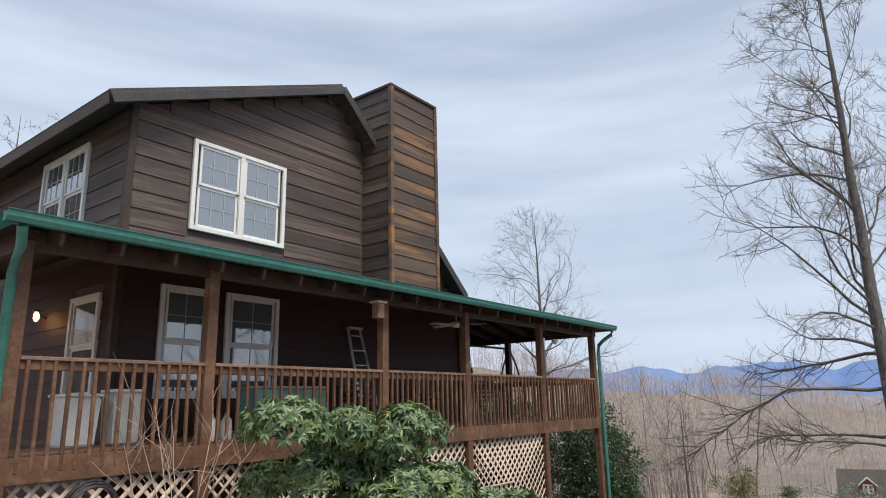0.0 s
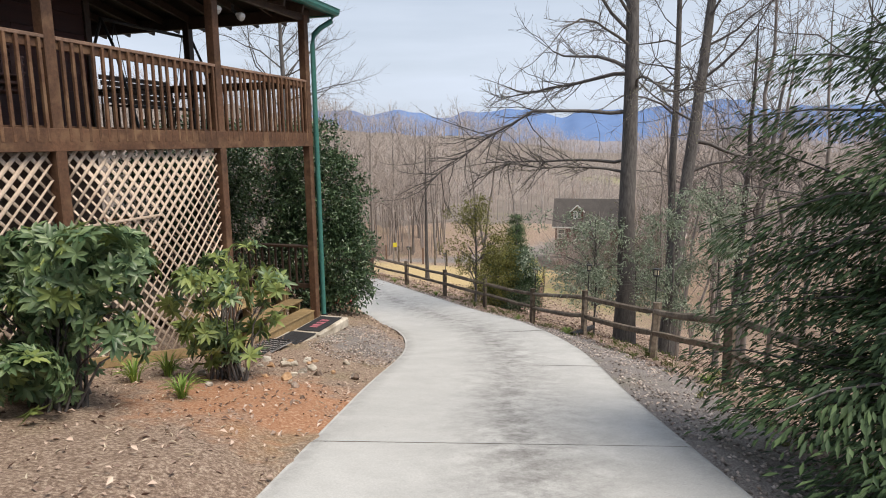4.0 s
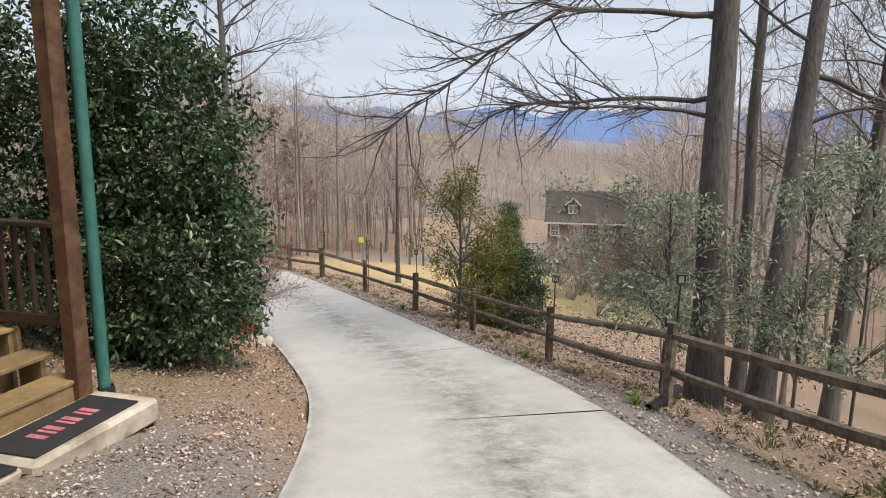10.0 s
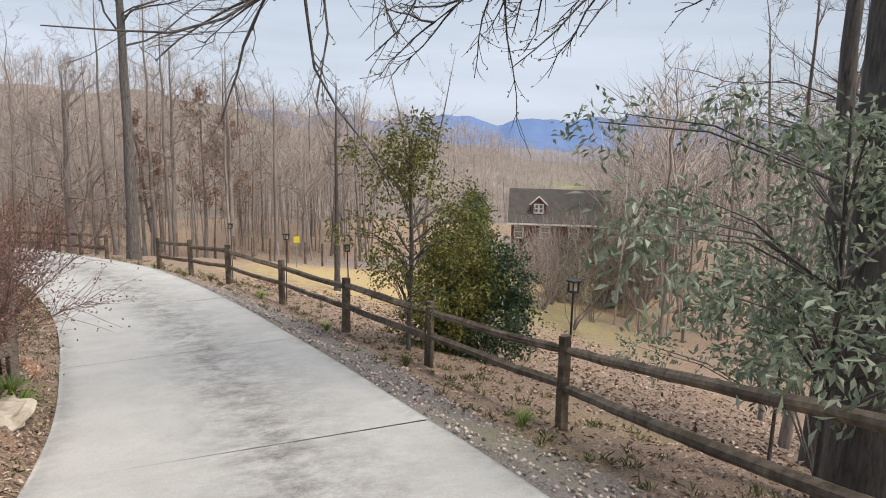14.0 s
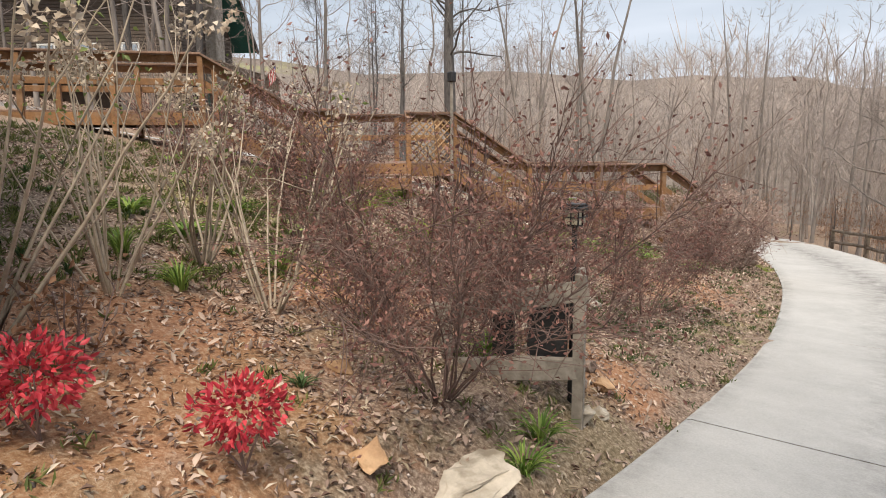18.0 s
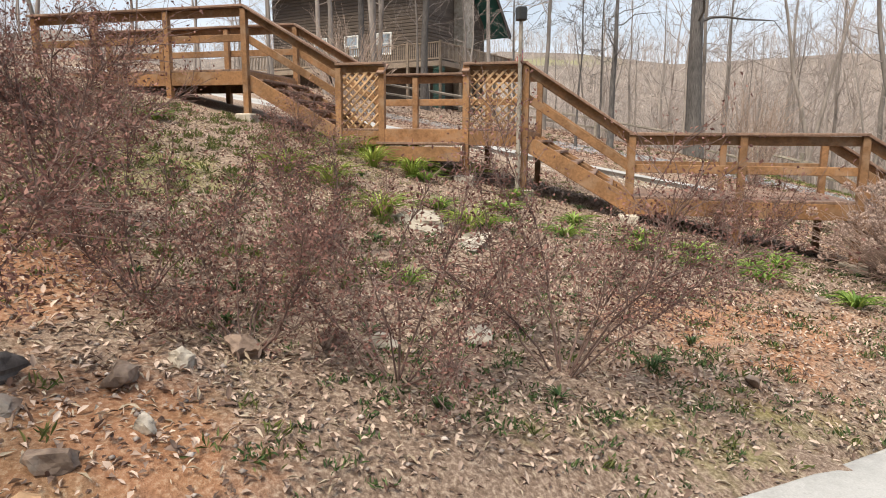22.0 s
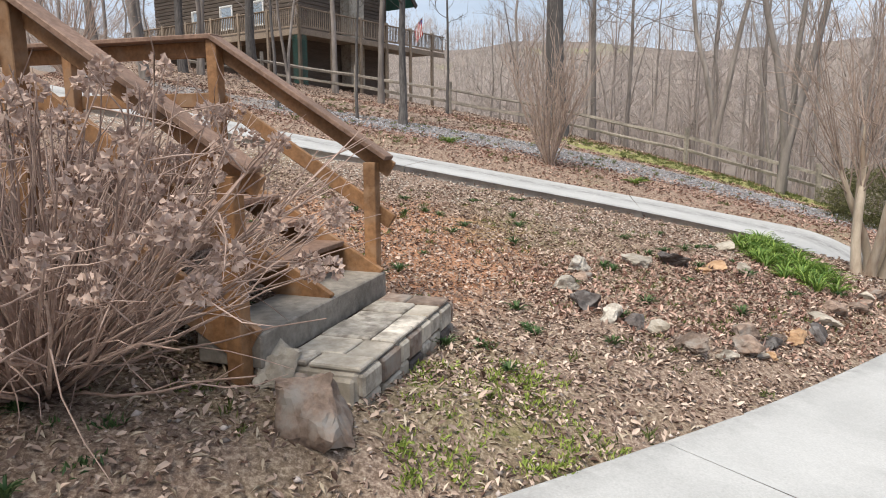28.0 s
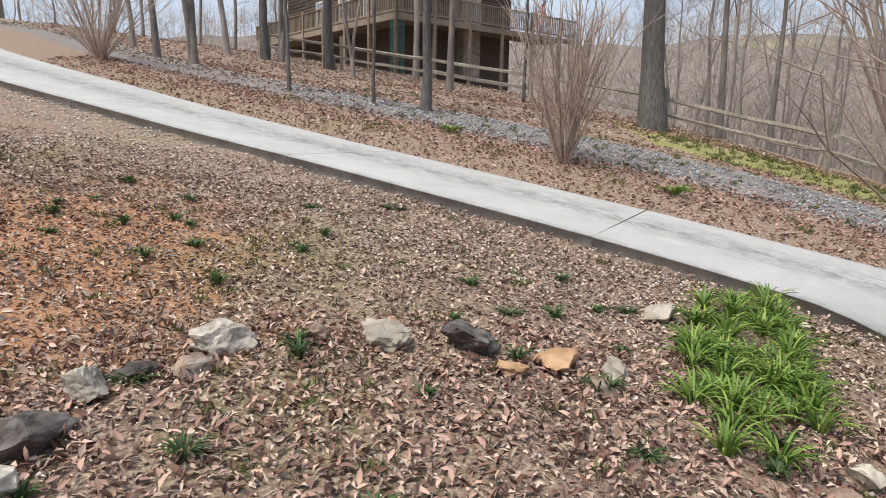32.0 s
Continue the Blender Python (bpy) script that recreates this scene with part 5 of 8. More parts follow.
while y < 0.78:
    w_ = min(sr.uniform(0.2, 0.42), 0.83 - y)
    split = sr.uniform(-0.1, 0.1)
    for x0, x1 in ((-0.25, split), (split, 0.265)):
        part("top_stone", slab(x1 - x0 - 0.012, w_ - 0.014, sr.uniform(0.022, 0.036), M[("rock_white", "rock_white", "stone_pale", "rock")[sr.integers(0, 4)]], 0.01, ((x0 + x1) / 2, y + w_ / 2, zs + 0.19), "top_stone"), bottom)
    y += w_
# end face towards the drive
for j, (x, w_) in enumerate(((-0.15, 0.2), (0.1, 0.26))):
    part("face_stone", slab(w_, 0.05, 0.26, M[("rock", "stone_pale")[j]], 0.016, (x, -0.845, zs - 0.1), "face_stone"), bottom)


# tall lantern pole behind the walkway
pl_ = thing("lamp_post", Matrix.Translation((*(WALK @ Vector((-1.66, -0.14, 0))).xy, gz(*(WALK @ Vector((-1.66, -0.14, 0))).xy))), "slim pole with a small lantern beside the walkway", "lamp post")
part("pole", tubes("pole", [([(0, 0, -0.1), (0, 0, 2.6)], [0.035, 0.03])], M["rail_grey"], 8), pl_)
part("lantern", slab(0.14, 0.14, 0.2, M["black"], 0.02, (0, 0, 2.58), "lantern"), pl_)

# ---------------------------------------------------------------- sign frame of old timbers with a lantern
sx, sy = 5.62, 23.6
sz_ = gz(sx, sy)
sign = thing("sign_frame", pose(sx, sy, sz_, 0, 0, 202), "weathered timber sign frame with two posts and cross boards", "sign frame")
WT = M["rail_grey"]
for x, h in ((0.0, 1.06), (0.96, 0.8)):
    part("post", rough_log((x, 0, -0.3), (x + 0.01, 0.01, h), 0.1, 0.1, WT, int(90 + x * 7), 0.0, 0.0, "post"), sign)
    part("post", rough_log((x + 0.02, -0.106, -0.3), (x + 0.03, -0.106, h + 0.02), 0.07, 0.09, WT, int(95 + x * 7), 0.0, 0.0, "post"), sign)
part("cross_board", rough_log((-0.04, 0.02, 0.96), (1.06, 0.02, 0.72), 0.05, 0.17, WT, 98, 0.1, 0.0, "cross_board"), sign)
part("cross_board", rough_log((-0.02, 0.02, 0.42), (1.04, 0.02, 0.3), 0.05, 0.19, WT, 99, 0.1, 0.0, "cross_board"), sign)
part("sign_board", slab(0.28, 0.03, 0.44, M["black"], 0.01, (0.24, -0.06, 0.45), "sign_board"), sign, "dark hanging board")
part("sign_board", slab(0.16, 0.03, 0.32, M["black"], 0.01, (0.56, -0.1, 0.42), "sign_board"), sign)
bl = thing("post_lantern", Matrix.Translation((sx - 0.16, sy + 0.15, -2.93)) @ Matrix.Diagonal((0.62, 0.62, 0.62, 1)), "black square lantern with pale panes on a short pole", "lantern")
part("pole", tubes("pole", [([(0, 0, -1.7), (0, 0, 0.42)], [0.035, 0.03])], M["black"], 10), bl)
part("lantern_base", slab(0.14, 0.14, 0.03, M["black"], 0.01, (0, 0, 0.42), "lantern_base"), bl)
part("lantern_lens", slab(0.17, 0.17, 0.16, M["lens"], 0.01, (0, 0, 0.45), "lantern_lens"), bl, "pale frosted panes")
for a in (-1, 0, 1):
    for c in (-1, 1):
        part("bar", slab(0.014, 0.014, 0.17, M["black"], 0, (a * 0.092, c * 0.092, 0.445), "bar"), bl)
        if a:
            part("bar", slab(0.014, 0.014, 0.17, M["black"], 0, (a * 0.092, 0, 0.445), "bar"), bl)
part("band", slab(0.195, 0.195, 0.014, M["black"], 0.002, (0, 0, 0.525), "band"), bl)
part("lantern_roof", slab(0.26, 0.26, 0.035, M["black"], 0.01, (0, 0, 0.615), "lantern_roof"), bl)
part("lantern_roof", slab(0.2, 0.2, 0.03, M["black"], 0.01, (0, 0, 0.65), "lantern_roof"), bl)

# ---------------------------------------------------------------- cabin above the branch drive
CABIN = pose(-26.4, 38.65, 0, 0, 0, 126.5)
cab = thing("cabin", CABIN, "wooden cabin with a teal roof and a railed deck on posts", "cabin")
FZ = 1.75
EAVE, LOW, PEAK = FZ + 5.2, FZ + 2.65, FZ + 8.4
M["cabin_log"] = grained("grey_brown_logs", (0.06, 0.045, 0.035), (0.16, 0.125, 0.1), 16, 1, 0.8, 0.4, (0.4, 1, 4), 5, 0.3)
M["cabin_deck"] = grained("grey_brown_deck", (0.2, 0.15, 0.11), (0.36, 0.29, 0.22), 18, 1.4, 0.8, 0.3, (1, 1, 1), 5, 0.3)
part("wall", prism([(2.2, -1.4), (9.5, -1.4), (9.5, LOW + 0.75), (4.9, PEAK - 0.35), (2.2, EAVE + 0.75)], 2.4, 15, M["cabin_log"], "wall"), cab)
for k in range(28):
    part("log", beam((2.17, 2.4, FZ + 0.1 + k * 0.2), (2.17, 15, FZ + 0.1 + k * 0.2), 0.1, 0.19, M["cabin_log"], 0.04), cab)
for k in range(16):
    part("log", beam((2.2, 2.37, FZ + 0.1 + k * 0.2), (9.5, 2.37, FZ + 0.1 + k * 0.2), 0.1, 0.19, M["cabin_log"], 0.04), cab)
part("roof", roof_plane((1.0, EAVE), (4.9, PEAK), 0.9, 15.6, 0.12, M["teal_roof"], "roof"), cab, "teal metal roof")
part("roof", roof_plane((10.6, LOW), (4.9, PEAK), 0.9, 15.6, 0.12, M["teal_roof"], "roof"), cab)
for y in (0.86, 15.6):
    part("rake_board", beam((1.0, y, EAVE - 0.02), (4.9, y, PEAK - 0.02), 0.06, 0.3, M["dark_trim"]), cab, "dark brown rake board")
    part("rake_board", beam((4.9, y, PEAK - 0.02), (10.6, y, LOW - 0.02), 0.06, 0.3, M["dark_trim"]), cab)
for y in np.arange(1.3, 15.5, 0.9):
    part("roof_seam", beam((1.02, y, EAVE + 0.13), (4.9, y, PEAK + 0.13), 0.03, 0.03, M["teal"], 0), cab)
part("chimney", slab(1.2, 0.8, 11.0, M["stone_pale"], 0.05, (6.0, 2.0, -0.6), "chimney"), cab, "pale stone chimney")
for y in (5.4, 8.0, 10.6):
    window(cab, Matrix.Translation((2.1, y, FZ + 0.9)) @ pose(0, 0, 0, 0, 0, -90), 1.0, 1.2, 1, (2, 2))
for a, c, ax in ((0, 12.3, "x"), (0, 15.0, "y")):
    p0, p1 = Vector((0, 0, FZ)), Vector((c, 0, FZ)) if ax == "x" else Vector((0, c, FZ))
    part("rim_joist", beam(p0 + Vector((0, 0, -0.14)), p1 + Vector((0, 0, -0.14)), 0.05, 0.28, M["cabin_deck"]), cab)
    part("top_rail", beam(p0 + Vector((0, 0, 0.98)), p1 + Vector((0, 0, 0.98)), 0.13, 0.05, M["cabin_deck"]), cab)
    part("rail", beam(p0 + Vector((0, 0, 0.12)), p1 + Vector((0, 0, 0.12)), 0.05, 0.08, M["cabin_deck"]), cab)
    d = (p1 - p0).normalized()
    st_ = slab(0.04, 0.04, 0.9, M["cabin_deck"], 0, (0, 0, 0), "baluster")
    for s in np.arange(0.12, c, 0.14):
        part("baluster", st_, cab, m=Matrix.Translation(p0 + d * s + Vector((0, 0, 0.1))))
    for s in np.arange(0, c + 0.1, 2.2):
        o = p0 + d * s
        g0 = gz(*(CABIN @ o).xy)
        part("post", slab(0.15, 0.15, FZ + 1.08 - g0 + 0.2, M["cabin_deck"], 0.01, (o.x, o.y, g0 - 0.2), "post"), cab)
part("deck", slab(12.3, 2.5, 0.05, M["cabin_deck"], 0, (6.15, 1.25, FZ - 0.05), "deck"), cab)
part("deck", slab(2.3, 12.6, 0.05, M["cabin_deck"], 0, (1.15, 8.7, FZ - 0.05), "deck"), cab)
g0 = gz(*(CABIN @ Vector((0.25, 0.25, 0))).xy)
for k in range(2):
    part("teal_lattice", lattice(0.5, FZ - g0, M["teal"], 0.09, 0.035), cab, "teal lattice round the corner post", Matrix.Translation((0, 0, g0)) @ pose(0, 0, 0, 0, 0, 90 * k))
flag = thing("flag", CABIN @ pose(8.6, -0.35, FZ + 1.1), "striped red, white and blue flag on a slanted staff", "flag")
part("staff", tubes("staff", [([(0, 0.3, -0.6), (0, -0.7, 0.5)], [0.018, 0.014])], M["rail_grey"], 6), flag)
M["red_cloth"] = grained("red_cloth", (0.42, 0.04, 0.05), (0.55, 0.07, 0.08), 20, 2, 0.8, 0.1, (1, 1, 1), 0, 0.1)
M["white_cloth"] = grained("white_cloth", (0.66, 0.64, 0.62), (0.8, 0.78, 0.76), 20, 2, 0.8, 0.1, (1, 1, 1), 0, 0.1)
M["blue_cloth"] = grained("blue_cloth", (0.03, 0.05, 0.2), (0.05, 0.08, 0.28), 20, 2, 0.8, 0.1, (1, 1, 1), 0, 0.1)
for k in range(9):
    pts = [(0.03 * math.sin(j * 1.3 + k), -0.66 + k * 0.055 + 0.02 * math.sin(j), 0.46 - k * 0.05 - j * 0.16) for j in range(7)]
    v, fq = [], []
    for j, q in enumerate(pts):
        v += [(q[0], q[1], q[2]), (q[0] + 0.012, q[1] + 0.055, q[2] - 0.05)]
    fq = np.array([[2 * j, 2 * j + 1, 2 * j + 3, 2 * j + 2] for j in range(6)])
    part("stripe", mesh_of("stripe", v, fq, M["red_cloth"] if k % 2 == 0 else M["white_cloth"]), flag)
part("canton", mesh_of("canton", [(0.02, -0.67, 0.48), (0.02, -0.44, 0.28), (0.03, -0.42, -0.02), (0.03, -0.66, 0.16)], np.array([[0, 1, 2, 3]]), M["blue_cloth"]), flag)

f3 = [(-25.5, 33.2), (-22.8, 36.6), (-20.2, 40.0), (-18.3, 43.4), (-15.6, 47.0), (-12.6, 50.2), (-9.2, 52.6), (-5.6, 54.6)]
split_rail([(x, y, gz(x, y)) for x, y in f3], "silver-grey split-rail fence below the cabin", 1.25, M["rail_grey"], 7)

# ---------------------------------------------------------------- neighbour's house in the valley
VH = pose(34.3, 53.3, -8.5, 0, 0, -33) @ Matrix.Diagonal((0.68, 0.68, 0.68, 1))
vh = thing("brick_cottage", VH, "red-brick cottage with a steep dark roof and a white-trimmed dormer", "house")
M["brick"] = grained("red_brick", (0.11, 0.052, 0.043), (0.21, 0.1, 0.08), 30, 1, 0.85, 0.3, (1, 1, 2.5), 0, 0.3)
top0 = 2.7
part("wall", prism([(-5, -7), (5, -7), (5, top0), (-5, top0)], 0, 8, M["brick"], "wall"), vh)
for s_ in (-1, 1):
    gm = bpy.data.meshes.new("gable_wall")
    gm.from_pydata([(s_ * 4.8, 0, top0), (s_ * 4.8, 8, top0), (s_ * 4.8, 4, top0 + 3.2), (s_ * 5, 0, top0), (s_ * 5, 8, top0), (s_ * 5, 4, top0 + 3.2)], [], [(0, 1, 2), (3, 5, 4), (0, 3, 4, 1), (1, 4, 5, 2), (2, 5, 3, 0)])
    gm.materials.append(M["brick"])
    part("gable_wall", gm, vh)
for y0, y1 in ((-0.5, 4.0), (8.5, 4.0)):
    me = bpy.data.meshes.new("roof")
    me.from_pydata([(-5.4, y0, top0 - 0.1), (5.4, y0, top0 - 0.1), (5.4, y1, top0 + 3.2), (-5.4, y1, top0 + 3.2), (-5.4, y0, top0 + 0.05), (5.4, y0, top0 + 0.05), (5.4, y1, top0 + 3.35), (-5.4, y1, top0 + 3.35)], [],
                   [(0, 1, 2, 3), (4, 7, 6, 5), (0, 4, 5, 1), (1, 5, 6, 2), (2, 6, 7, 3), (3, 7, 4, 0)])
    me.materials.append(M["shingle"])
    part("roof", me, vh, "steep dark shingle roof")
part("eave_board", slab(10.8, 0.05, 0.2, M["white_vinyl"], 0, (0, -0.5, top0 - 0.2), "eave_board"), vh)
dm = part("dormer", prism([(-3.0, top0 + 0.9), (-1.4, top0 + 0.9), (-1.4, top0 + 1.9), (-2.2, top0 + 2.6), (-3.0, top0 + 1.9)], 0.6, 3.2, M["brick"], "dormer"), vh)
for s in (-1, 1):
    part("dormer_trim", beam((s * 0.95 - 2.2, 0.5, top0 + 1.85), (-2.2, 0.5, top0 + 2.75), 0.12, 0.14, M["white_vinyl"]), dm)
window(vh, Matrix.Translation((-2.2, 0.58, top0 + 1.0)), 0.9, 0.9, 2, (1, 1))
for x in (-4.2, -1.5, 1.5, 4.0):
    window(vh, Matrix.Translation((x, -0.02, top0 - 1.6)), 0.9, 1.2, 1, (2, 2))

# field posts beyond the drive
fp = thing("field_fence", Matrix.Translation((0, 0, 0)), "row of plain round posts round a straw-coloured field", "fence")
for k in range(26):
    x, y = (9.0 + k * 0.95, 52.5 - 0.12 * k) if k < 17 else (25 - (k - 17) * 1.1, 45.5 - (k - 17) * 1.9)
    z = gz(x, y)
    part("post", rough_log((x, y, z - 0.2), (x, y, z + 1.3), 0.14, 0.14, M["rail_wood"] if k % 3 else M["deck_cap"], 300 + k, 0.0, 0.0, "post"), fp)

# ---------------------------------------------------------------- trees
def stuff(name, me, parent, label=""):
    """A part of what nobody could count."""
    return tagged(part(name, me, parent, label), kind="stuff")


def branch_path(r, start, way, length, bend, k=6, wander=0.12):
    """A limb that wanders and bends upward (bend > 0) or droops."""
    p, d = np.array(start, float), np.array(way, float)
    d /= np.linalg.norm(d)
    out = [p.copy()]
    for _ in range(k - 1):
        d = d + r.normal(0, wander, 3) + np.array([0, 0, bend / k])
        d /= np.linalg.norm(d)
        p = p + d * length / (k - 1)
        out.append(p.copy())
    return np.array(out)


def bare_tree(seed, height, radius, first=0.3, limbs=22, spread=0.42, subs=7, twigs=6, lean=(0, 0), bend=0.5, wide=1.0, trunk_bend=0.03, twig_r=0.0045, forks=1, coarse=False, side=None, limb_max=0.07, crown=0.6):
    """Trunk and limb tubes, twig tubes and twig tips."""
    r = np.random.default_rng(seed)
    big, mid, fine, tips = [], [], [], []
    for fk in range(forks):
        k = 12
        t = np.linspace(0, 1, k)
        off = np.cumsum(r.normal(0, trunk_bend, (k, 2)), 0) * height / 12
        a = 2 * np.pi * fk / max(forks, 1) + r.uniform(0, 1)
        pts = np.c_[off[:, 0] + lean[0] * t * height, off[:, 1] + lean[1] * t * height, t * height - 0.2 * (t == 0)]
        if forks > 1:
            pts[:, 0] += np.cos(a) * t**1.3 * height * 0.2
            pts[:, 1] += np.sin(a) * t**1.3 * height * 0.2
        rad = radius * (1 - t) ** 0.8 * 0.95 + radius * 0.05
        rad[0] *= 1.35
        big.append((pts, rad))
        for j in range(limbs):
            s = first + (0.97 - first) * (j + r.uniform(0, 1)) / limbs
            o = np.array([np.interp(s, t, pts[:, q]) for q in range(3)])
            az = r.uniform(0, 2 * np.pi) if side is None or r.random() < 0.4 else side + r.normal(0, 0.7)
            el = r.uniform(0.05, 0.7) + 0.5 * s
            w = np.array([np.cos(az) * np.cos(el), np.sin(az) * np.cos(el), np.sin(el)])
            L = height * spread * wide * (1.05 - s) ** crown * r.uniform(0.6, 1.1)
            path = branch_path(r, o, w, L, bend * r.uniform(-0.3, 1.2), 7, 0.24)
            lr = min(np.interp(s, t, rad) * r.uniform(0.22, 0.4), limb_max)
            mid.append((path, np.linspace(lr, max(lr * 0.2, twig_r), 7)))
            for q in range(subs):
                u = r.uniform(0.2, 1.0)
                o2 = np.array([np.interp(u * 6, range(7), path[:, c]) for c in range(3)])
                d2 = path[min(6, int(u * 6) + 1)] - path[max(0, int(u * 6) - 1)]
                w2 = d2 / (np.linalg.norm(d2) + 1e-6) + r.normal(0, 0.65, 3)
                p2 = branch_path(r, o2, w2, L * r.uniform(0.2, 0.46), 0.35, 5, 0.16)
                sub_r = np.linspace(max(lr * 0.22, twig_r * 1.4), twig_r, 5)
                mid.append((p2[[0, 2, 4]], sub_r[[0, 2, 4]]) if coarse else (p2, sub_r))
                for g in range(twigs):
                    u2 = r.uniform(0.15, 1)
                    o3 = np.array([np.interp(u2 * 4, range(5), p2[:, c]) for c in range(3)])
                    w3 = (p2[-1] - p2[0]) / (np.linalg.norm(p2[-1] - p2[0]) + 1e-6) + r.normal(0, 0.7, 3)
                    p3 = branch_path(r, o3, w3, L * r.uniform(0.06, 0.17), 0.3, 3, 0.2)
                    fine.append((p3[[0, 2]], [twig_r, twig_r * 0.5]) if coarse else (p3, [twig_r, twig_r * 0.8, twig_r * 0.4]))
                    tips.append(p3[-1])
                    tips.append(p3[1])
    return big, mid, fine, np.array(tips)


def long_limb(r, start, way, length, droop, thick, subs=30, twigs=9):
    """One far-reaching limb with side branches and twigs, as tubes, and its twig tips."""
    path = branch_path(r, start, way, length, droop, 10, 0.17)
    mid, fine, tips = [(path, np.linspace(thick, 0.008, 10))], [], []
    for q in range(subs):
        u = r.uniform(0.22, 1.0) * 9
        o = np.array([np.interp(u, range(10), path[:, c]) for c in range(3)])
        d = path[min(9, int(u) + 1)] - path[max(0, int(u) - 1)]
        p = branch_path(r, o, d / np.linalg.norm(d) + r.normal(0, 0.45, 3), length * r.uniform(0.14, 0.36), r.uniform(-0.5, 0.5), 6, 0.16)
        mid.append((p, np.linspace(thick * 0.3, 0.005, 6)))
        for g in range(twigs):
            w = r.uniform(0.2, 1) * 5
            o2 = np.array([np.interp(w, range(6), p[:, c]) for c in range(3)])
            p2 = branch_path(r, o2, p[-1] - p[0] + r.normal(0, 0.45, 3), length * r.uniform(0.03, 0.1), 0.4, 4, 0.2)
            fine.append((p2, [0.005, 0.0045, 0.004, 0.002]))
            tips += [p2[-1], p2[2]]
    return mid, fine, tips


def tree_thing(name, x, y, label, spec, bark="bark", twig="twig", buds=None, group="", category="tree", z=None, turn=0.0, bud_size=0.03, bud_share=1.0, reach=()):
    big, mid, fine, tips = bare_tree(**spec)
    for j, (start, way, length, droop, thick) in enumerate(reach):
        a, b_, c = long_limb(np.random.default_rng(spec["seed"] * 7 + j), start, way, length, droop, thick)
        mid, fine, tips = mid + a, fine + b_, np.vstack([tips, np.array(c)])
    top = thing(name, pose(x, y, gz(x, y) if z is None else z, 0, 0, turn), label, category, group)
    part("trunk", tubes("trunk", big, M[bark], 10), top)
    stuff("limb_work", tubes("limb_work", mid, M[bark], 4), top)
    stuff("twig_haze", tubes("twig_haze", fine, M[twig], 3), top, "fine bare twig haze")
    if buds:
        r = np.random.default_rng(spec["seed"] + 5)
        keep = tips[r.random(len(tips)) < bud_share]
        stuff("bud_haze", leaf_mesh("bud_haze", keep, rnd_dirs(r, len(keep)), rnd_dirs(r, len(keep)), bud_size, bud_size * 0.6, M[buds], simple=True), top)
    return top


# the large trees behind the fence
tree_thing("tree", 12.8, 19.05, "tall grey-barked tree with long drooping limbs behind the fence",
           dict(seed=41, height=21, radius=0.27, first=0.36, limbs=34, spread=0.25, subs=13, twigs=11, bend=0.7, crown=0.3, lean=(0.035, 0.05), trunk_bend=0.015, twig_r=0.0055, side=2.7, limb_max=0.06), buds="bud", bud_size=0.04, bud_share=0.6,
           reach=(((0.35, 0.4, 6.6), (-0.93, 0.36, -0.05), 6.4, -0.45, 0.058), ((0.3, 0.35, 5.3), (-0.9, 0.4, -0.25), 4.6, -0.25, 0.05), ((0.4, 0.45, 7.6), (-0.8, 0.6, 0.15), 6.0, -0.5, 0.06),
                  ((0.4, 0.4, 7.2), (-0.6, -0.7, 0.2), 4.5, -0.4, 0.05), ((0.3, 0.3, 4.9), (-0.75, 0.65, -0.2), 3.6, -0.3, 0.045)))
tree_thing("tree", 14.3, 19.3, "large leaning grey tree with a rough ivy-flecked trunk",
           dict(seed=42, height=19, radius=0.225, first=0.36, limbs=24, spread=0.27, subs=10, twigs=9, lean=(0.19, 0.09), bend=0.7, crown=0.3, trunk_bend=0.015),
           reach=(((1.2, 0.6, 6.4), (0.9, -0.4, -0.15), 5.0, -0.4, 0.06), ((1.0, 0.5, 5.4), (0.7, -0.7, 0.2), 3.6, -0.2, 0.045)))
tree_thing("tree", 17.0, 22.2, "slim straight bare tree in the woods",
           dict(seed=43, height=19, radius=0.17, first=0.4, limbs=24, spread=0.3, subs=7, twigs=7))
tree_thing("tree", 19.0, 21.3, "crooked forked bare tree with rising limbs",
           dict(seed=44, height=12, radius=0.17, first=0.3, limbs=22, spread=0.5, subs=8, twigs=7, trunk_bend=0.05, forks=2))
tree_thing("tree", 6.9, 45.5, "tall bare tree where the drive bends",
           dict(seed=45, height=20.5, radius=0.25, first=0.42, limbs=38, spread=0.4, subs=9, twigs=8, trunk_bend=0.03, bend=0.9, crown=0.4), z=gz(6.9, 45.5))
tree_thing("tree", 4.2, 51.0, "broad low tree with pale spreading limbs beyond the bend",
           dict(seed=49, height=8.5, radius=0.2, first=0.2, limbs=34, spread=0.5, subs=9, twigs=8, bend=0.5, crown=0.3), bark="bark_wood", twig="twig_wood")
for k, (x, y, h) in enumerate(((11.3, 61.5, 11), (7.6, 63.0, 9), (13.5, 66.0, 10))):
    tree_thing("tree", x, y, "tree holding a haze of russet dead leaves",
               dict(seed=50 + k, height=h, radius=0.14, first=0.25, limbs=26, spread=0.33, subs=8, twigs=7, bend=0.5, crown=0.4), bark="bark_wood", twig="twig_wood", buds="beech", bud_size=0.13, group="russet trees")
for k, (x, y, h) in enumerate(((9.2, 57.5, 13), (12.6, 58.5, 13.5), (15.8, 60.5, 12))):
    tree_thing("tree", x, y, "tall bare tree with a rounded airy crown behind the field",
               dict(seed=55 + k, height=h, radius=0.17, first=0.35, limbs=26, spread=0.3, subs=8, twigs=7, bend=0.8, crown=0.25), bark="bark_wood", twig="twig_wood", group="airy trees")
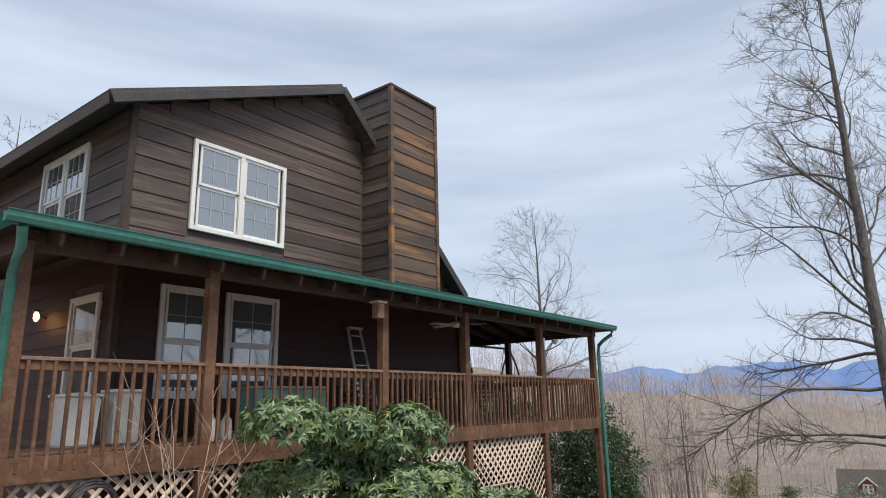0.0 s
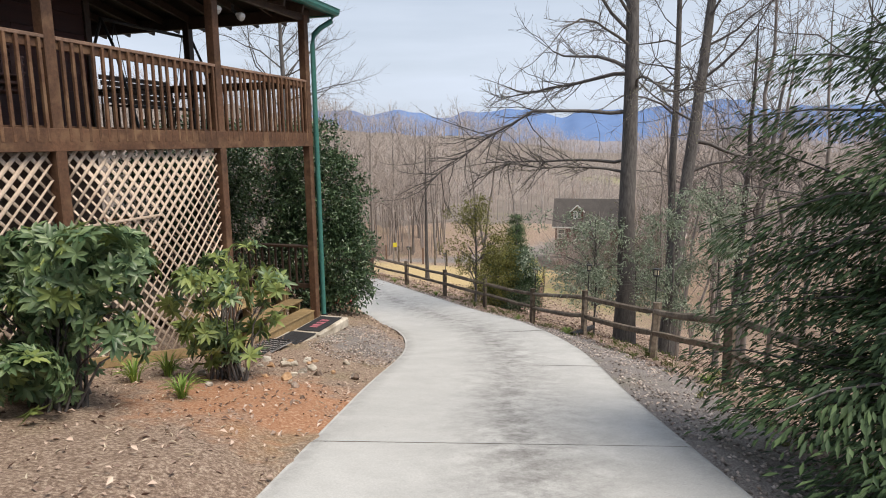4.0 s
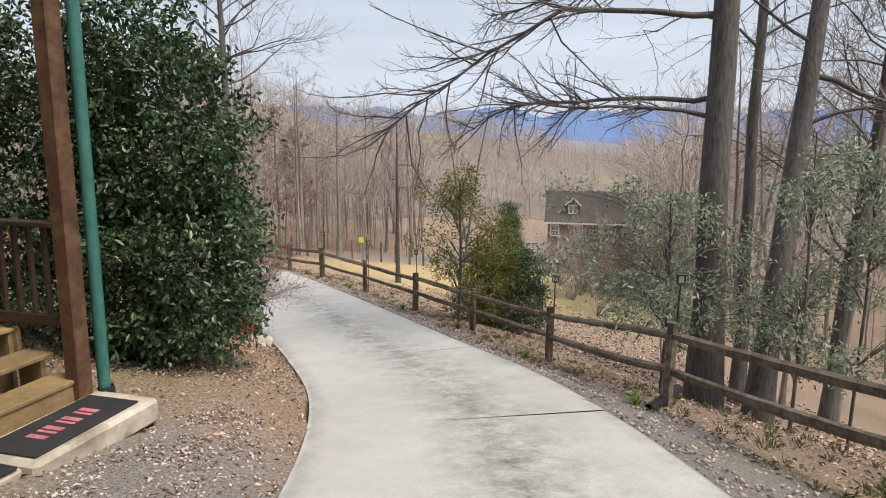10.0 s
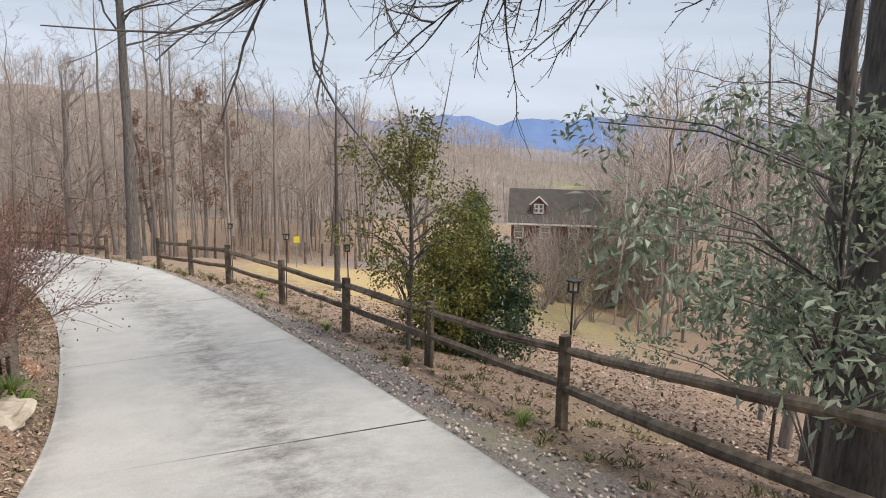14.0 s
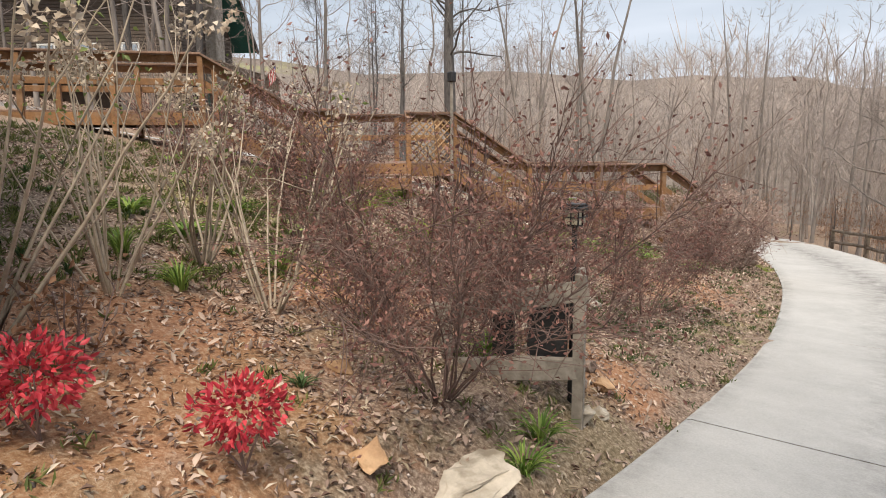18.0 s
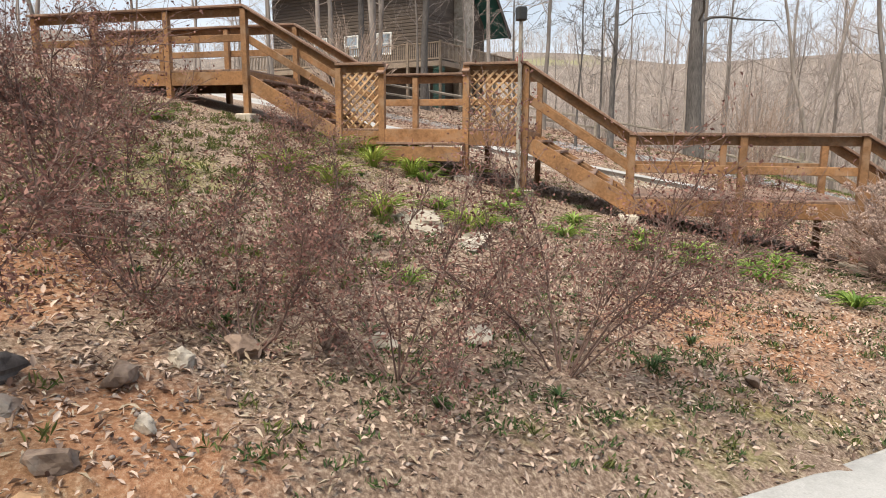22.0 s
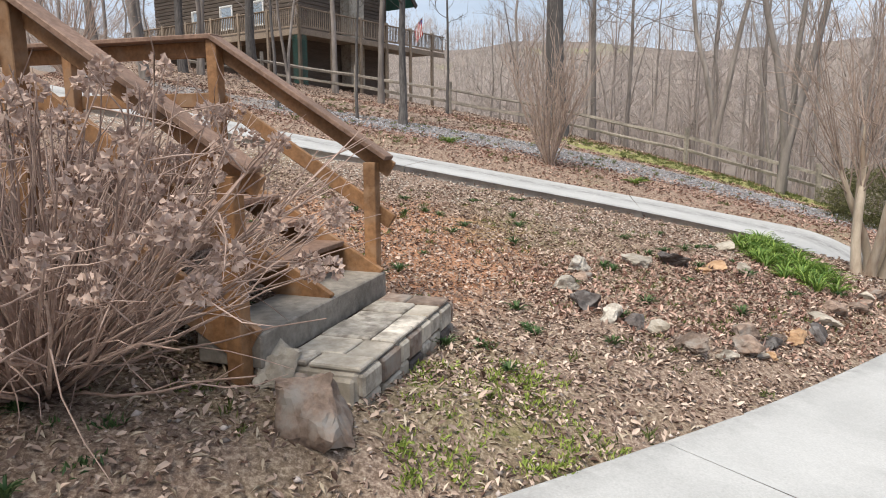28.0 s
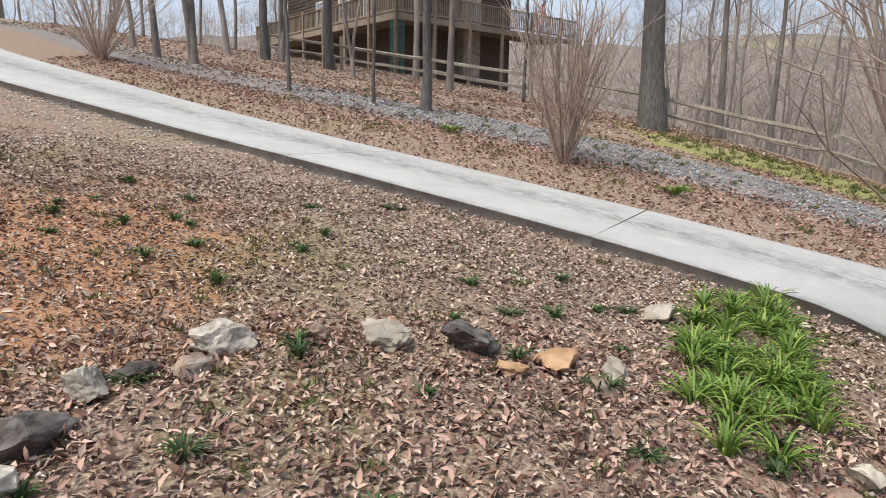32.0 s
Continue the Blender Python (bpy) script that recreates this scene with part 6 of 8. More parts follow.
tree_thing("tree", 14.2, 40.5, "slim bare tree at the edge of the field",
           dict(seed=46, height=8.5, radius=0.12, first=0.5, limbs=18, spread=0.25, subs=5, twigs=4))
tree_thing("tree", -15.0, 46.4, "large bare tree with a thick trunk by the grey fence",
           dict(seed=47, height=18, radius=0.36, first=0.3, limbs=30, spread=0.36, subs=7, twigs=5))
tree_thing("tree", -12.2, 39.7, "thin dark-barked tree among fallen leaves",
           dict(seed=48, height=9, radius=0.12, first=0.35, limbs=20, spread=0.3, subs=6, twigs=4))
for k, (x, y, rr) in enumerate(((-22.2, 36.2, 0.19), (-23.6, 33.5, 0.17), (-13.2, 36.3, 0.05), (-12.5, 38.4, 0.045), (-17.5, 43.0, 0.06))):
    tree_thing("tree", x, y, "bare tree standing in leaf litter below the cabin" if rr > 0.1 else "bare sapling standing in leaf litter below the cabin",
               dict(seed=60 + k, height=6 + rr * (75 if rr > 0.16 else 45), radius=rr, first=0.35, limbs=22, spread=0.32, subs=7, twigs=6), group="trees below the cabin")

for k, (x, y, h, rr) in enumerate(((13.6, 12.0, 14, 0.15), (15.6, 9.4, 13, 0.13))):
    tree_thing("tree", x, y, "bare tree with spreading grey limbs beyond the fence",
               dict(seed=160 + k, height=h, radius=rr, first=0.28, limbs=26, spread=0.3, subs=9, twigs=8, bend=0.7, crown=0.35), group="trees beyond the fence")

# crape myrtle on the island: several pale stems and a fan of straight shoots
cm = thing("crape_myrtle", Matrix.Translation((0.0, 43.0, gz(0, 43.0) - 0.03)), "multi-stemmed bare crape myrtle with smooth pale bark", "tree")
r = np.random.default_rng(71)
stems, shoots = [], []
for k in range(6):
    a = k * 1.05 + 0.3
    base = np.array([np.cos(a) * 0.15, np.sin(a) * 0.2, -0.05])
    p = branch_path(r, base, (np.cos(a) * 0.13, np.sin(a) * 0.13, 1), r.uniform(1.5, 2.2), 0.0, 7, 0.075)
    stems.append((p, r.uniform(0.06, 0.09) * np.array([1.25, 0.95, 0.85, 0.8, 0.72, 0.5, 0.16])))
    for j in range(13):
        w = p[-1] - p[-3] + r.normal(0, 0.16, 3)
        q = branch_path(r, p[r.integers(4, 7)], w, r.uniform(1.0, 2.3), 0.15, 6, 0.06)
        shoots.append((q, np.linspace(0.013, 0.003, 6)))
        for g in range(3):
            u = r.integers(2, 5)
            shoots.append((branch_path(r, q[u], q[u + 1] - q[u] + r.normal(0, 0.15, 3), r.uniform(0.4, 0.9), 0.2, 4, 0.08), [0.006, 0.005, 0.004, 0.002]))
for s in stems:
    part("stem", tubes("stem", [s], M["bark_pale"], 9), cm)
stuff("shoot_fan", tubes("shoot_fan", shoots, M["twig_tan"], 4), cm, "fan of thin grey-brown shoots")


def vase_shrub(name, x, y, label, h, wide, stems, mat, seed, twigs=4, r0=0.012, group="", category="shrub", leaves=None, leaf_n=0, leaf_l=0.03, heads=0, bloom="bloom", lean=0.5, head_r=0.07, up=0.15, wander=0.09, reach=0.32):
    """A many-stemmed shrub: stems fan out of one root; twigs, small leaves and dry flower heads as told."""
    r = np.random.default_rng(seed)
    top = thing(name, pose(x, y, gz(x, y) - 0.02), label, category, group)
    st, tw, tips = [], [], []
    for k in range(stems):
        a, q = r.uniform(0, 2 * np.pi), r.uniform(0.05, 1) ** 0.7
        w = (np.cos(a) * q * wide / h * lean * 2, np.sin(a) * q * wide / h * lean * 2, 1)
        p = branch_path(r, (np.cos(a) * 0.08 * q, np.sin(a) * 0.08 * q, 0), w, h * r.uniform(0.7, 1.05), up, 6, wander)
        st.append((p, np.linspace(r0 * r.uniform(0.7, 1.2), r0 * 0.3, 6)))
        tips.append(p[-1])
        for g in range(twigs):
            u = r.uniform(0.3, 1)
            o = np.array([np.interp(u * 5, range(6), p[:, c]) for c in range(3)])
            pp = branch_path(r, o, p[-1] - p[-2] + r.normal(0, 0.12, 3) * (1.4 + 10 * (wander - 0.09)), h * r.uniform(0.12, reach), up, 4, 0.2)
            tw.append((pp, [r0 * 0.45, r0 * 0.35, r0 * 0.28, r0 * 0.15]))
            tips += [pp[-1], pp[2], pp[1]]
    stuff("stem_clump", tubes("stem_clump", st, mat, 5), top)
    if tw:
        stuff("twig_clump", tubes("twig_clump", tw, mat, 3), top)
    tips = np.array(tips)
    if leaf_n:
        c = tips[r.integers(0, len(tips), leaf_n)] + r.normal(0, 0.045, (leaf_n, 3))
        stuff("foliage", leaf_mesh("foliage", c, rnd_dirs(r, leaf_n), rnd_dirs(r, leaf_n), leaf_l * r.uniform(0.6, 1.3, leaf_n), leaf_l * 0.6, M[leaves], simple=True), top)
    for k in range(heads):
        c = st[k % len(st)][0][-1]
        m_ = 60
        d = rnd_dirs(r, m_)
        rr = head_r * r.uniform(0.7, 1.2)
        tagged(part("flower_head", leaf_mesh("flower_head", c + d * rr * np.array([1, 1, 0.75]), d + r.normal(0, 0.5, (m_, 3)), rnd_dirs(r, m_), 0.035, 0.03, M[bloom], simple=True), top, "dry papery flower head"), kind="stuff")
    return top


vase_shrub("bare_shrub", -7.65, 42.1, "vase-shaped bare shrub with many tan stems", 3.1, 1.5, 44, M["twig_tan"], 81, 7, 0.02)
vase_shrub("bare_shrub", -15.5, 30.6, "tall bare shrub with pale stems before the cabin", 3.4, 2.6, 60, M["twig_tan"], 83, 6, 0.018)
vase_shrub("bare_sapling", -2.55, 6.7, "thin bare sapling with pale crossing stems", 2.0, 1.3, 9, M["twig_tan"], 82, 6, 0.01)
RB = "red-brown twiggy barberry shrub beside the drive"
for k, (x, y, h, w, n_) in enumerate(((5.2, 22.65, 1.95, 1.9, 64), (4.65, 23.6, 1.6, 1.7, 30), (4.55, 26.0, 1.25, 1.3, 30), (4.45, 27.2, 1.75, 1.6, 40), (3.5, 24.6, 1.2, 1.1, 24), (4.2, 25.2, 1.0, 0.9, 18),
                                      (1.9, 24.0, 1.9, 2.2, 46), (0.2, 23.9, 1.5, 1.8, 34), (2.6, 25.9, 1.2, 1.2, 22), (1.45, 32.0, 1.25, 1.1, 24), (3.85, 32.7, 1.0, 1.4, 40),
                                      (-0.6, 26.3, 1.1, 1.2, 20), (2.7, 28.0, 0.9, 0.9, 0))):
    if n_:
        vase_shrub("barberry_shrub", x, y, RB, h, w, max(8, n_ // 3), M["twig_red"], 100 + k, 50, 0.0075, "barberry shrubs", leaves="barberry" if k != 10 else "litter", leaf_n=5000 if k in (0, 1, 3, 6, 7) else 2400, leaf_l=0.03, wander=0.17, reach=0.3)
vase_shrub("hydrangea_shrub", 2.95, 33.65, "large dry hydrangea with tan stems and papery flower heads", 1.7, 3.3, 360, M["twig_pink"], 120, 3, 0.0105, heads=170, bloom="bloom_tan", head_r=0.048, wander=0.11)
for k, (x, y, h) in enumerate(((3.35, 21.5, 1.7), (3.75, 22.45, 1.5), (4.1, 20.6, 1.7), (2.7, 22.5, 1.4), (3.2, 19.7, 1.9))):
    vase_shrub("hydrangea_shrub", x, y, "leggy hydrangea with fresh buds and dry cream flower heads", h * 1.2, 1.3, 13, M["cane"], 130 + k, 2, 0.0125, "leggy hydrangeas", leaves="rhodo_young", leaf_n=110, leaf_l=0.04, heads=8, head_r=0.1)
for k, (x, y) in enumerate(((28.6, 48.6), (30.0, 48.0), (31.4, 47.4), (32.8, 47.0), (34.2, 46.6), (35.6, 46.4), (29.4, 46.0), (31.8, 45.2), (34.0, 44.6), (27.6, 44.6), (36.8, 47.4), (25.6, 42.4))):
    vase_shrub("brush_thicket", x, y, "tall leafless thicket before the brick cottage", 4.2 + 0.5 * math.sin(k * 2.3), 3.4, 26, M["twig_wood"], 180 + k, 14, 0.02, "leafless thickets", reach=0.4, wander=0.14)
for k, (x, y, h) in enumerate(((33.0, 46.0, 6.0), (34.8, 45.6, 7.6), (36.4, 46.6, 8.4), (38.2, 47.4, 8.0))):
    vase_shrub("sapling_clump", x, y, "clump of olive-green young trees before the brick cottage", h, 3.2, 22, M["twig_wood"], 260 + k, 16, 0.024, "young trees in the valley", leaves="olive", leaf_n=2200, leaf_l=0.1, reach=0.4, wander=0.14)
for k, (x, y, h) in enumerate(((24.6, 38.6, 4.2), (27.6, 41.0, 5.2), (29.9, 40.1, 5.6), (33.9, 41.2, 6.2), (32.0, 43.6, 5.4))):
    vase_shrub("sapling_clump", x, y, "thin-stemmed olive-green saplings on the valley slope", h, 2.2, 7, M["twig_wood"], 270 + k, 16, 0.03, "young trees in the valley", leaves="olive", leaf_n=900, leaf_l=0.09, reach=0.35, wander=0.12)
vase_shrub("twiggy_shrub", 2.2, 12.9, "small bare twiggy shrub by the lattice", 0.9, 0.8, 14, M["twig_tan"], 140, 4, 0.008)
vase_shrub("russet_shrub", 4.35, 20.9, "russet dry-leaved plant beside the drive", 0.5, 0.5, 14, M["twig_red"], 141, 4, 0.007, leaves="beech", leaf_n=160, leaf_l=0.05)


def red_plant(x, y, seed):
    r = np.random.default_rng(seed)
    top = thing("nandina", pose(x, y, gz(x, y)), "small crimson-leaved nandina by the drive", "shrub", "crimson nandinas")
    st = [(branch_path(r, (0, 0, 0), (r.normal(0, 0.3), r.normal(0, 0.3), 1), r.uniform(0.18, 0.36), 0.0, 4, 0.1), [0.006, 0.005, 0.004, 0.003]) for _ in range(7)]
    stuff("stem_clump", tubes("stem_clump", st, M["twig_red"], 4), top)
    k = 420
    d = rnd_dirs(r, k)
    c = d * r.uniform(0.4, 1, (k, 1)) * np.array([0.2, 0.2, 0.15]) + np.array([0, 0, 0.28])
    stuff("foliage", leaf_mesh("foliage", c, d + r.normal(0, 0.5, (k, 3)), rnd_dirs(r, k), r.uniform(0.03, 0.06, k), 0.02, M["redleaf"]), top)


red_plant(5.4, 21.2, 150)
red_plant(4.93, 20.6, 151)


# ---------------------------------------------------------------- evergreens
def whorl_bush(name, x, y, label, rx, rz, clusters, seed, leaf="rhodo", young=0.15, size=0.12, sparse=1.0, base=0.04, category="shrub", trunk=False, group=""):
    """A broadleaf evergreen: leaves in whorls at the ends of branches, over an uneven rounded form."""
    r = np.random.default_rng(seed)
    top = thing(name, pose(x, y, gz(x, y)), label, category, group)
    lobes = [(r.normal(0, rx * 0.42, 2), r.uniform(0.12, 0.85) * rz, r.uniform(0.26, 0.55) * rx) for _ in range(22)]
    C, stems = [], []
    for k in range(clusters):
        (ox, oy), oz, lr = lobes[r.integers(0, len(lobes))]
        d = r.normal(size=3)
        d /= np.linalg.norm(d)
        d[2] = abs(d[2]) if r.random() < 0.75 else d[2]
        p = np.array([ox, oy, oz]) + d * lr * np.array([1, 1, 0.8]) * r.uniform(0.6, 1.05) ** 0.6
        if p[2] > base and np.hypot(p[0], p[1]) < rx * 1.2 and p[2] < rz * 1.05:
            C.append((p, d))
    for p, d in C[:: max(1, len(C) // 34)]:
        root = np.array([r.normal(0, 0.16 * rx), r.normal(0, 0.16 * rx), -0.03])
        midp = (root + p) / 2 + np.array([p[0] * -0.12, p[1] * -0.12, 0.1])
        stems.append((np.array([root, midp, p]), [0.016, 0.01, 0.004]))
    stuff("branch_work", tubes("branch_work", stems, M["bark"], 5), top)
    for mat, pick in ((leaf, lambda j: j % 100 >= young * 100), ("rhodo_young", lambda j: j % 100 < young * 100)):
        sel = [q for j, q in enumerate(C) if pick(j)]
        if not sel:
            continue
        k = 9
        P = np.repeat(np.array([q[0] for q in sel]), k, 0)
        D = np.repeat(np.array([q[1] for q in sel]), k, 0)
        a = np.tile(np.arange(k) * 2.4, len(sel)) + np.repeat(r.uniform(0, 6, len(sel)), k)
        ref = np.cross(D, np.array([0.3, 0.2, 1.0]))
        ref /= np.linalg.norm(ref, axis=1)[:, None]
        oth = np.cross(D, ref)
        ax = np.cos(a)[:, None] * ref + np.sin(a)[:, None] * oth + D * r.uniform(0.1, 0.8, (len(a), 1)) + np.array([0, 0, -0.15])
        stuff("foliage", leaf_mesh("foliage", P, ax, D + r.normal(0, 0.2, D.shape), size * r.uniform(0.7, 1.2, len(a)), size * 0.32, M[mat], 0.2, 0.22), top)
    return top


whorl_bush("rhododendron", -1.1, 8.2, "large rhododendron with glossy drooping leaves and pale shoots", 1.2, 2.25, 3000, 201, size=0.115, young=0.12)
whorl_bush("rhododendron", 0.62, 10.15, "rounded rhododendron against the lattice skirt", 0.66, 1.6, 800, 202, size=0.13, young=0.08)
whorl_bush("rhododendron", 1.98, 11.9, "young rhododendron with bright yellow-green leaves", 0.62, 1.6, 190, 203, size=0.15, young=0.45)


def leafy_mass(name, x, y, label, blobs, count, seed, mat, size, ratio=0.5, trunk=None, category="shrub", group="", droop=0.1, z=None, spray=0, fan=0.16):
    """Small leaves through and over several uneven blobs (x, y, z, rx, rz) round woody stems."""
    r = np.random.default_rng(seed)
    top = thing(name, pose(x, y, gz(x, y) if z is None else z), label, category, group)
    w = np.array([b[3] ** 2 * b[4] for b in blobs])
    total, count = count, count // spray if spray else count
    pick = r.choice(len(blobs), count, p=w / w.sum())
    B = np.array(blobs)[pick]
    d = rnd_dirs(r, count)
    lump = 1 + 0.16 * np.sin(d[:, 0] * 7 + pick) * np.sin(d[:, 1] * 6 + 2) + 0.12 * np.sin(d[:, 2] * 9 + pick)
    rad = (r.uniform(0.35, 1.0, count) ** 0.45) * lump + r.normal(0, 0.05, count)
    c = B[:, :3] + d * rad[:, None] * B[:, [3, 3, 4]]
    out = d
    if spray:
        c, out = np.repeat(c, spray, 0), np.repeat(d + np.array([0, 0, -droop * 2]), spray, 0)
        c = c + out * r.uniform(-0.2, 1.0, (len(c), 1)) * fan * 1.5 + r.normal(0, fan * 0.42, c.shape)
    keep = c[:, 2] > 0.05
    c, out = c[keep], out[keep]
    k = len(c)
    ax = rnd_dirs(r, k) + out * 0.6 + np.array([0, 0, -droop])
    stuff("foliage", leaf_mesh("foliage", c, ax, rnd_dirs(r, k) + np.array([0, 0, 0.6]), size * r.uniform(0.6, 1.3, k), size * ratio, M[mat], 0.3, 0.1, True), top)
    st = []
    for b in blobs:
        for _ in range(3):
            end = np.array(b[:3]) + r.normal(0, 0.25, 3) * b[3]
            root = np.array([0.0, 0.0, max(0.2, b[2] - 0.5)]) if trunk else np.array([r.normal(0, 0.08), r.normal(0, 0.08), -0.1])
            st.append((np.array([root, (root + end) / 2 + np.array([0, 0, 0.15]), end]), [0.012, 0.008, 0.003]))
    stuff("branch_work", tubes("branch_work", st, M["bark"], 5), top)
    if trunk:
        part("trunk", tubes("trunk", [(np.array([[0, 0, -0.2], [0.05, 0, trunk[0] * 0.5], [0.0, 0.05, trunk[0]]]), [trunk[1], trunk[1] * 0.8, trunk[1] * 0.3])], M["bark"], 8), top)
    return top


leafy_mass("holly_bush", 4.25, 19.05, "tall dense dark-green holly beside the porch", [(0, 0, 1.3, 1.05, 1.3), (0.05, 0.1, 2.6, 0.95, 1.1), (-0.15, 0.2, 3.6, 0.75, 0.8), (0.4, -0.4, 0.95, 0.7, 0.75), (0.55, 0.2, 2.0, 0.5, 0.5)], 27000, 211, "holly", 0.095, 0.55, spray=14, fan=0.15)
leafy_mass("holly_bush", 2.2, 19.6, "tall dense dark-green holly behind the lower landing", [(0, 0, 1.5, 1.35, 1.6), (-0.5, 0.1, 2.9, 1.25, 1.2), (0.6, -0.2, 2.4, 0.95, 1.4), (-1.3, 0.3, 2.0, 1.0, 1.6)], 24000, 212, "holly", 0.095, 0.55, spray=14, fan=0.15)
r = np.random.default_rng(216)
open_ = [(r.normal(0, 0.75) * (1.2 - q / 5), r.normal(0, 0.75) * (1.2 - q / 5), q, r.uniform(0.24, 0.42), r.uniform(0.16, 0.3)) for q in np.linspace(1.1, 3.75, 24)]
leafy_mass("evergreen_tree", 11.05, 25.8, "small open tree with olive-green leaves behind the fence", open_, 5200, 213, "yellow_green", 0.085, 0.45, (3.7, 0.05), "tree", spray=10, fan=0.14)
leafy_mass("yellow_bush", 17.6, 37.0, "bright yellow-green bush in the valley", [(0, 0, 1.4, 1.6, 1.2), (1.2, 0.3, 1.2, 1.2, 1.0)], 5000, 217, "fresh", 0.12, spray=12, fan=0.2)
leafy_mass("evergreen_shrub", 13.1, 27.1, "dense dark-green evergreen behind the fence", [(0, 0, 0.9, 1.05, 1.0), (0.2, -0.2, 1.7, 0.75, 0.7)], 12000, 214, "holly", 0.1, spray=12, fan=0.15)
leafy_mass("evergreen_shrub", 12.3, 26.7, "yellow-green evergreen beside a darker one", [(0, 0, 1.3, 0.75, 0.8), (0.2, 0, 2.1, 0.6, 0.6), (-0.2, 0.2, 0.6, 0.7, 0.6)], 9000, 215, "yellow_green", 0.085, spray=12, fan=0.14)
GG = "broad-leaved grey-green laurel thicket round the tree trunks"
for k, (x, y, h, wide_, tiers) in enumerate(((11.5, 18.7, 3.2, 1.2, 19), (13.1, 17.6, 4.6, 1.0, 15), (15.0, 21.6, 3.2, 1.0, 14), (14.9, 17.9, 5.2, 0.9, 16))):
    r = np.random.default_rng(220 + k)
    bl_ = [(r.normal(0, wide_ * 0.6), r.normal(0, wide_ * 0.6), h * r.uniform(0.25, 1.0), r.uniform(0.28, 0.5), r.uniform(0.14, 0.28)) for _ in range(tiers)]
    leafy_mass("laurel_thicket", x, y, GG, bl_, 230 * tiers, 230 + k, "laurel", 0.1, 0.4, (h, 0.03), "tree", "laurel thickets", 0.2, spray=9, fan=0.13)


def hemlock(x, y, h, spread, seed, label, mat="pine", sprays=240):
    """A conifer: tiers of drooping boughs set with flat needle sprays."""
    r = np.random.default_rng(seed)
    top = thing("hemlock_tree", pose(x, y, gz(x, y)), label, "tree")
    part("trunk", tubes("trunk", [(np.array([[0, 0, -0.2], [0, 0, h * 0.5], [0.05, 0, h]]), [0.13, 0.08, 0.015])], M["bark"], 8), top)
    limbs, C, A = [], [], []
    for k in range(sprays):
        s = r.uniform(0.06, 0.98)
        a = r.uniform(0, 2 * np.pi)
        L = spread * (1.04 - s) ** 0.6 * r.uniform(0.5, 1.1)
        p = branch_path(r, (0, 0, s * h), (np.cos(a), np.sin(a), r.uniform(0.1, 0.5)), L, -0.6, 6, 0.1)
        limbs.append((p, np.linspace(0.02, 0.004, 6)))
        m_ = int(140 + 240 * L)
        u = r.uniform(0.15, 1, m_) * 5
        c = np.stack([np.interp(u, range(6), p[:, q]) for q in range(3)], -1)
        side = np.array([-np.sin(a), np.cos(a), 0])
        w = r.normal(0, 0.22, m_)[:, None] * side + r.normal(0, 0.07, (m_, 3)) + np.array([0, 0, -0.07])
        C.append(c + w)
        A.append(w * 3 + np.array([np.cos(a), np.sin(a), -0.4]))
    C, A = np.concatenate(C), np.concatenate(A)
    stuff("bough_work", tubes("bough_work", limbs, M["bark"], 4), top)
    stuff("needle_sprays", leaf_mesh("needle_sprays", C, A, np.tile([0, 0, 1.0], (len(C), 1)) + r.normal(0, 0.3, C.shape), r.uniform(0.05, 0.11, len(C)), 0.026, M[mat], 0.1, 0.2, True), top)


hemlock(6.95, 6.6, 5.3, 2.6, 241, "large dark feathery hemlock beside the drive")
hemlock(16.6, 33.5, 4.4, 1.0, 242, "small pointed conifer in the valley", "pine", 60)
hemlock(17.6, 35.5, 5.0, 1.2, 243, "pointed conifer in the valley", "pine", 60)
hemlock(30.5, 47.0, 4.0, 1.6, 246, "dark conifer before the brick cottage", "pine", 50)
hemlock(33.2, 46.5, 3.6, 1.6, 247, "low dark conifer before the brick cottage", "pine", 50)
leafy_mass("pine_shrub", -4.9, 50.2, "low mounded olive-green pine shrub beside the drive", [(0, 0, 0.7, 1.7, 0.8), (1.1, 0.6, 0.6, 1.2, 0.7)], 17000, 244, "olive", 0.14, 0.14)

# ---------------------------------------------------------------- woods
TEMPL = []
for k, (forks, bend_, wide_, low) in enumerate(((1, 0.05, 1.0, 0.34), (1, 0.075, 1.3, 0.26), (2, 0.05, 1.0, 0.3), (1, 0.06, 0.9, 0.42), (1, 0.1, 1.35, 0.3))):
    big, mid, fine, tips = bare_tree(seed=300 + k, height=14, radius=0.115, first=low, limbs=20 if forks == 1 else 10, spread=0.34, subs=6, twigs=5, twig_r=0.006, trunk_bend=bend_, wide=wide_, bend=0.7, coarse=True, forks=forks)
    TEMPL.append((tubes("trunk", big, M["bark_wood"], 7), tubes("limb_work", mid + fine, M["twig_wood"], 3)))


def wood_tree(x, y, k, s, turn):
    top = thing("bare_tree", pose(x, y, gz(x, y) - 0.1, 0, 0, turn), "slim bare grey tree in the woods", "tree", "woodland trees")
    part("trunk", TEMPL[k][0], top)
    stuff("limb_work", TEMPL[k][1], top)
    top.scale = (s, s, s)


r = np.random.default_rng(310)
spots = []


def scatter(count, x0, x1, y0, y1, gap, ok):
    made = tries = 0
    while made < count and tries < count * 60:
        tries += 1
        x, y = r.uniform(x0, x1), r.uniform(y0, y1)
        if not ok(x, y) or any((x - a) ** 2 + (y - c) ** 2 < gap * gap for a, c in spots):
            continue
        spots.append((x, y))
        made += 1
        wood_tree(x, y, int(r.integers(0, len(TEMPL))), r.uniform(0.55, 1.15), r.uniform(0, 360))


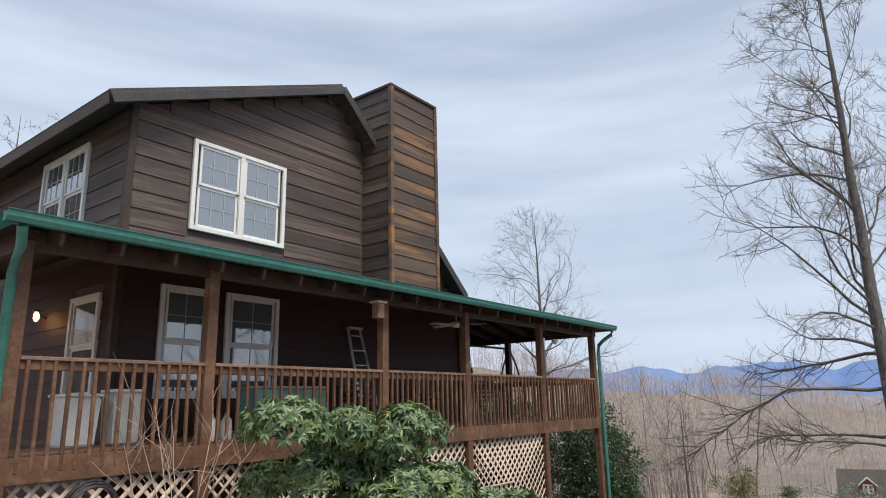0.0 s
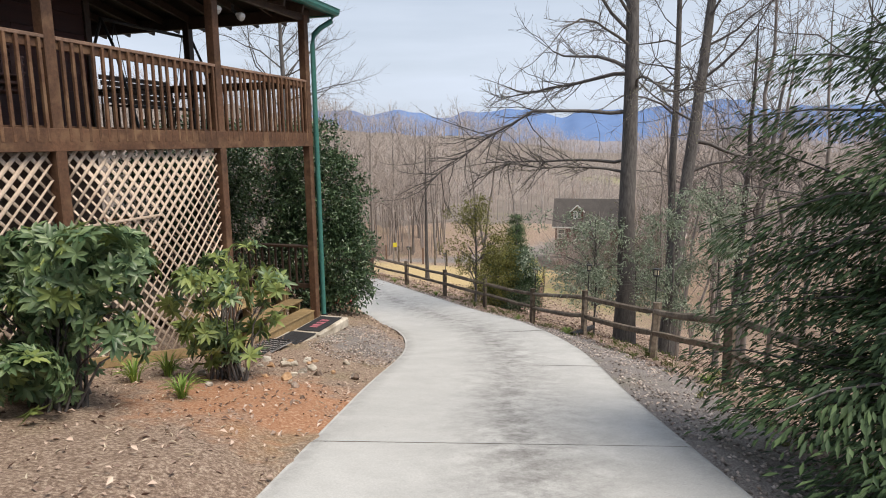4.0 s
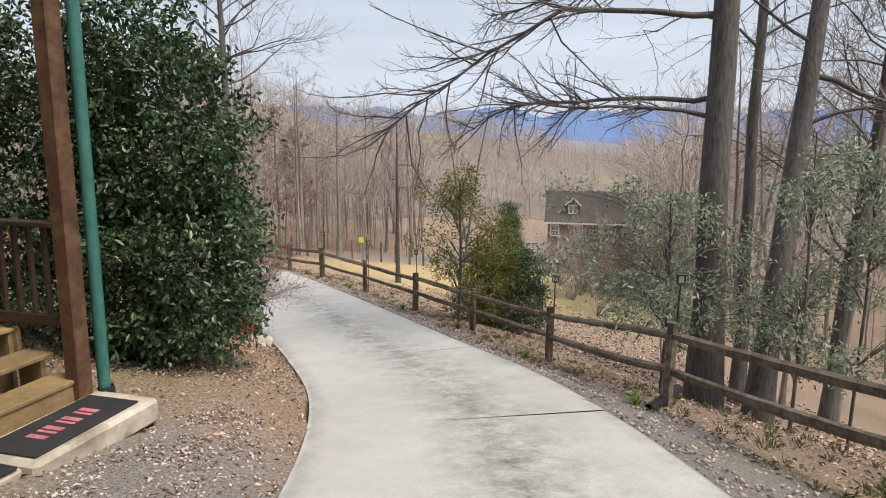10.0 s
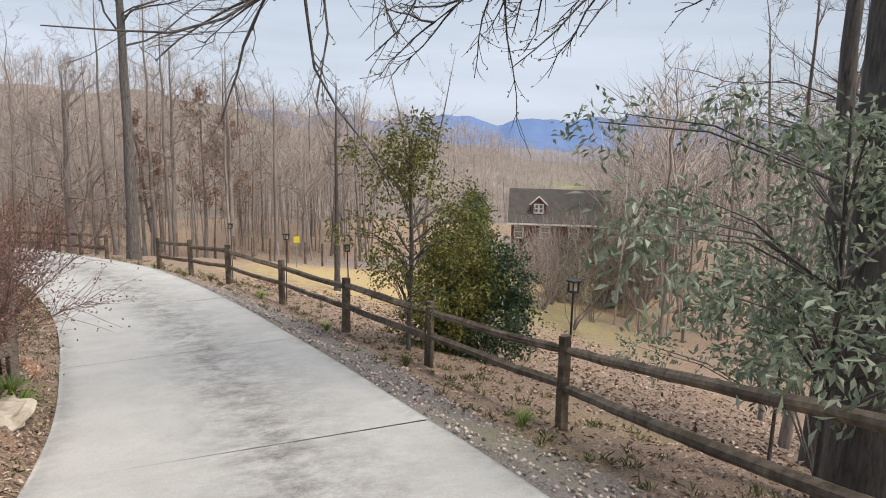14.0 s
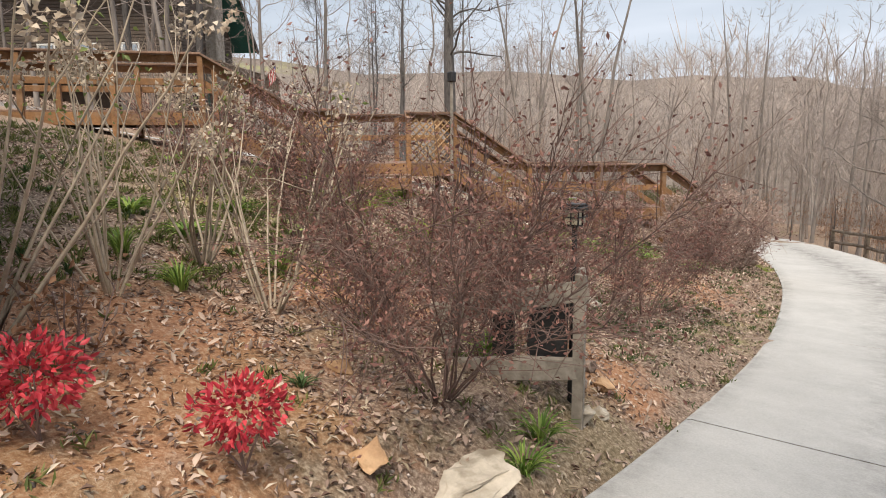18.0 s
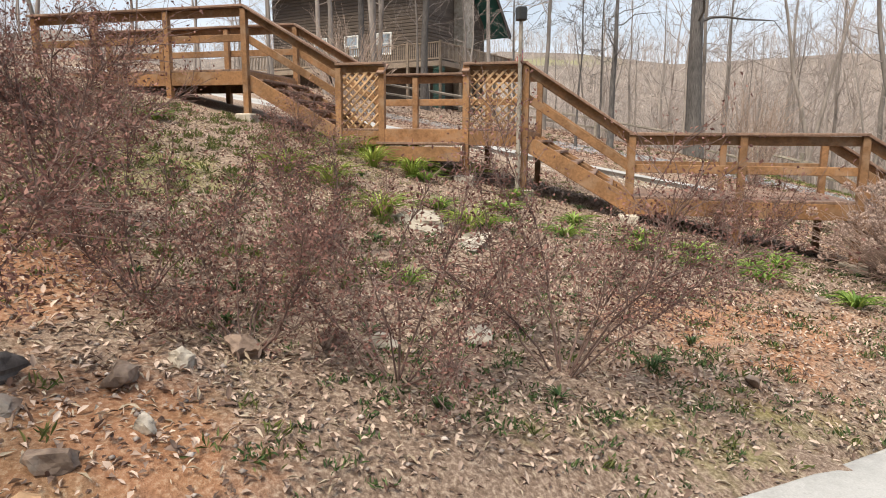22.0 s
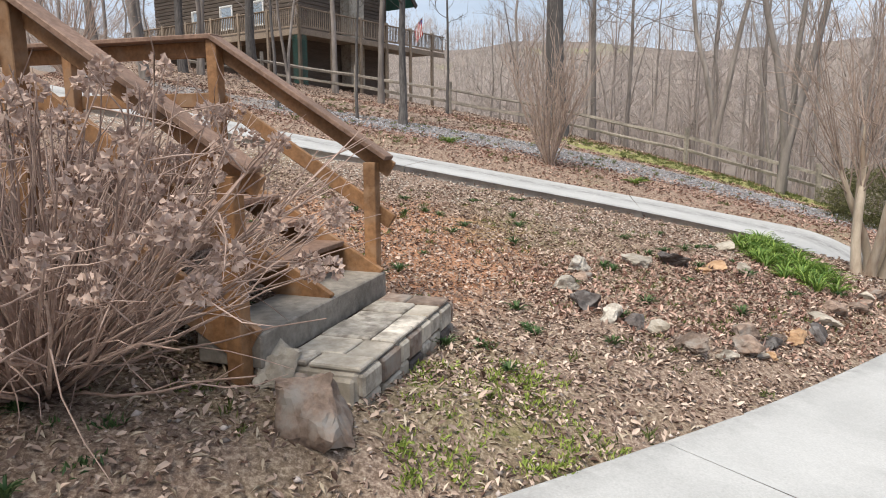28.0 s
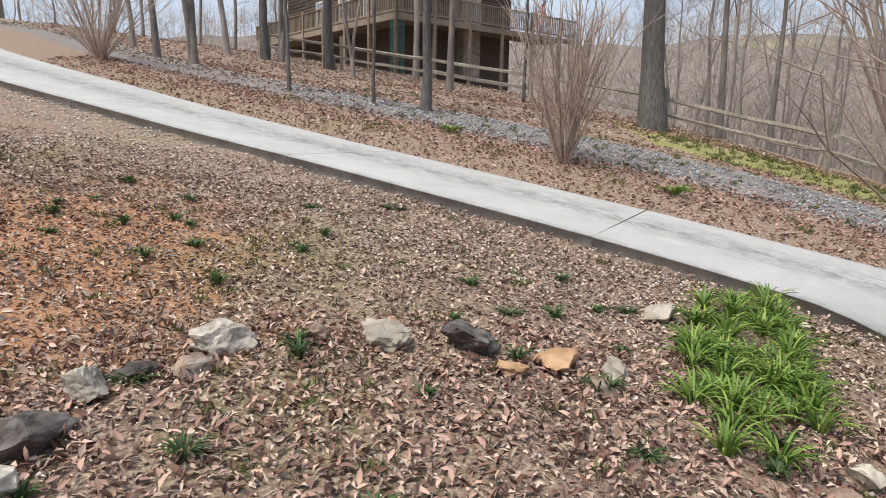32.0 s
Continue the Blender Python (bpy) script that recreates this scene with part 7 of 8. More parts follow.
def off_drives(x, y, g=4.0):
    return near_line(np.array([x]), np.array([y]), MAIN)[0][0] > g and near_line(np.array([x]), np.array([y]), SIDE)[0][0] > g


def open_view(x, y):
    """The gap in the trees towards the mountains."""
    a = math.degrees(math.atan2(x - 4, y - 8))
    return 6 < a < 40


scatter(34, 16, 42, 2, 40, 2.2, lambda x, y: not open_view(x, y))
scatter(34, -42, 6, 56, 84, 2.4, lambda x, y: off_drives(x, y))
scatter(44, -62, -8, 50, 80, 2.6, lambda x, y: off_drives(x, y, 5) and x + y > 12)
scatter(6, -20, -4, 51, 60, 2.2, lambda x, y: off_drives(x, y, 4.5))
scatter(26, -56, -36, 14, 48, 2.6, lambda x, y: True)
scatter(14, -46, -26, 14, 32, 2.6, lambda x, y: off_drives(x, y, 6) and math.hypot(x + 32, y - 38) > 9)
scatter(12, 12, 28, 58, 76, 3.0, lambda x, y: off_drives(x, y, 4))
scatter(26, -12, 12, 53, 72, 2.0, lambda x, y: off_drives(x, y, 4))
scatter(9, -24.5, -17, 27, 41, 1.6, lambda x, y: off_drives(x, y, 5))


def wood_brush(r, limbs, wigs):
    """A far tree of height one as triangles: a bent trunk, rising limbs and the twigs on them."""
    bend = r.normal(0, 0.02, 4)
    spine = np.array([[0, 0, -0.03], [bend[0], bend[1], 0.4], [bend[0] + bend[2], bend[1] + bend[3], 0.8]])
    V, F, o = [], [], 0
    v, f = tube_np(spine, [0.0065, 0.0045, 0.001], 3)
    V.append(v), F.append(np.concatenate([f[:, :3], f[:, [0, 2, 3]]]))
    o += len(v)
    for j in range(limbs):
        q, az, el = r.uniform(0.22, 0.78), r.uniform(0, 6.28), r.uniform(0.55, 1.3)
        a = np.array([np.interp(q, spine[:, 2], spine[:, c]) for c in range(3)])
        d = np.array([np.cos(az) * np.cos(el), np.sin(az) * np.cos(el), np.sin(el)])
        L = (1.06 - q) * r.uniform(0.4, 0.85)
        spikes = [(a, a + d * L, 0.0032)]
        for _ in range(wigs):
            u = r.uniform(0.25, 0.95)
            d2 = d + r.normal(0, 0.5, 3) + np.array([0, 0, 0.15])
            spikes.append((a + d * L * u, a + d * L * u + d2 / np.linalg.norm(d2) * L * r.uniform(0.25, 0.5), 0.002))
        for p, q2, w in spikes:
            v, _ = tube_np(np.array([p, q2]), [w, w], 3)
            V.append(np.r_[v[:3], q2[None]]), F.append(np.array([[0, 1, 3], [1, 2, 3], [2, 0, 3]]) + o)
            o += 4
    return np.concatenate(V), np.concatenate(F)


def far_woods(name, label, count, where, mat, seed, tall, limbs=9, wigs=5):
    """Distant trees, joined: bent trunks with fans of rising limbs."""
    r = np.random.default_rng(seed)
    P, Q, o = [], [], 0
    xy = where(r, count)
    kind = r.integers(0, 4, len(xy))
    for k in range(4):
        V, F = wood_brush(r, limbs, wigs)
        at = xy[kind == k]
        z = ground_z(at[:, 0], at[:, 1], False)
        s, a, w = r.uniform(0.5, 1.3, len(at)) * tall, r.uniform(0, 6.28, len(at)), r.uniform(0.8, 1.35, len(at))
        ca, sa = (np.cos(a) * w)[:, None], (np.sin(a) * w)[:, None]
        out = np.stack([ca * V[:, 0] - sa * V[:, 1], sa * V[:, 0] + ca * V[:, 1], np.tile(V[:, 2], (len(a), 1))], -1) * s[:, None, None]
        out += np.c_[at, z][:, None]
        P.append(out.reshape(-1, 3))
        Q.append((np.arange(len(at))[:, None, None] * len(V) + F[None]).reshape(-1, 3) + o)
        o += len(P[-1])
    tagged(new(name, mesh_of(name, np.concatenate(P), np.concatenate(Q), M[mat])), label, "woods", kind="stuff")


def ring_of(r0, r1, a0, a1):
    def f(r, k):
        d, a = np.sqrt(r.uniform(r0**2, r1**2, k)), np.radians(r.uniform(a0, a1, k))
        return np.c_[4 + d * np.sin(a), 15 + d * np.cos(a)]
    return f


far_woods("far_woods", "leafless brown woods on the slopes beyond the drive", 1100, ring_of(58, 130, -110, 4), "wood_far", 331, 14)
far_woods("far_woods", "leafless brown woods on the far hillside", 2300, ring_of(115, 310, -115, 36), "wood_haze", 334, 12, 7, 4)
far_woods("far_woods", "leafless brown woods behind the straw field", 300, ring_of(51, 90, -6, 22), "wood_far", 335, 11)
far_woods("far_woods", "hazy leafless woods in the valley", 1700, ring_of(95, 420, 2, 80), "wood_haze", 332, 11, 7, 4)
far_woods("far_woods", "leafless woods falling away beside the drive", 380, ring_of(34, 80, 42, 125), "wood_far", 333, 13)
r = np.random.default_rng(340)
for k in range(9):
    x, y = r.uniform(-14, 3), r.uniform(58, 70)
    leafy_mass("beech_sapling", x, y, "young beech holding russet dead leaves", [(0, 0, 1.8, 0.9, 0.9), (0.4, 0.3, 2.8, 0.7, 0.7)], 700, 350 + k, "beech", 0.09, 0.5, (3.0, 0.04), "tree", "russet beeches")

# ---------------------------------------------------------------- rocks
def rock(x, y, size, mat, seed, label, flat=0.7, group="stones", name="rock", sink=0.25):
    """A worn stone: a ball broken along random planes."""
    r = np.random.default_rng(seed)
    bm = bmesh.new()
    bmesh.ops.create_icosphere(bm, subdivisions=4 if size > 0.3 else 3, radius=1.0)
    planes = [(Vector(d), r.uniform(0.4, 0.9)) for d in rnd_dirs(r, 18)]
    for v in bm.verts:
        for d, h in planes:
            e = v.co.dot(d) - h
            if e > 0:
                v.co -= d * e * 0.97
        v.co *= 1 + 0.3 * noise.noise(v.co * 1.9 + Vector((seed, 0, 0))) + 0.12 * noise.noise(v.co * 6.0 + Vector((0, seed, 0))) + r.normal(0, 0.012)
    me = bpy.data.meshes.new("rock")
    sx_, sy_ = r.uniform(0.8, 1.25), r.uniform(0.7, 1.0)
    bmesh.ops.transform(bm, matrix=Matrix.Diagonal((size / 1.5 * sx_, size / 1.5 * sy_, size / 1.5 * flat, 1)), verts=bm.verts[:])
    bm.to_mesh(me)
    bm.free()
    me.materials.append(M[mat])
    ob = new(name, me)
    ob.matrix_world = pose(x, y, gz(x, y) + size / 1.5 * flat * (0.7 - sink * 2 * 0.7), r.uniform(-12, 12), r.uniform(-12, 12), r.uniform(0, 360))
    return tagged(ob, label, "rock", group)


LOOK = dict(rock="rough brown fieldstone half sunk in leaf litter", rock_white="pale quartz stone in the garden edging", rock_dark="dark grey stone in the garden edging",
            rock_orange="broken orange-brown stone on the ground", stone_pale="pale weathered block of stone")
EDGE = {"rock_white": [(0.73, 37.76, 0.36), (0.12, 38.27, 0.42), (1.55, 37.78, 0.34), (2.4, 38.25, 0.13), (-1.13, 42.64, 0.18), (2.36, 38.35, 0.16), (3.96, 26.8, 0.26), (2.32, 38.75, 0.15), (4.4, 24.86, 0.2), (5.0, 24.67, 0.16)],
        "rock_dark": [(-0.15, 39.82, 0.42), (1.17, 37.76, 0.46), (1.75, 37.92, 0.26), (1.87, 39.88, 0.28), (0.47, 37.96, 0.27), (2.14, 39.05, 0.24), (2.18, 38.92, 0.18), (0.42, 43.4, 0.4), (0.25, 43.7, 0.3), (4.58, 23.97, 0.3)],
        "rock": [(2.28, 38.05, 0.38), (-0.14, 38.82, 0.26), (0.42, 38.2, 0.26), (2.1, 38.78, 0.34), (2.24, 38.62, 0.28), (2.05, 39.2, 0.2), (1.4, 40.68, 0.36), (1.25, 41.15, 0.26), (1.1, 41.5, 0.22), (0.8, 42.05, 0.24), (0.32, 40.55, 0.2),
                 (-0.2, 44.4, 0.24), (0.1, 44.0, 0.28), (5.37, 24.0, 0.2), (4.58, 24.56, 0.24), (4.86, 24.13, 0.2), (5.25, 24.35, 0.22), (0.92, 30.76, 0.3), (-0.05, 31.1, 0.26), (4.67, 28.7, 0.18), (4.0, 27.6, 0.16), (3.4, 31.0, 0.15), (4.27, 25.16, 0.32), (4.11, 25.7, 0.26)],
        "rock_orange": [(0.12, 40.02, 0.2), (1.99, 39.5, 0.28), (2.05, 39.35, 0.18), (1.9, 39.62, 0.18), (-0.02, 40.34, 0.3), (5.44, 24.28, 0.19), (5.5, 21.8, 0.24), (4.7, 22.3, 0.2), (2.32, 38.85, 0.14)],
        "stone_pale": [(-0.21, 39.23, 0.38), (1.9, 38.0, 0.28), (0.09, 40.7, 0.24), (1.63, 40.25, 0.3), (-0.98, 41.36, 0.32), (0.95, 41.75, 0.24), (5.6, 23.94, 0.18), (4.05, 26.05, 0.24), (5.6, 23.66, 0.26), (4.37, 24.83, 0.18)]}
j = 0
for mat, rows in EDGE.items():
    for x, y, s in rows:
        rock(x, y, s * 0.85, mat, 500 + j, LOOK[mat], 0.6)
        j += 1
rock(3.3, 34.85, 0.56, "rock", 560, "large rounded brown boulder beside the steps", 0.85, "boulders", "boulder")
rock(2.8, 34.75, 0.34, "stone_pale", 561, "grey boulder beside the steps", 0.8, "boulders", "boulder")
rock(5.7, 22.2, 0.6, "stone_pale", 562, "flat pale slab of stone among leaves", 0.14, "slabs", "slab_stone")
rock(1.64, 27.78, 0.7, "rock_white", 563, "flat grey flagstone on the slope", 0.14, "slabs", "flagstone")
rock(1.2, 27.4, 0.7, "stone_pale", 564, "flat pale edging stone on the slope", 0.25, "slabs", "flagstone")
rock(-2.5, 28.0, 0.6, "stone_pale", 565, "flat pale edging stone on the slope", 0.25, "slabs", "flagstone")
r = np.random.default_rng(570)
for k in range(34):
    x, y = 2.7 + r.normal(0, 0.55), 12.7 + r.normal(0, 0.75)
    if near_line(np.array([x]), np.array([y]), MAIN)[0][0] > 1.7:
        rock(x, y, r.uniform(0.06, 0.15), ("rock_white", "stone_pale", "rock", "rock_orange")[k % 4], 600 + k, "small pale rubble stone beside the drive", 0.7, "rubble stones", "rubble_stone")


# ---------------------------------------------------------------- tufts of lily leaves and grass
def tuft(name, x, y, blades, tall, spread, mat, seed, label, category="plant", group="", width=0.018, z=None):
    """Arching blades out of one crown, each a tapered strip folded along its middle."""
    r = np.random.default_rng(seed)
    k = 6
    t = np.linspace(0, 1, k)
    V, F = [], []
    for q in range(blades):
        a = r.uniform(0, 6.283)
        h, s = tall * r.uniform(0.6, 1.1), spread * r.uniform(0.4, 1.1)
        o = np.array([np.cos(a), np.sin(a)]) * r.uniform(0, 0.22) * spread
        out = t**1.4 * s
        up = h * (t * 1.5 - 0.55 * t**2.4 * (1 + s / h * 0.4))
        c = np.c_[o[0] + np.cos(a) * out, o[1] + np.sin(a) * out, up]
        wv = width * np.array([0.55, 1, 1, 0.85, 0.55, 0.05])[:, None] * np.array([[-np.sin(a), np.cos(a), 0]])
        lift = np.array([[0, 0, width * 0.25]])
        b0 = len(V) * 18
        V.append(np.stack([c - wv / 2 + lift, c, c + wv / 2 + lift], 1).reshape(-1, 3))
        for e in range(k - 1):
            F += [(b0 + e * 3, b0 + e * 3 + 1, b0 + e * 3 + 4, b0 + e * 3 + 3), (b0 + e * 3 + 1, b0 + e * 3 + 2, b0 + e * 3 + 5, b0 + e * 3 + 4)]
    ob = new(name, soft_shade(mesh_of(name, np.concatenate(V), np.array(F), M[mat])))
    ob.matrix_world = Matrix.Translation((x, y, (gz(x, y) if z is None else z) - 0.01))
    return tagged(ob, label, category, group)


LILY = "clump of fresh green daylily leaves on the slope"
for k, (x, y) in enumerate(((-0.97, 28.24), (-1.6, 28.5), (-2.39, 28.73), (1.12, 28.25), (0.5, 27.88), (0.3, 28.89), (-0.57, 29.46), (1.26, 29.26), (0.66, 29.76), (1.73, 29.93), (1.25, 30.41), (2.22, 30.4), (1.75, 30.86),
                            (2.41, 31.11), (2.75, 30.95), (2.01, 31.92), (2.3, 31.7), (3.52, 31.39), (-6.3, 43.6), (-9.4, 40.2), (1.21, 22.56), (1.9, 22.77), (0.72, 24.02), (-2.18, 24.62), (-2.77, 26.84))):
    tuft("daylily_clump", x, y, 64, 0.2, 0.34, "grass", 700 + k, LILY, "plant", "daylily clumps", 0.022)
for k, (x, y) in enumerate(((-0.26, 26.1), (-1.66, 29.3), (1.36, 27.9), (1.12, 26.95), (-2.0, 27.2), (-2.8, 28.7), (-1.15, 28.1), (-1.5, 27.6), (0.1, 26.6), (-2.4, 27.7))):
    tuft("daylily_clump", x, y, 90, 0.36, 0.4, "fresh_blade", 720 + k, "tall yellow-green daylily clump below the walkway", "plant", "tall daylilies", 0.022)
for k, (x, y, h) in enumerate(((1.3, 12.0, 0.32), (1.5, 10.6, 0.26), (1.0, 11.5, 0.3), (4.9, 23.5, 0.3), (5.63, 23.1, 0.22), (5.75, 22.75, 0.2), (3.0, 26.6, 0.2), (3.3, 22.0, 0.26), (2.6, 21.9, 0.3), (2.9, 23.1, 0.28))):
    tuft("grass_tuft", x, y, 60, h, 0.22, "grass", 740 + k, "tuft of bright green grass on bare soil", "grass", "green tufts", 0.012)
r = np.random.default_rng(760)
for k, (px_, py_, pz_) in enumerate(fpost):
    if k % 1 == 0 and py_ < 46:
        x, y = px_ - 0.25 + r.normal(0, 0.12), py_ + r.normal(0, 0.3)
        tuft("grass_tuft", x, y, 50, r.uniform(0.14, 0.26), 0.2, "grass" if k % 3 else "grass_dull", 770 + k, "green grass tuft at the foot of the fence", "grass", "fence tufts", 0.01)
r = np.random.default_rng(790)
for k in range(52):
    u, w = r.uniform(-1, 1), r.uniform(-0.42, 0.42)
    x, y = -0.3 + u * 1.25 - w * 0.35, 41.75 - u * 0.55 + w * 1.15
    tuft("daylily_clump", x, y, 34, r.uniform(0.16, 0.25), 0.22, "grass", 800 + k, "daylily clump in the dense green bed by the crape myrtle", "plant", "daylily bed", 0.017)
r = np.random.default_rng(880)
for k in range(70):
    x, y = r.uniform(-3.6, 2.6), r.uniform(34.5, 41.5)
    q = np.array([x]), np.array([y])
    if near_line(*q, MAIN)[0][0] > 2.2 and near_line(*q, SIDE)[0][0] > 1.7 and near_line(*q, SIDE)[2][0] > 0:
        tuft("weed_tuft", x, y, 34, r.uniform(0.06, 0.13), r.uniform(0.07, 0.14), "weed", 1000 + k, "low dark-green weed tuft among dead leaves", "plant", "weed tufts", 0.014)
for k in range(60):
    x, y = r.uniform(-1.5, 5.0), r.uniform(21, 34)
    if near_line(np.array([x]), np.array([y]), MAIN)[0][0] > 1.9:
        tuft("weed_tuft", x, y, 30, r.uniform(0.06, 0.12), r.uniform(0.06, 0.12), "weed", 1100 + k, "low dark-green weed tuft on the garden slope", "plant", "slope weeds", 0.012)


# ---------------------------------------------------------------- ground cover
def scatter_xy(rng, count, x0, x1, y0, y1, ok):
    x, y = rng.uniform(x0, x1, count), rng.uniform(y0, y1, count)
    d1, _, s1 = near_line(x, y, MAIN)
    d2, _, s2 = near_line(x, y, SIDE)
    keep = ok(x, y, d1, s1, d2, s2) & (d1 > 1.56) & (d2 > 1.54)
    return x[keep], y[keep]


def leaf_litter(name, label, count, box, ok, mat, seed, lo, hi, ratio=0.55, flat=0.35, simple=True):
    rng = np.random.default_rng(seed)
    x, y = scatter_xy(rng, count, *box, ok)
    k = len(x)
    z = ground_z(x, y) + rng.uniform(0.004, 0.03, k)
    ax = np.c_[rng.normal(size=(k, 2)), rng.normal(0, flat, k)]
    no = np.c_[rng.normal(0, 0.45, (k, 2)), np.ones(k)]
    size = rng.uniform(lo, hi, k)
    tagged(new(name, leaf_mesh(name, np.c_[x, y, z], ax, no, size, size * ratio, M[mat], 0.35, 0.25 if simple else rng.uniform(-0.35, 0.4, (k, 1)), simple)), label, "leaf litter", kind="stuff")


hs = np.array(HOUSE.inverted())


def off_house(x, y):
    lx, ly = hs[0, 0] * x + hs[0, 1] * y + hs[0, 3], hs[1, 0] * x + hs[1, 1] * y + hs[1, 3]
    return (lx > 0.2) | (lx < -13.4) | (ly < -0.1) | (ly > 12)


leaf_litter("leaf_litter", "brown dead leaves strewn over the garden slope", 110000, (-5, 6.4, 18, 46), lambda x, y, d1, s1, d2, s2: (s1 > 0) & off_house(x, y) & (d1 < 11) & (s2 > 0), "litter", 900, 0.024, 0.058)
leaf_litter("leaf_litter", "pale dry leaves and straw on the garden slope", 36000, (-4, 6.4, 18, 46), lambda x, y, d1, s1, d2, s2: (s1 > 0) & off_house(x, y) & (d1 < 10) & (s2 > 0), "litter_pale", 901, 0.03, 0.09, 0.25)
leaf_litter("leaf_litter", "brown dead leaves above the branch drive", 70000, (-19, 0, 30, 52), lambda x, y, d1, s1, d2, s2: (s2 < 0) & ((d2 < 4.3) | (d2 > 6.6) & (d2 < 7.6) | (d2 > 10)) & (d2 < 13) & (d1 > 3), "litter_red", 902, 0.045, 0.095)
leaf_litter("leaf_litter", "dead leaves on the slope below the cabin", 26000, (-34, -12, 22, 50), lambda x, y, d1, s1, d2, s2: (s2 < 0) & (d2 > 5), "litter", 909, 0.07, 0.13)
leaf_litter("leaf_litter", "dead leaves under the fence beside the drive", 22000, (4, 14.5, 3, 40), lambda x, y, d1, s1, d2, s2: (s1 < 0) & (d1 > 2.4) & (d1 < 8), "litter", 903, 0.04, 0.09)
leaf_litter("leaf_litter", "dense dead leaves inside the ring of stones", 30000, (-4, 3.2, 34, 46), lambda x, y, d1, s1, d2, s2: (s1 > 0) & (s2 > 0), "litter", 907, 0.03, 0.07)
leaf_litter("leaf_litter", "dead leaves on the wooded slope beyond the fence", 16000, (9, 24, 4, 40), lambda x, y, d1, s1, d2, s2: (s1 < 0) & (d1 > 6), "litter", 908, 0.09, 0.16)
leaf_litter("leaf_litter", "leaves and straw beside the lattice skirt", 9000, (-4, 7, 3, 19), lambda x, y, d1, s1, d2, s2: (s1 > 0) & off_house(x, y) & (d1 < 5), "litter", 904, 0.03, 0.075)
leaf_litter("leaf_litter", "pale straw beside the lattice skirt", 3500, (-4, 7, 3, 19), lambda x, y, d1, s1, d2, s2: (s1 > 0) & off_house(x, y) & (d1 < 4), "litter_pale", 905, 0.03, 0.09, 0.2)
leaf_litter("leaf_litter", "leaves blown along the edge of the concrete", 5200, (-3, 9, 2, 46), lambda x, y, d1, s1, d2, s2: (d1 < 1.78) & off_house(x, y), "litter", 906, 0.03, 0.07)


leaf_litter("leaf_litter", "large curled oak leaves inside the ring of stones", 11000, (-1.2, 3.0, 37.2, 43.2), lambda x, y, d1, s1, d2, s2: (s1 > 0) & (s2 > 0) & (np.hypot((x - 0.9) / 1.5, (y - 39.7) / 2.6) < 1), "litter_red", 930, 0.035, 0.085, 0.38, 0.8, False)
leaf_litter("leaf_litter", "large curled oak leaves on the garden slope", 15000, (-2, 6.4, 21, 38), lambda x, y, d1, s1, d2, s2: (s1 > 0) & (d1 < 5.5) & off_house(x, y) & (s2 > 0), "litter", 931, 0.035, 0.085, 0.38, 0.8, False)
leaf_litter("leaf_litter", "large curled leaves above the branch drive", 7000, (-15, -1, 33, 50), lambda x, y, d1, s1, d2, s2: (s2 < 0) & (d2 < 5), "litter_red", 932, 0.06, 0.11, 0.42, 0.7, False)


def pebble_bed(name, label, count, box, ok, seed, lo, hi, mat="pebble"):
    """Small broken stones, each an uneven eight-faced lump."""
    rng = np.random.default_rng(seed)
    x, y = scatter_xy(rng, count, *box, ok)
    k = len(x)
    oct_ = np.array([[1, 0, 0], [0, 1, 0], [-1, 0, 0], [0, -1, 0], [0, 0, 0.7], [0, 0, -0.7]], float)
    tri = np.array([[0, 1, 4], [1, 2, 4], [2, 3, 4], [3, 0, 4], [1, 0, 5], [2, 1, 5], [3, 2, 5], [0, 3, 5]])
    s = rng.uniform(lo, hi, k) ** 1.0
    a = rng.uniform(0, 6.28, k)
    v = oct_[None] * (s[:, None, None] / 2) * rng.uniform(0.6, 1.3, (k, 6, 1))
    v = np.stack([np.cos(a)[:, None] * v[..., 0] - np.sin(a)[:, None] * v[..., 1], np.sin(a)[:, None] * v[..., 0] + np.cos(a)[:, None] * v[..., 1], v[..., 2]], -1)
    v += np.c_[x, y, ground_z(x, y) + s * 0.12][:, None]
    tagged(new(name, mesh_of(name, v.reshape(-1, 3), (np.arange(k)[:, None, None] * 6 + tri[None]).reshape(-1, 3), M[mat])), label, "gravel", kind="stuff")


pebble_bed("gravel", "grey gravel strip along the fence side of the drive", 60000, (0, 10.8, 2, 36), lambda x, y, d1, s1, d2, s2: (s1 < 0) & (d1 < 2.75), 910, 0.018, 0.056)
pebble_bed("gravel", "grey pebble patch at the foot of the porch steps", 15000, (2.4, 6.4, 12, 18), lambda x, y, d1, s1, d2, s2: (s1 > 0) & off_house(x, y) & (np.hypot((x - 4.5) / 1.2, (y - 14.9) / 2.2) < 1), 911, 0.014, 0.04)
pebble_bed("gravel", "grey gravel above the branch drive", 40000, (-18, 0, 36, 52), lambda x, y, d1, s1, d2, s2: (d2 > 3.9) & (d2 < 6.6) & (y > 39 + 0.2 * x) & (s2 < 0), 912, 0.03, 0.075, "gravel_blue")
pebble_bed("gravel", "small stones in the clay of the garden slope", 9000, (-3, 6.4, 18, 46), lambda x, y, d1, s1, d2, s2: (s1 > 0) & off_house(x, y) & (s2 > 0), 913, 0.014, 0.05)


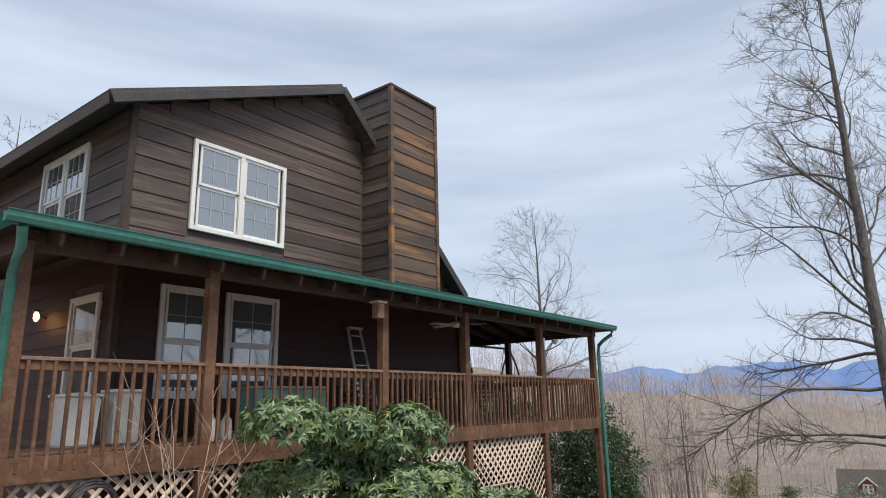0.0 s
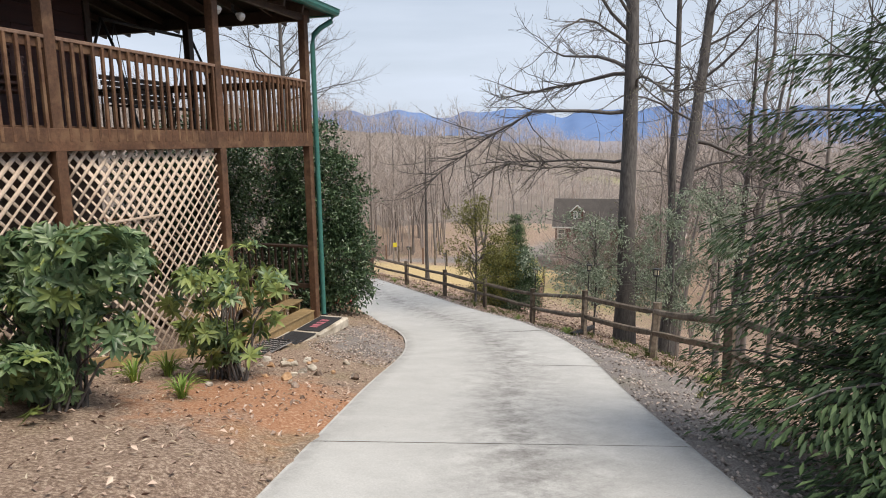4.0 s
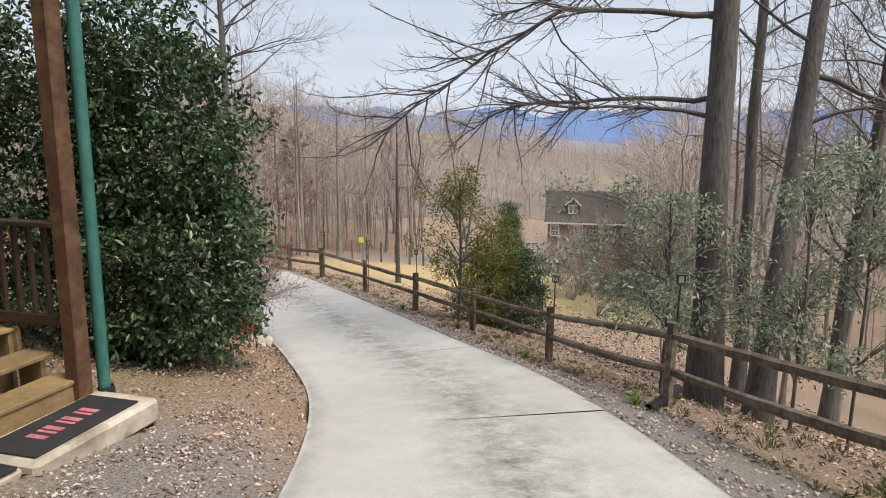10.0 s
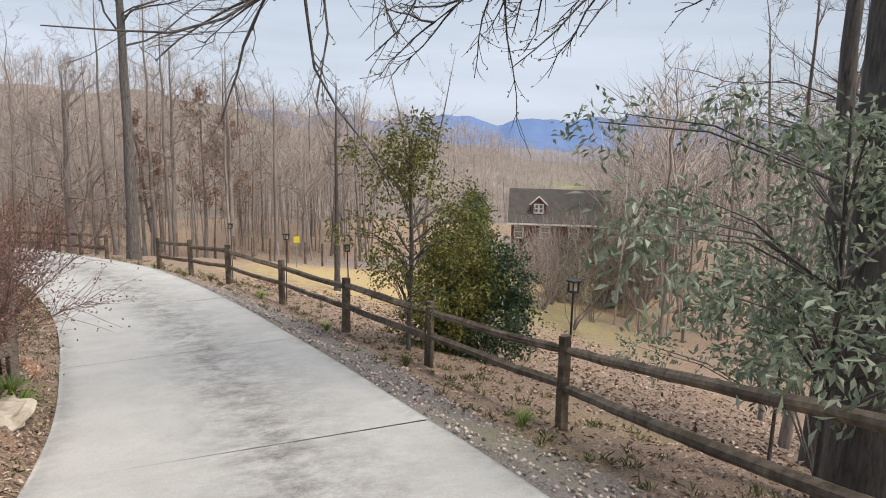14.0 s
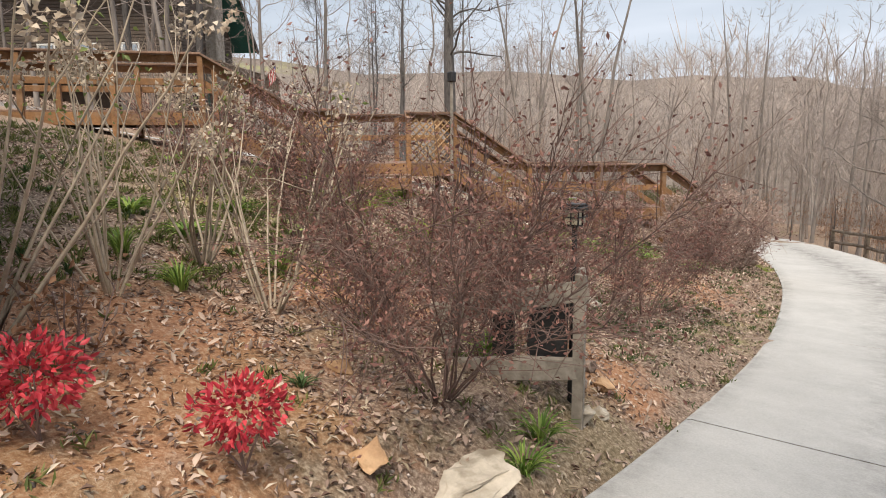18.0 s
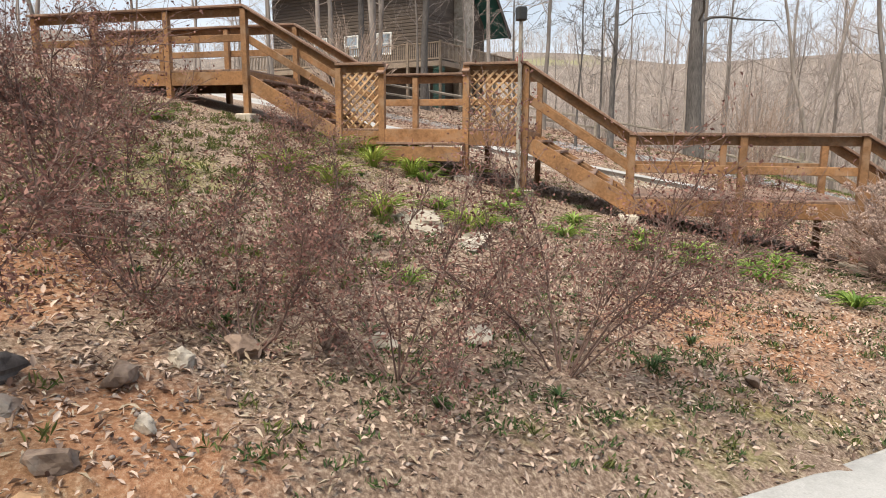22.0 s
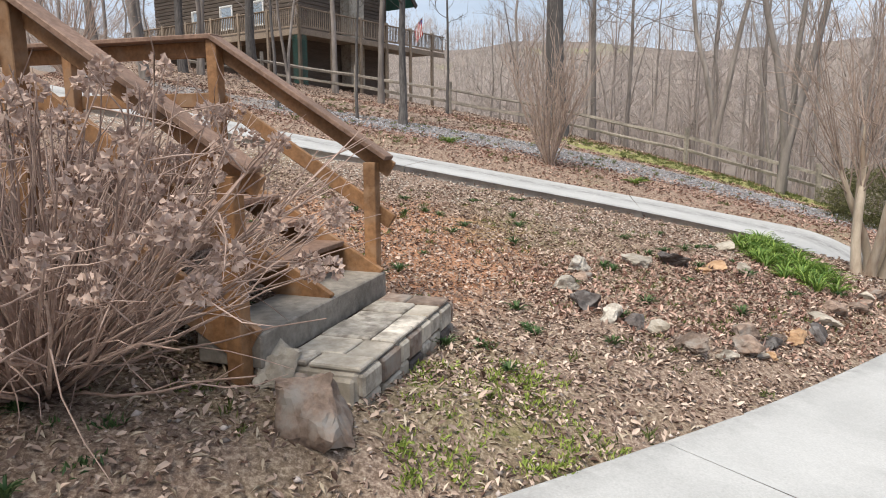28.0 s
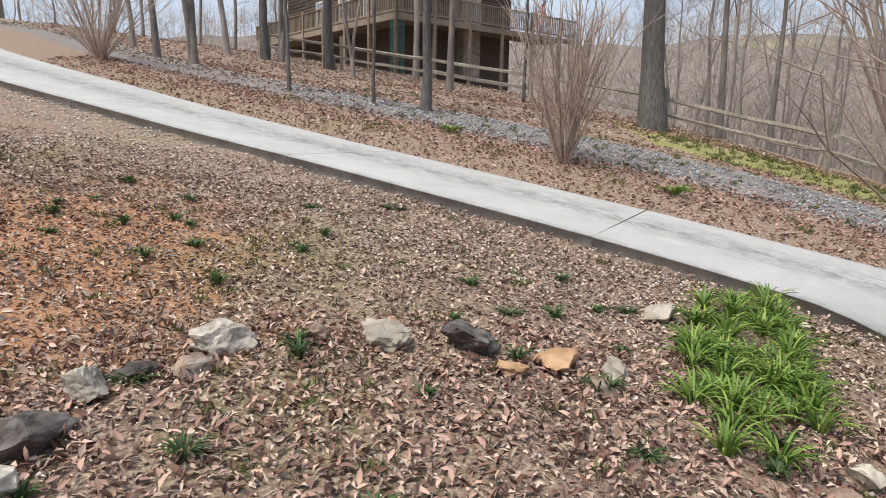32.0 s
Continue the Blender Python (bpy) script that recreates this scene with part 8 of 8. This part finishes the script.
def low_growth(name, label, count, box, ok, mat, seed, tall):
    """Scattered sprigs of moss and young weeds, six short blades each."""
    rng = np.random.default_rng(seed)
    x, y = scatter_xy(rng, count, *box, ok)
    c = np.repeat(np.c_[x, y, ground_z(x, y)], 14, 0)
    c[:, :2] += rng.normal(0, 0.035, (len(c), 2))
    ax = np.c_[rng.normal(0, 0.6, (len(c), 2)), rng.uniform(0.4, 1.1, len(c))]
    tagged(new(name, leaf_mesh(name, c, ax, rnd_dirs(rng, len(c)), tall * rng.uniform(0.5, 1.2, len(c)), 0.014, M[mat], 0.2, 0.3, True)), label, "weeds", kind="stuff")


pebble_bed("gravel", "pale stone chips along the lower edge of the branch drive", 32000, (-9, 0.5, 31, 46), lambda x, y, d1, s1, d2, s2: (d2 < 3.4 - 0.9 * np.sin(x * 2.1) * np.sin(y * 1.7)) & (s2 > 0) & (d1 > 2.2), 914, 0.016, 0.05, "chip")
low_growth("low_weeds", "low green weeds scattered over the slope", 700, (-4, 6.2, 19, 45), lambda x, y, d1, s1, d2, s2: (s1 > 0) & off_house(x, y) & (s2 > 0), "grass_dull", 920, 0.07)
low_growth("low_weeds", "grass along the verge by the concrete", 420, (-2, 9, 20, 46), lambda x, y, d1, s1, d2, s2: (s1 > 0) & (d1 < 2.6), "grass_dull", 921, 0.08)
low_growth("low_weeds", "grass under the fence rails", 900, (6, 13, 5, 45), lambda x, y, d1, s1, d2, s2: (s1 < 0) & (d1 > 2.4) & (d1 < 5), "grass_dull", 922, 0.11)
low_growth("low_weeds", "rough grass above the branch drive", 500, (-18, 0, 36, 52), lambda x, y, d1, s1, d2, s2: (d2 > 2) & (d2 < 12) & (s2 < 0), "grass_dull", 923, 0.1)
low_growth("low_weeds", "green grass strip behind the grey fence", 1300, (-17, -4, 46, 56), lambda x, y, d1, s1, d2, s2: (d2 > 7.2) & (d2 < 10.5) & (s2 < 0) & (d1 > 3), "grass_dull", 925, 0.12)
low_growth("low_weeds", "bright green sprigs beside the stone step", 130, (2.4, 3.7, 35.2, 36.6), lambda x, y, d1, s1, d2, s2: (s1 > 0), "fresh_blade", 927, 0.05)
low_growth("low_weeds", "dark sprigs of weed over the bare clay", 1500, (0.5, 6, 25, 34), lambda x, y, d1, s1, d2, s2: (s1 > 0) & (np.sin(x * 3.1) * np.sin(y * 2.7) > -0.3), "weed", 926, 0.05)
low_growth("low_weeds", "fresh grass on the slope below the walkway", 1100, (-4, 3.2, 19.5, 27), lambda x, y, d1, s1, d2, s2: (s1 > 0) & off_house(x, y), "grass_dull", 924, 0.1)


# ---------------------------------------------------------------- things on the porch
DECK = 1.22
at_porch = lambda x, y, z=DECK, rz=0.0: HOUSE @ pose(x, y, z, 0, 0, rz)  # noqa: E731
M["wicker"] = grained("pinkish_brown_plastic", (0.16, 0.085, 0.075), (0.26, 0.15, 0.13), 60, 3, 0.6, 0.2, (1, 1, 1), 5, 0.2)
M["alu"] = grained("dull_aluminium", (0.5, 0.5, 0.5), (0.62, 0.62, 0.62), 20, 2, 0.4, 0.05, (1, 1, 1), 3, 0.15, None, 0.8)
M["chest"] = grained("turquoise_painted_wood", (0.09, 0.25, 0.23), (0.16, 0.38, 0.34), 18, 2, 0.6, 0.1, (1, 1, 1), 3, 0.2)
M["white_plastic"] = grained("off_white_plastic", (0.6, 0.6, 0.58), (0.72, 0.72, 0.7), 14, 2, 0.45, 0.03, (1, 1, 1), 5, 0.12)
M["yellow"] = grained("yellow_plastic", (0.5, 0.42, 0.03), (0.66, 0.58, 0.06), 12, 2, 0.4, 0.03, (1, 1, 1), 5, 0.12)
M["blue"] = grained("blue_plastic", (0.02, 0.1, 0.35), (0.04, 0.18, 0.5), 12, 2, 0.4, 0.03, (1, 1, 1), 5, 0.12)

# swing: a black metal frame with a hanging bench
sw = thing("porch_swing", at_porch(-0.9, 2.6), "black metal A-frame porch swing with a slatted bench", "swing")
SWH = 1.85
part("top_bar", tubes("top_bar", [([(-1.15, 0, SWH), (1.15, 0, SWH)], [0.03, 0.03])], M["black"], 8), sw)
for s in (-1, 1):
    for y in (-0.6, 0.6):
        part("leg", tubes("leg", [([(s * 1.12, 0, SWH), (s * 1.12, y * 0.35, SWH * 0.75), (s * 1.12, y, 0.0)], [0.025] * 3)], M["black"], 8), sw)
    part("brace", tubes("brace", [([(s * 1.12, -0.38, 0.7), (s * 1.12, 0.38, 0.7)], [0.015] * 2)], M["black"], 6), sw)
    for y in (-0.22, 0.26):
        part("chain", tubes("chain", [([(s * 0.85, 0, SWH), (s * 0.85, y, 0.62)], [0.008] * 2)], M["black"], 5), sw)
bench = part("bench", slab(1.75, 0.06, 0.05, M["black"], 0.01, (0, -0.24, 0.42), "bench_rail"), sw)
for k in range(5):
    part("slat", slab(1.75, 0.075, 0.025, M["dark_trim"], 0.005, (0, -0.2 + k * 0.1, 0.45), "slat"), bench)
for k in range(5):
    part("slat", slab(1.75, 0.025, 0.08, M["dark_trim"], 0.005, (0, 0.28 + k * 0.03, 0.52 + k * 0.1), "slat"), bench)
for s in (-1, 1):
    part("armrest", slab(0.06, 0.5, 0.035, M["black"], 0.006, (s * 0.86, 0.02, 0.7), "armrest"), sw)


def resin_chair(m):
    """A moulded stacking armchair."""
    c = thing("porch_chair", m, "stack of pinkish-brown moulded resin chairs on the porch", "chair", "porch chairs")
    for k in range(3):
        o = k * 0.09
        part("seat", slab(0.5, 0.48, 0.03, M["wicker"], 0.012, (0, 0, 0.42 + o), "seat"), c)
        for j in range(5):
            part("back_slat", beam((-0.18 + j * 0.09, 0.22, 0.44 + o), (-0.2 + j * 0.1, 0.34, 0.86 + o), 0.05, 0.015, M["wicker"]), c)
        part("top_rail", beam((-0.25, 0.345, 0.86 + o), (0.25, 0.345, 0.86 + o), 0.025, 0.05, M["wicker"]), c)
        for s in (-1, 1):
            part("armrest", beam((s * 0.27, 0.3, 0.66 + o), (s * 0.27, -0.24, 0.64 + o), 0.055, 0.025, M["wicker"]), c)
    for s in (-1, 1):
        part("leg", beam((s * 0.25, -0.24, 0), (s * 0.26, -0.22, 0.82), 0.045, 0.03, M["wicker"]), c)
        part("leg", beam((s * 0.25, 0.27, 0), (s * 0.24, 0.24, 0.46), 0.045, 0.03, M["wicker"]), c)
    return c


ch = resin_chair(at_porch(-7.05, 1.25, DECK, 25))
copy_thing(ch, at_porch(-5.05, 1.3, DECK, -40))

ld = thing("step_ladder", at_porch(-6.45, 1.72), "folded aluminium step ladder leaning on the wall", "ladder")
for s in (-1, 1):
    part("stile", beam((s * 0.24, -0.28, 0), (s * 0.16, 0.27, 1.85), 0.06, 0.025, M["alu"]), ld)
for k in range(6):
    u = 0.15 + k * 0.155
    part("rung", beam((-0.24 + 0.08 * u, -0.28 + 0.55 * u, 1.85 * u), (0.24 - 0.08 * u, -0.28 + 0.55 * u, 1.85 * u), 0.08, 0.025, M["alu"]), ld)
part("ladder_cap", slab(0.38, 0.12, 0.05, M["alu"], 0.01, (0, 0.26, 1.84), "ladder_cap"), ld)

cb = thing("storage_chest", at_porch(-8.95, 0.95), "turquoise painted chest on legs with a pale lid", "chest")
part("body", slab(1.32, 0.5, 0.36, M["chest"], 0.012, (0, 0, 0.3), "chest_body"), cb)
part("lid", slab(1.38, 0.54, 0.035, M["lattice"], 0.01, (0, 0, 0.66), "chest_lid"), cb, "pale wooden lid")
for s in (-1, 1):
    for y in (-0.2, 0.2):
        part("leg", slab(0.06, 0.06, 0.31, M["chest"], 0.006, (s * 0.6, y, 0), "leg"), cb)


def tote(x, y, w, d, h, mat, lid, label, name="storage_bin", category="bin"):
    b_ = thing(name, at_porch(x, y), label, category, "porch bins")
    bm = bmesh.new()
    bmesh.ops.create_cube(bm, size=1, matrix=Matrix.Translation((0, 0, h / 2)) @ Matrix.Diagonal((w, d, h, 1)))
    for v in bm.verts:
        if v.co.z < h / 2:
            v.co.x *= 0.86
            v.co.y *= 0.86
    bmesh.ops.bevel(bm, geom=bm.edges[:], offset=0.02, segments=2, affect="EDGES")
    me = bpy.data.meshes.new("bin_body")
    bm.to_mesh(me)
    bm.free()
    me.materials.append(M[mat])
    part("body", me, b_)
    part("lid", slab(w * 1.05, d * 1.05, 0.04, M[lid], 0.012, (0, 0, h), "bin_lid"), b_)


tote(-11.95, 0.95, 0.42, 0.42, 0.55, "white_plastic", "white_plastic", "white plastic bin standing on the porch deck")
tote(-11.45, 0.85, 0.36, 0.36, 0.6, "white_plastic", "white_plastic", "tall white plastic bin standing on the porch deck")


def jug(x, y, h, rr, mat, label, cap="white_plastic"):
    b_ = thing("plastic_jug", at_porch(x, y), label, "jug", "porch jugs")
    prof = [(rr * 0.92, 0.0), (rr, h * 0.06), (rr, h * 0.55), (rr * 0.85, h * 0.7), (rr * 0.35, h * 0.88), (rr * 0.3, h * 0.94)]
    part("body", tubes("jug_body", [([(0, 0, z) for _, z in prof], [q for q, _ in prof])], M[mat], 14), b_)
    part("cap", tubes("cap", [([(0, 0, h * 0.92), (0, 0, h), (0, 0, h + 0.002)], [rr * 0.34, rr * 0.34, 0.001])], M[cap], 10), b_)
    part("handle", tubes("handle", [([(rr * 0.4, 0, h * 0.85), (rr * 1.0, 0, h * 0.75), (rr * 0.98, 0, h * 0.5)], [rr * 0.13] * 3)], M[mat], 6), b_)


jug(-10.55, 0.35, 0.33, 0.085, "white_plastic", "white plastic jug beside the railing")
jug(-10.3, 0.4, 0.33, 0.08, "white_plastic", "white plastic jug with a blue cap", "blue")
jug(-9.82, 0.35, 0.22, 0.065, "yellow", "yellow plastic bottle beside the railing", "black")

# lit lantern on the flank wall
wlp = thing("wall_lamp", HOUSE @ pose(W_LEFT - 0.03, 4.4, 3.1, 0, 0, 0), "small lit brass wall lantern on the porch", "lamp")
part("bracket", beam((0.02, 0, 0.0), (-0.12, 0, 0.08), 0.03, 0.03, M["black"]), wlp)
part("cap", slab(0.12, 0.12, 0.03, M["black"], 0.01, (-0.13, 0, 0.1), "cap"), wlp)
glow, gn, gl, gb = shader("lamp_glow", 0.4)
gb.inputs["Base Color"].default_value = (1, 0.6, 0.2, 1)
gb.inputs["Emission Color"].default_value, gb.inputs["Emission Strength"].default_value = (1.0, 0.5, 0.13, 1), 9.0
part("bulb", tubes("bulb", [([(-0.13, 0, 0.09), (-0.13, 0, 0.05), (-0.13, 0, -0.02), (-0.13, 0, -0.06)], [0.025, 0.045, 0.04, 0.01])], glow, 10), wlp, "glowing amber bulb")
lamp = new("lamp_light", bpy.data.lights.new("lamp_light", "POINT"))
lamp.data.energy, lamp.data.color, lamp.data.shadow_soft_size = 2.0, (1.0, 0.55, 0.2), 0.05
lamp.matrix_world = HOUSE @ Matrix.Translation((W_LEFT - 0.24, 4.4, 3.0))

# birdhouse hung at the eave, fan and floodlights
bh = thing("birdhouse", at_porch(-8.05, -0.18, 2.93), "small pale wooden birdhouse hung under the eave", "birdhouse")
part("box", slab(0.15, 0.14, 0.24, M["deck_cap"], 0.01, (0, 0, 0), "box"), bh)
part("roof", slab(0.22, 0.2, 0.03, M["lattice"], 0.008, (0, 0, 0.24), "birdhouse_roof"), bh)
part("hook", tubes("hook", [([(0, 0, 0.26), (0, 0, 0.36)], [0.006, 0.006])], M["black"], 5), bh)
fan = thing("ceiling_fan", at_porch(-4.4, 1.0, 3.25), "white ceiling fan under the porch roof", "fan")
part("rod", tubes("rod", [([(0, 0, 0), (0, 0, 0.42)], [0.015, 0.015])], M["white_vinyl"], 8), fan)
part("motor", tubes("motor", [([(0, 0, -0.08), (0, 0, -0.06), (0, 0, 0.04), (0, 0, 0.06)], [0.02, 0.11, 0.11, 0.03])], M["white_vinyl"], 14), fan)
for k in range(5):
    part("blade", slab(0.5, 0.13, 0.012, M["white_vinyl"], 0.004, (0.38, 0, -0.02), "blade"), fan, m=pose(0, 0, 0, 8, 0, k * 72 + 15))
for k, (x, y) in enumerate(((-2.5, 0.1), (-1.9, 0.1))):
    fl = thing("floodlight", at_porch(x, y, 3.0), "round white floodlight bulb under the eave", "lamp", "floodlights")
    part("bulb", tubes("bulb", [([(0, 0, 0), (0, -0.02, -0.01), (0, -0.06, -0.03), (0, -0.11, -0.06), (0, -0.12, -0.065)], [0.02, 0.03, 0.06, 0.065, 0.01])], M["white_plastic"], 12), fl)
    part("socket", tubes("socket", [([(0, 0.0, 0.02), (0, 0.06, 0.06), (0, 0.06, 0.14)], [0.025, 0.025, 0.02])], M["black"], 8), fl)

# hose hung on the lattice
hz = thing("garden_hose", at_porch(-12.2, -0.14, 0.62), "coiled black garden hose hanging on a blue hook", "hose")
r = np.random.default_rng(950)
for k in range(7):
    a = np.linspace(0.1, 6.2, 22)
    rr = 0.27 + r.normal(0, 0.02)
    part("coil", tubes("coil", [(np.c_[np.cos(a) * rr, -0.03 - 0.02 * k + 0 * a, np.sin(a) * rr * 1.15 - 0.03 * r.random()], [0.011] * 22)], M["black"], 6), hz)
part("hanger", slab(0.16, 0.16, 0.12, M["blue"], 0.02, (-0.1, -0.08, -0.42), "hanger"), hz, "blue plastic fitting")

# drain pipe under the fence, and a marker in the field
pp = fpost[min(range(len(fpost)), key=lambda q: abs(fpost[q][1] - 15.5))]
dp = thing("drain_pipe", Matrix.Translation((pp[0] - 0.35, pp[1] - 0.2, gz(pp[0] - 0.35, pp[1] - 0.2))), "black corrugated drain pipe beside a fence post", "pipe")
a = np.linspace(0, 1, 30)
part("pipe", tubes("pipe", [(np.c_[a * 0.9 - 0.1, a * 0.5, 0.03 - 0.05 * a], 0.06 + 0.006 * np.sin(np.arange(30) * 2.1))], M["black"], 10), dp)
mk = thing("marker_post", Matrix.Translation((14.2, 47.6, gz(14.2, 47.6))), "thin marker post with a yellow plate in the field", "marker")
part("post", tubes("post", [([(0, 0, -0.2), (0, 0, 1.5)], [0.025, 0.025])], M["rail_grey"], 6), mk)
part("plate", slab(0.3, 0.02, 0.32, M["yellow"], 0.01, (0, -0.03, 1.25), "plate"), mk)
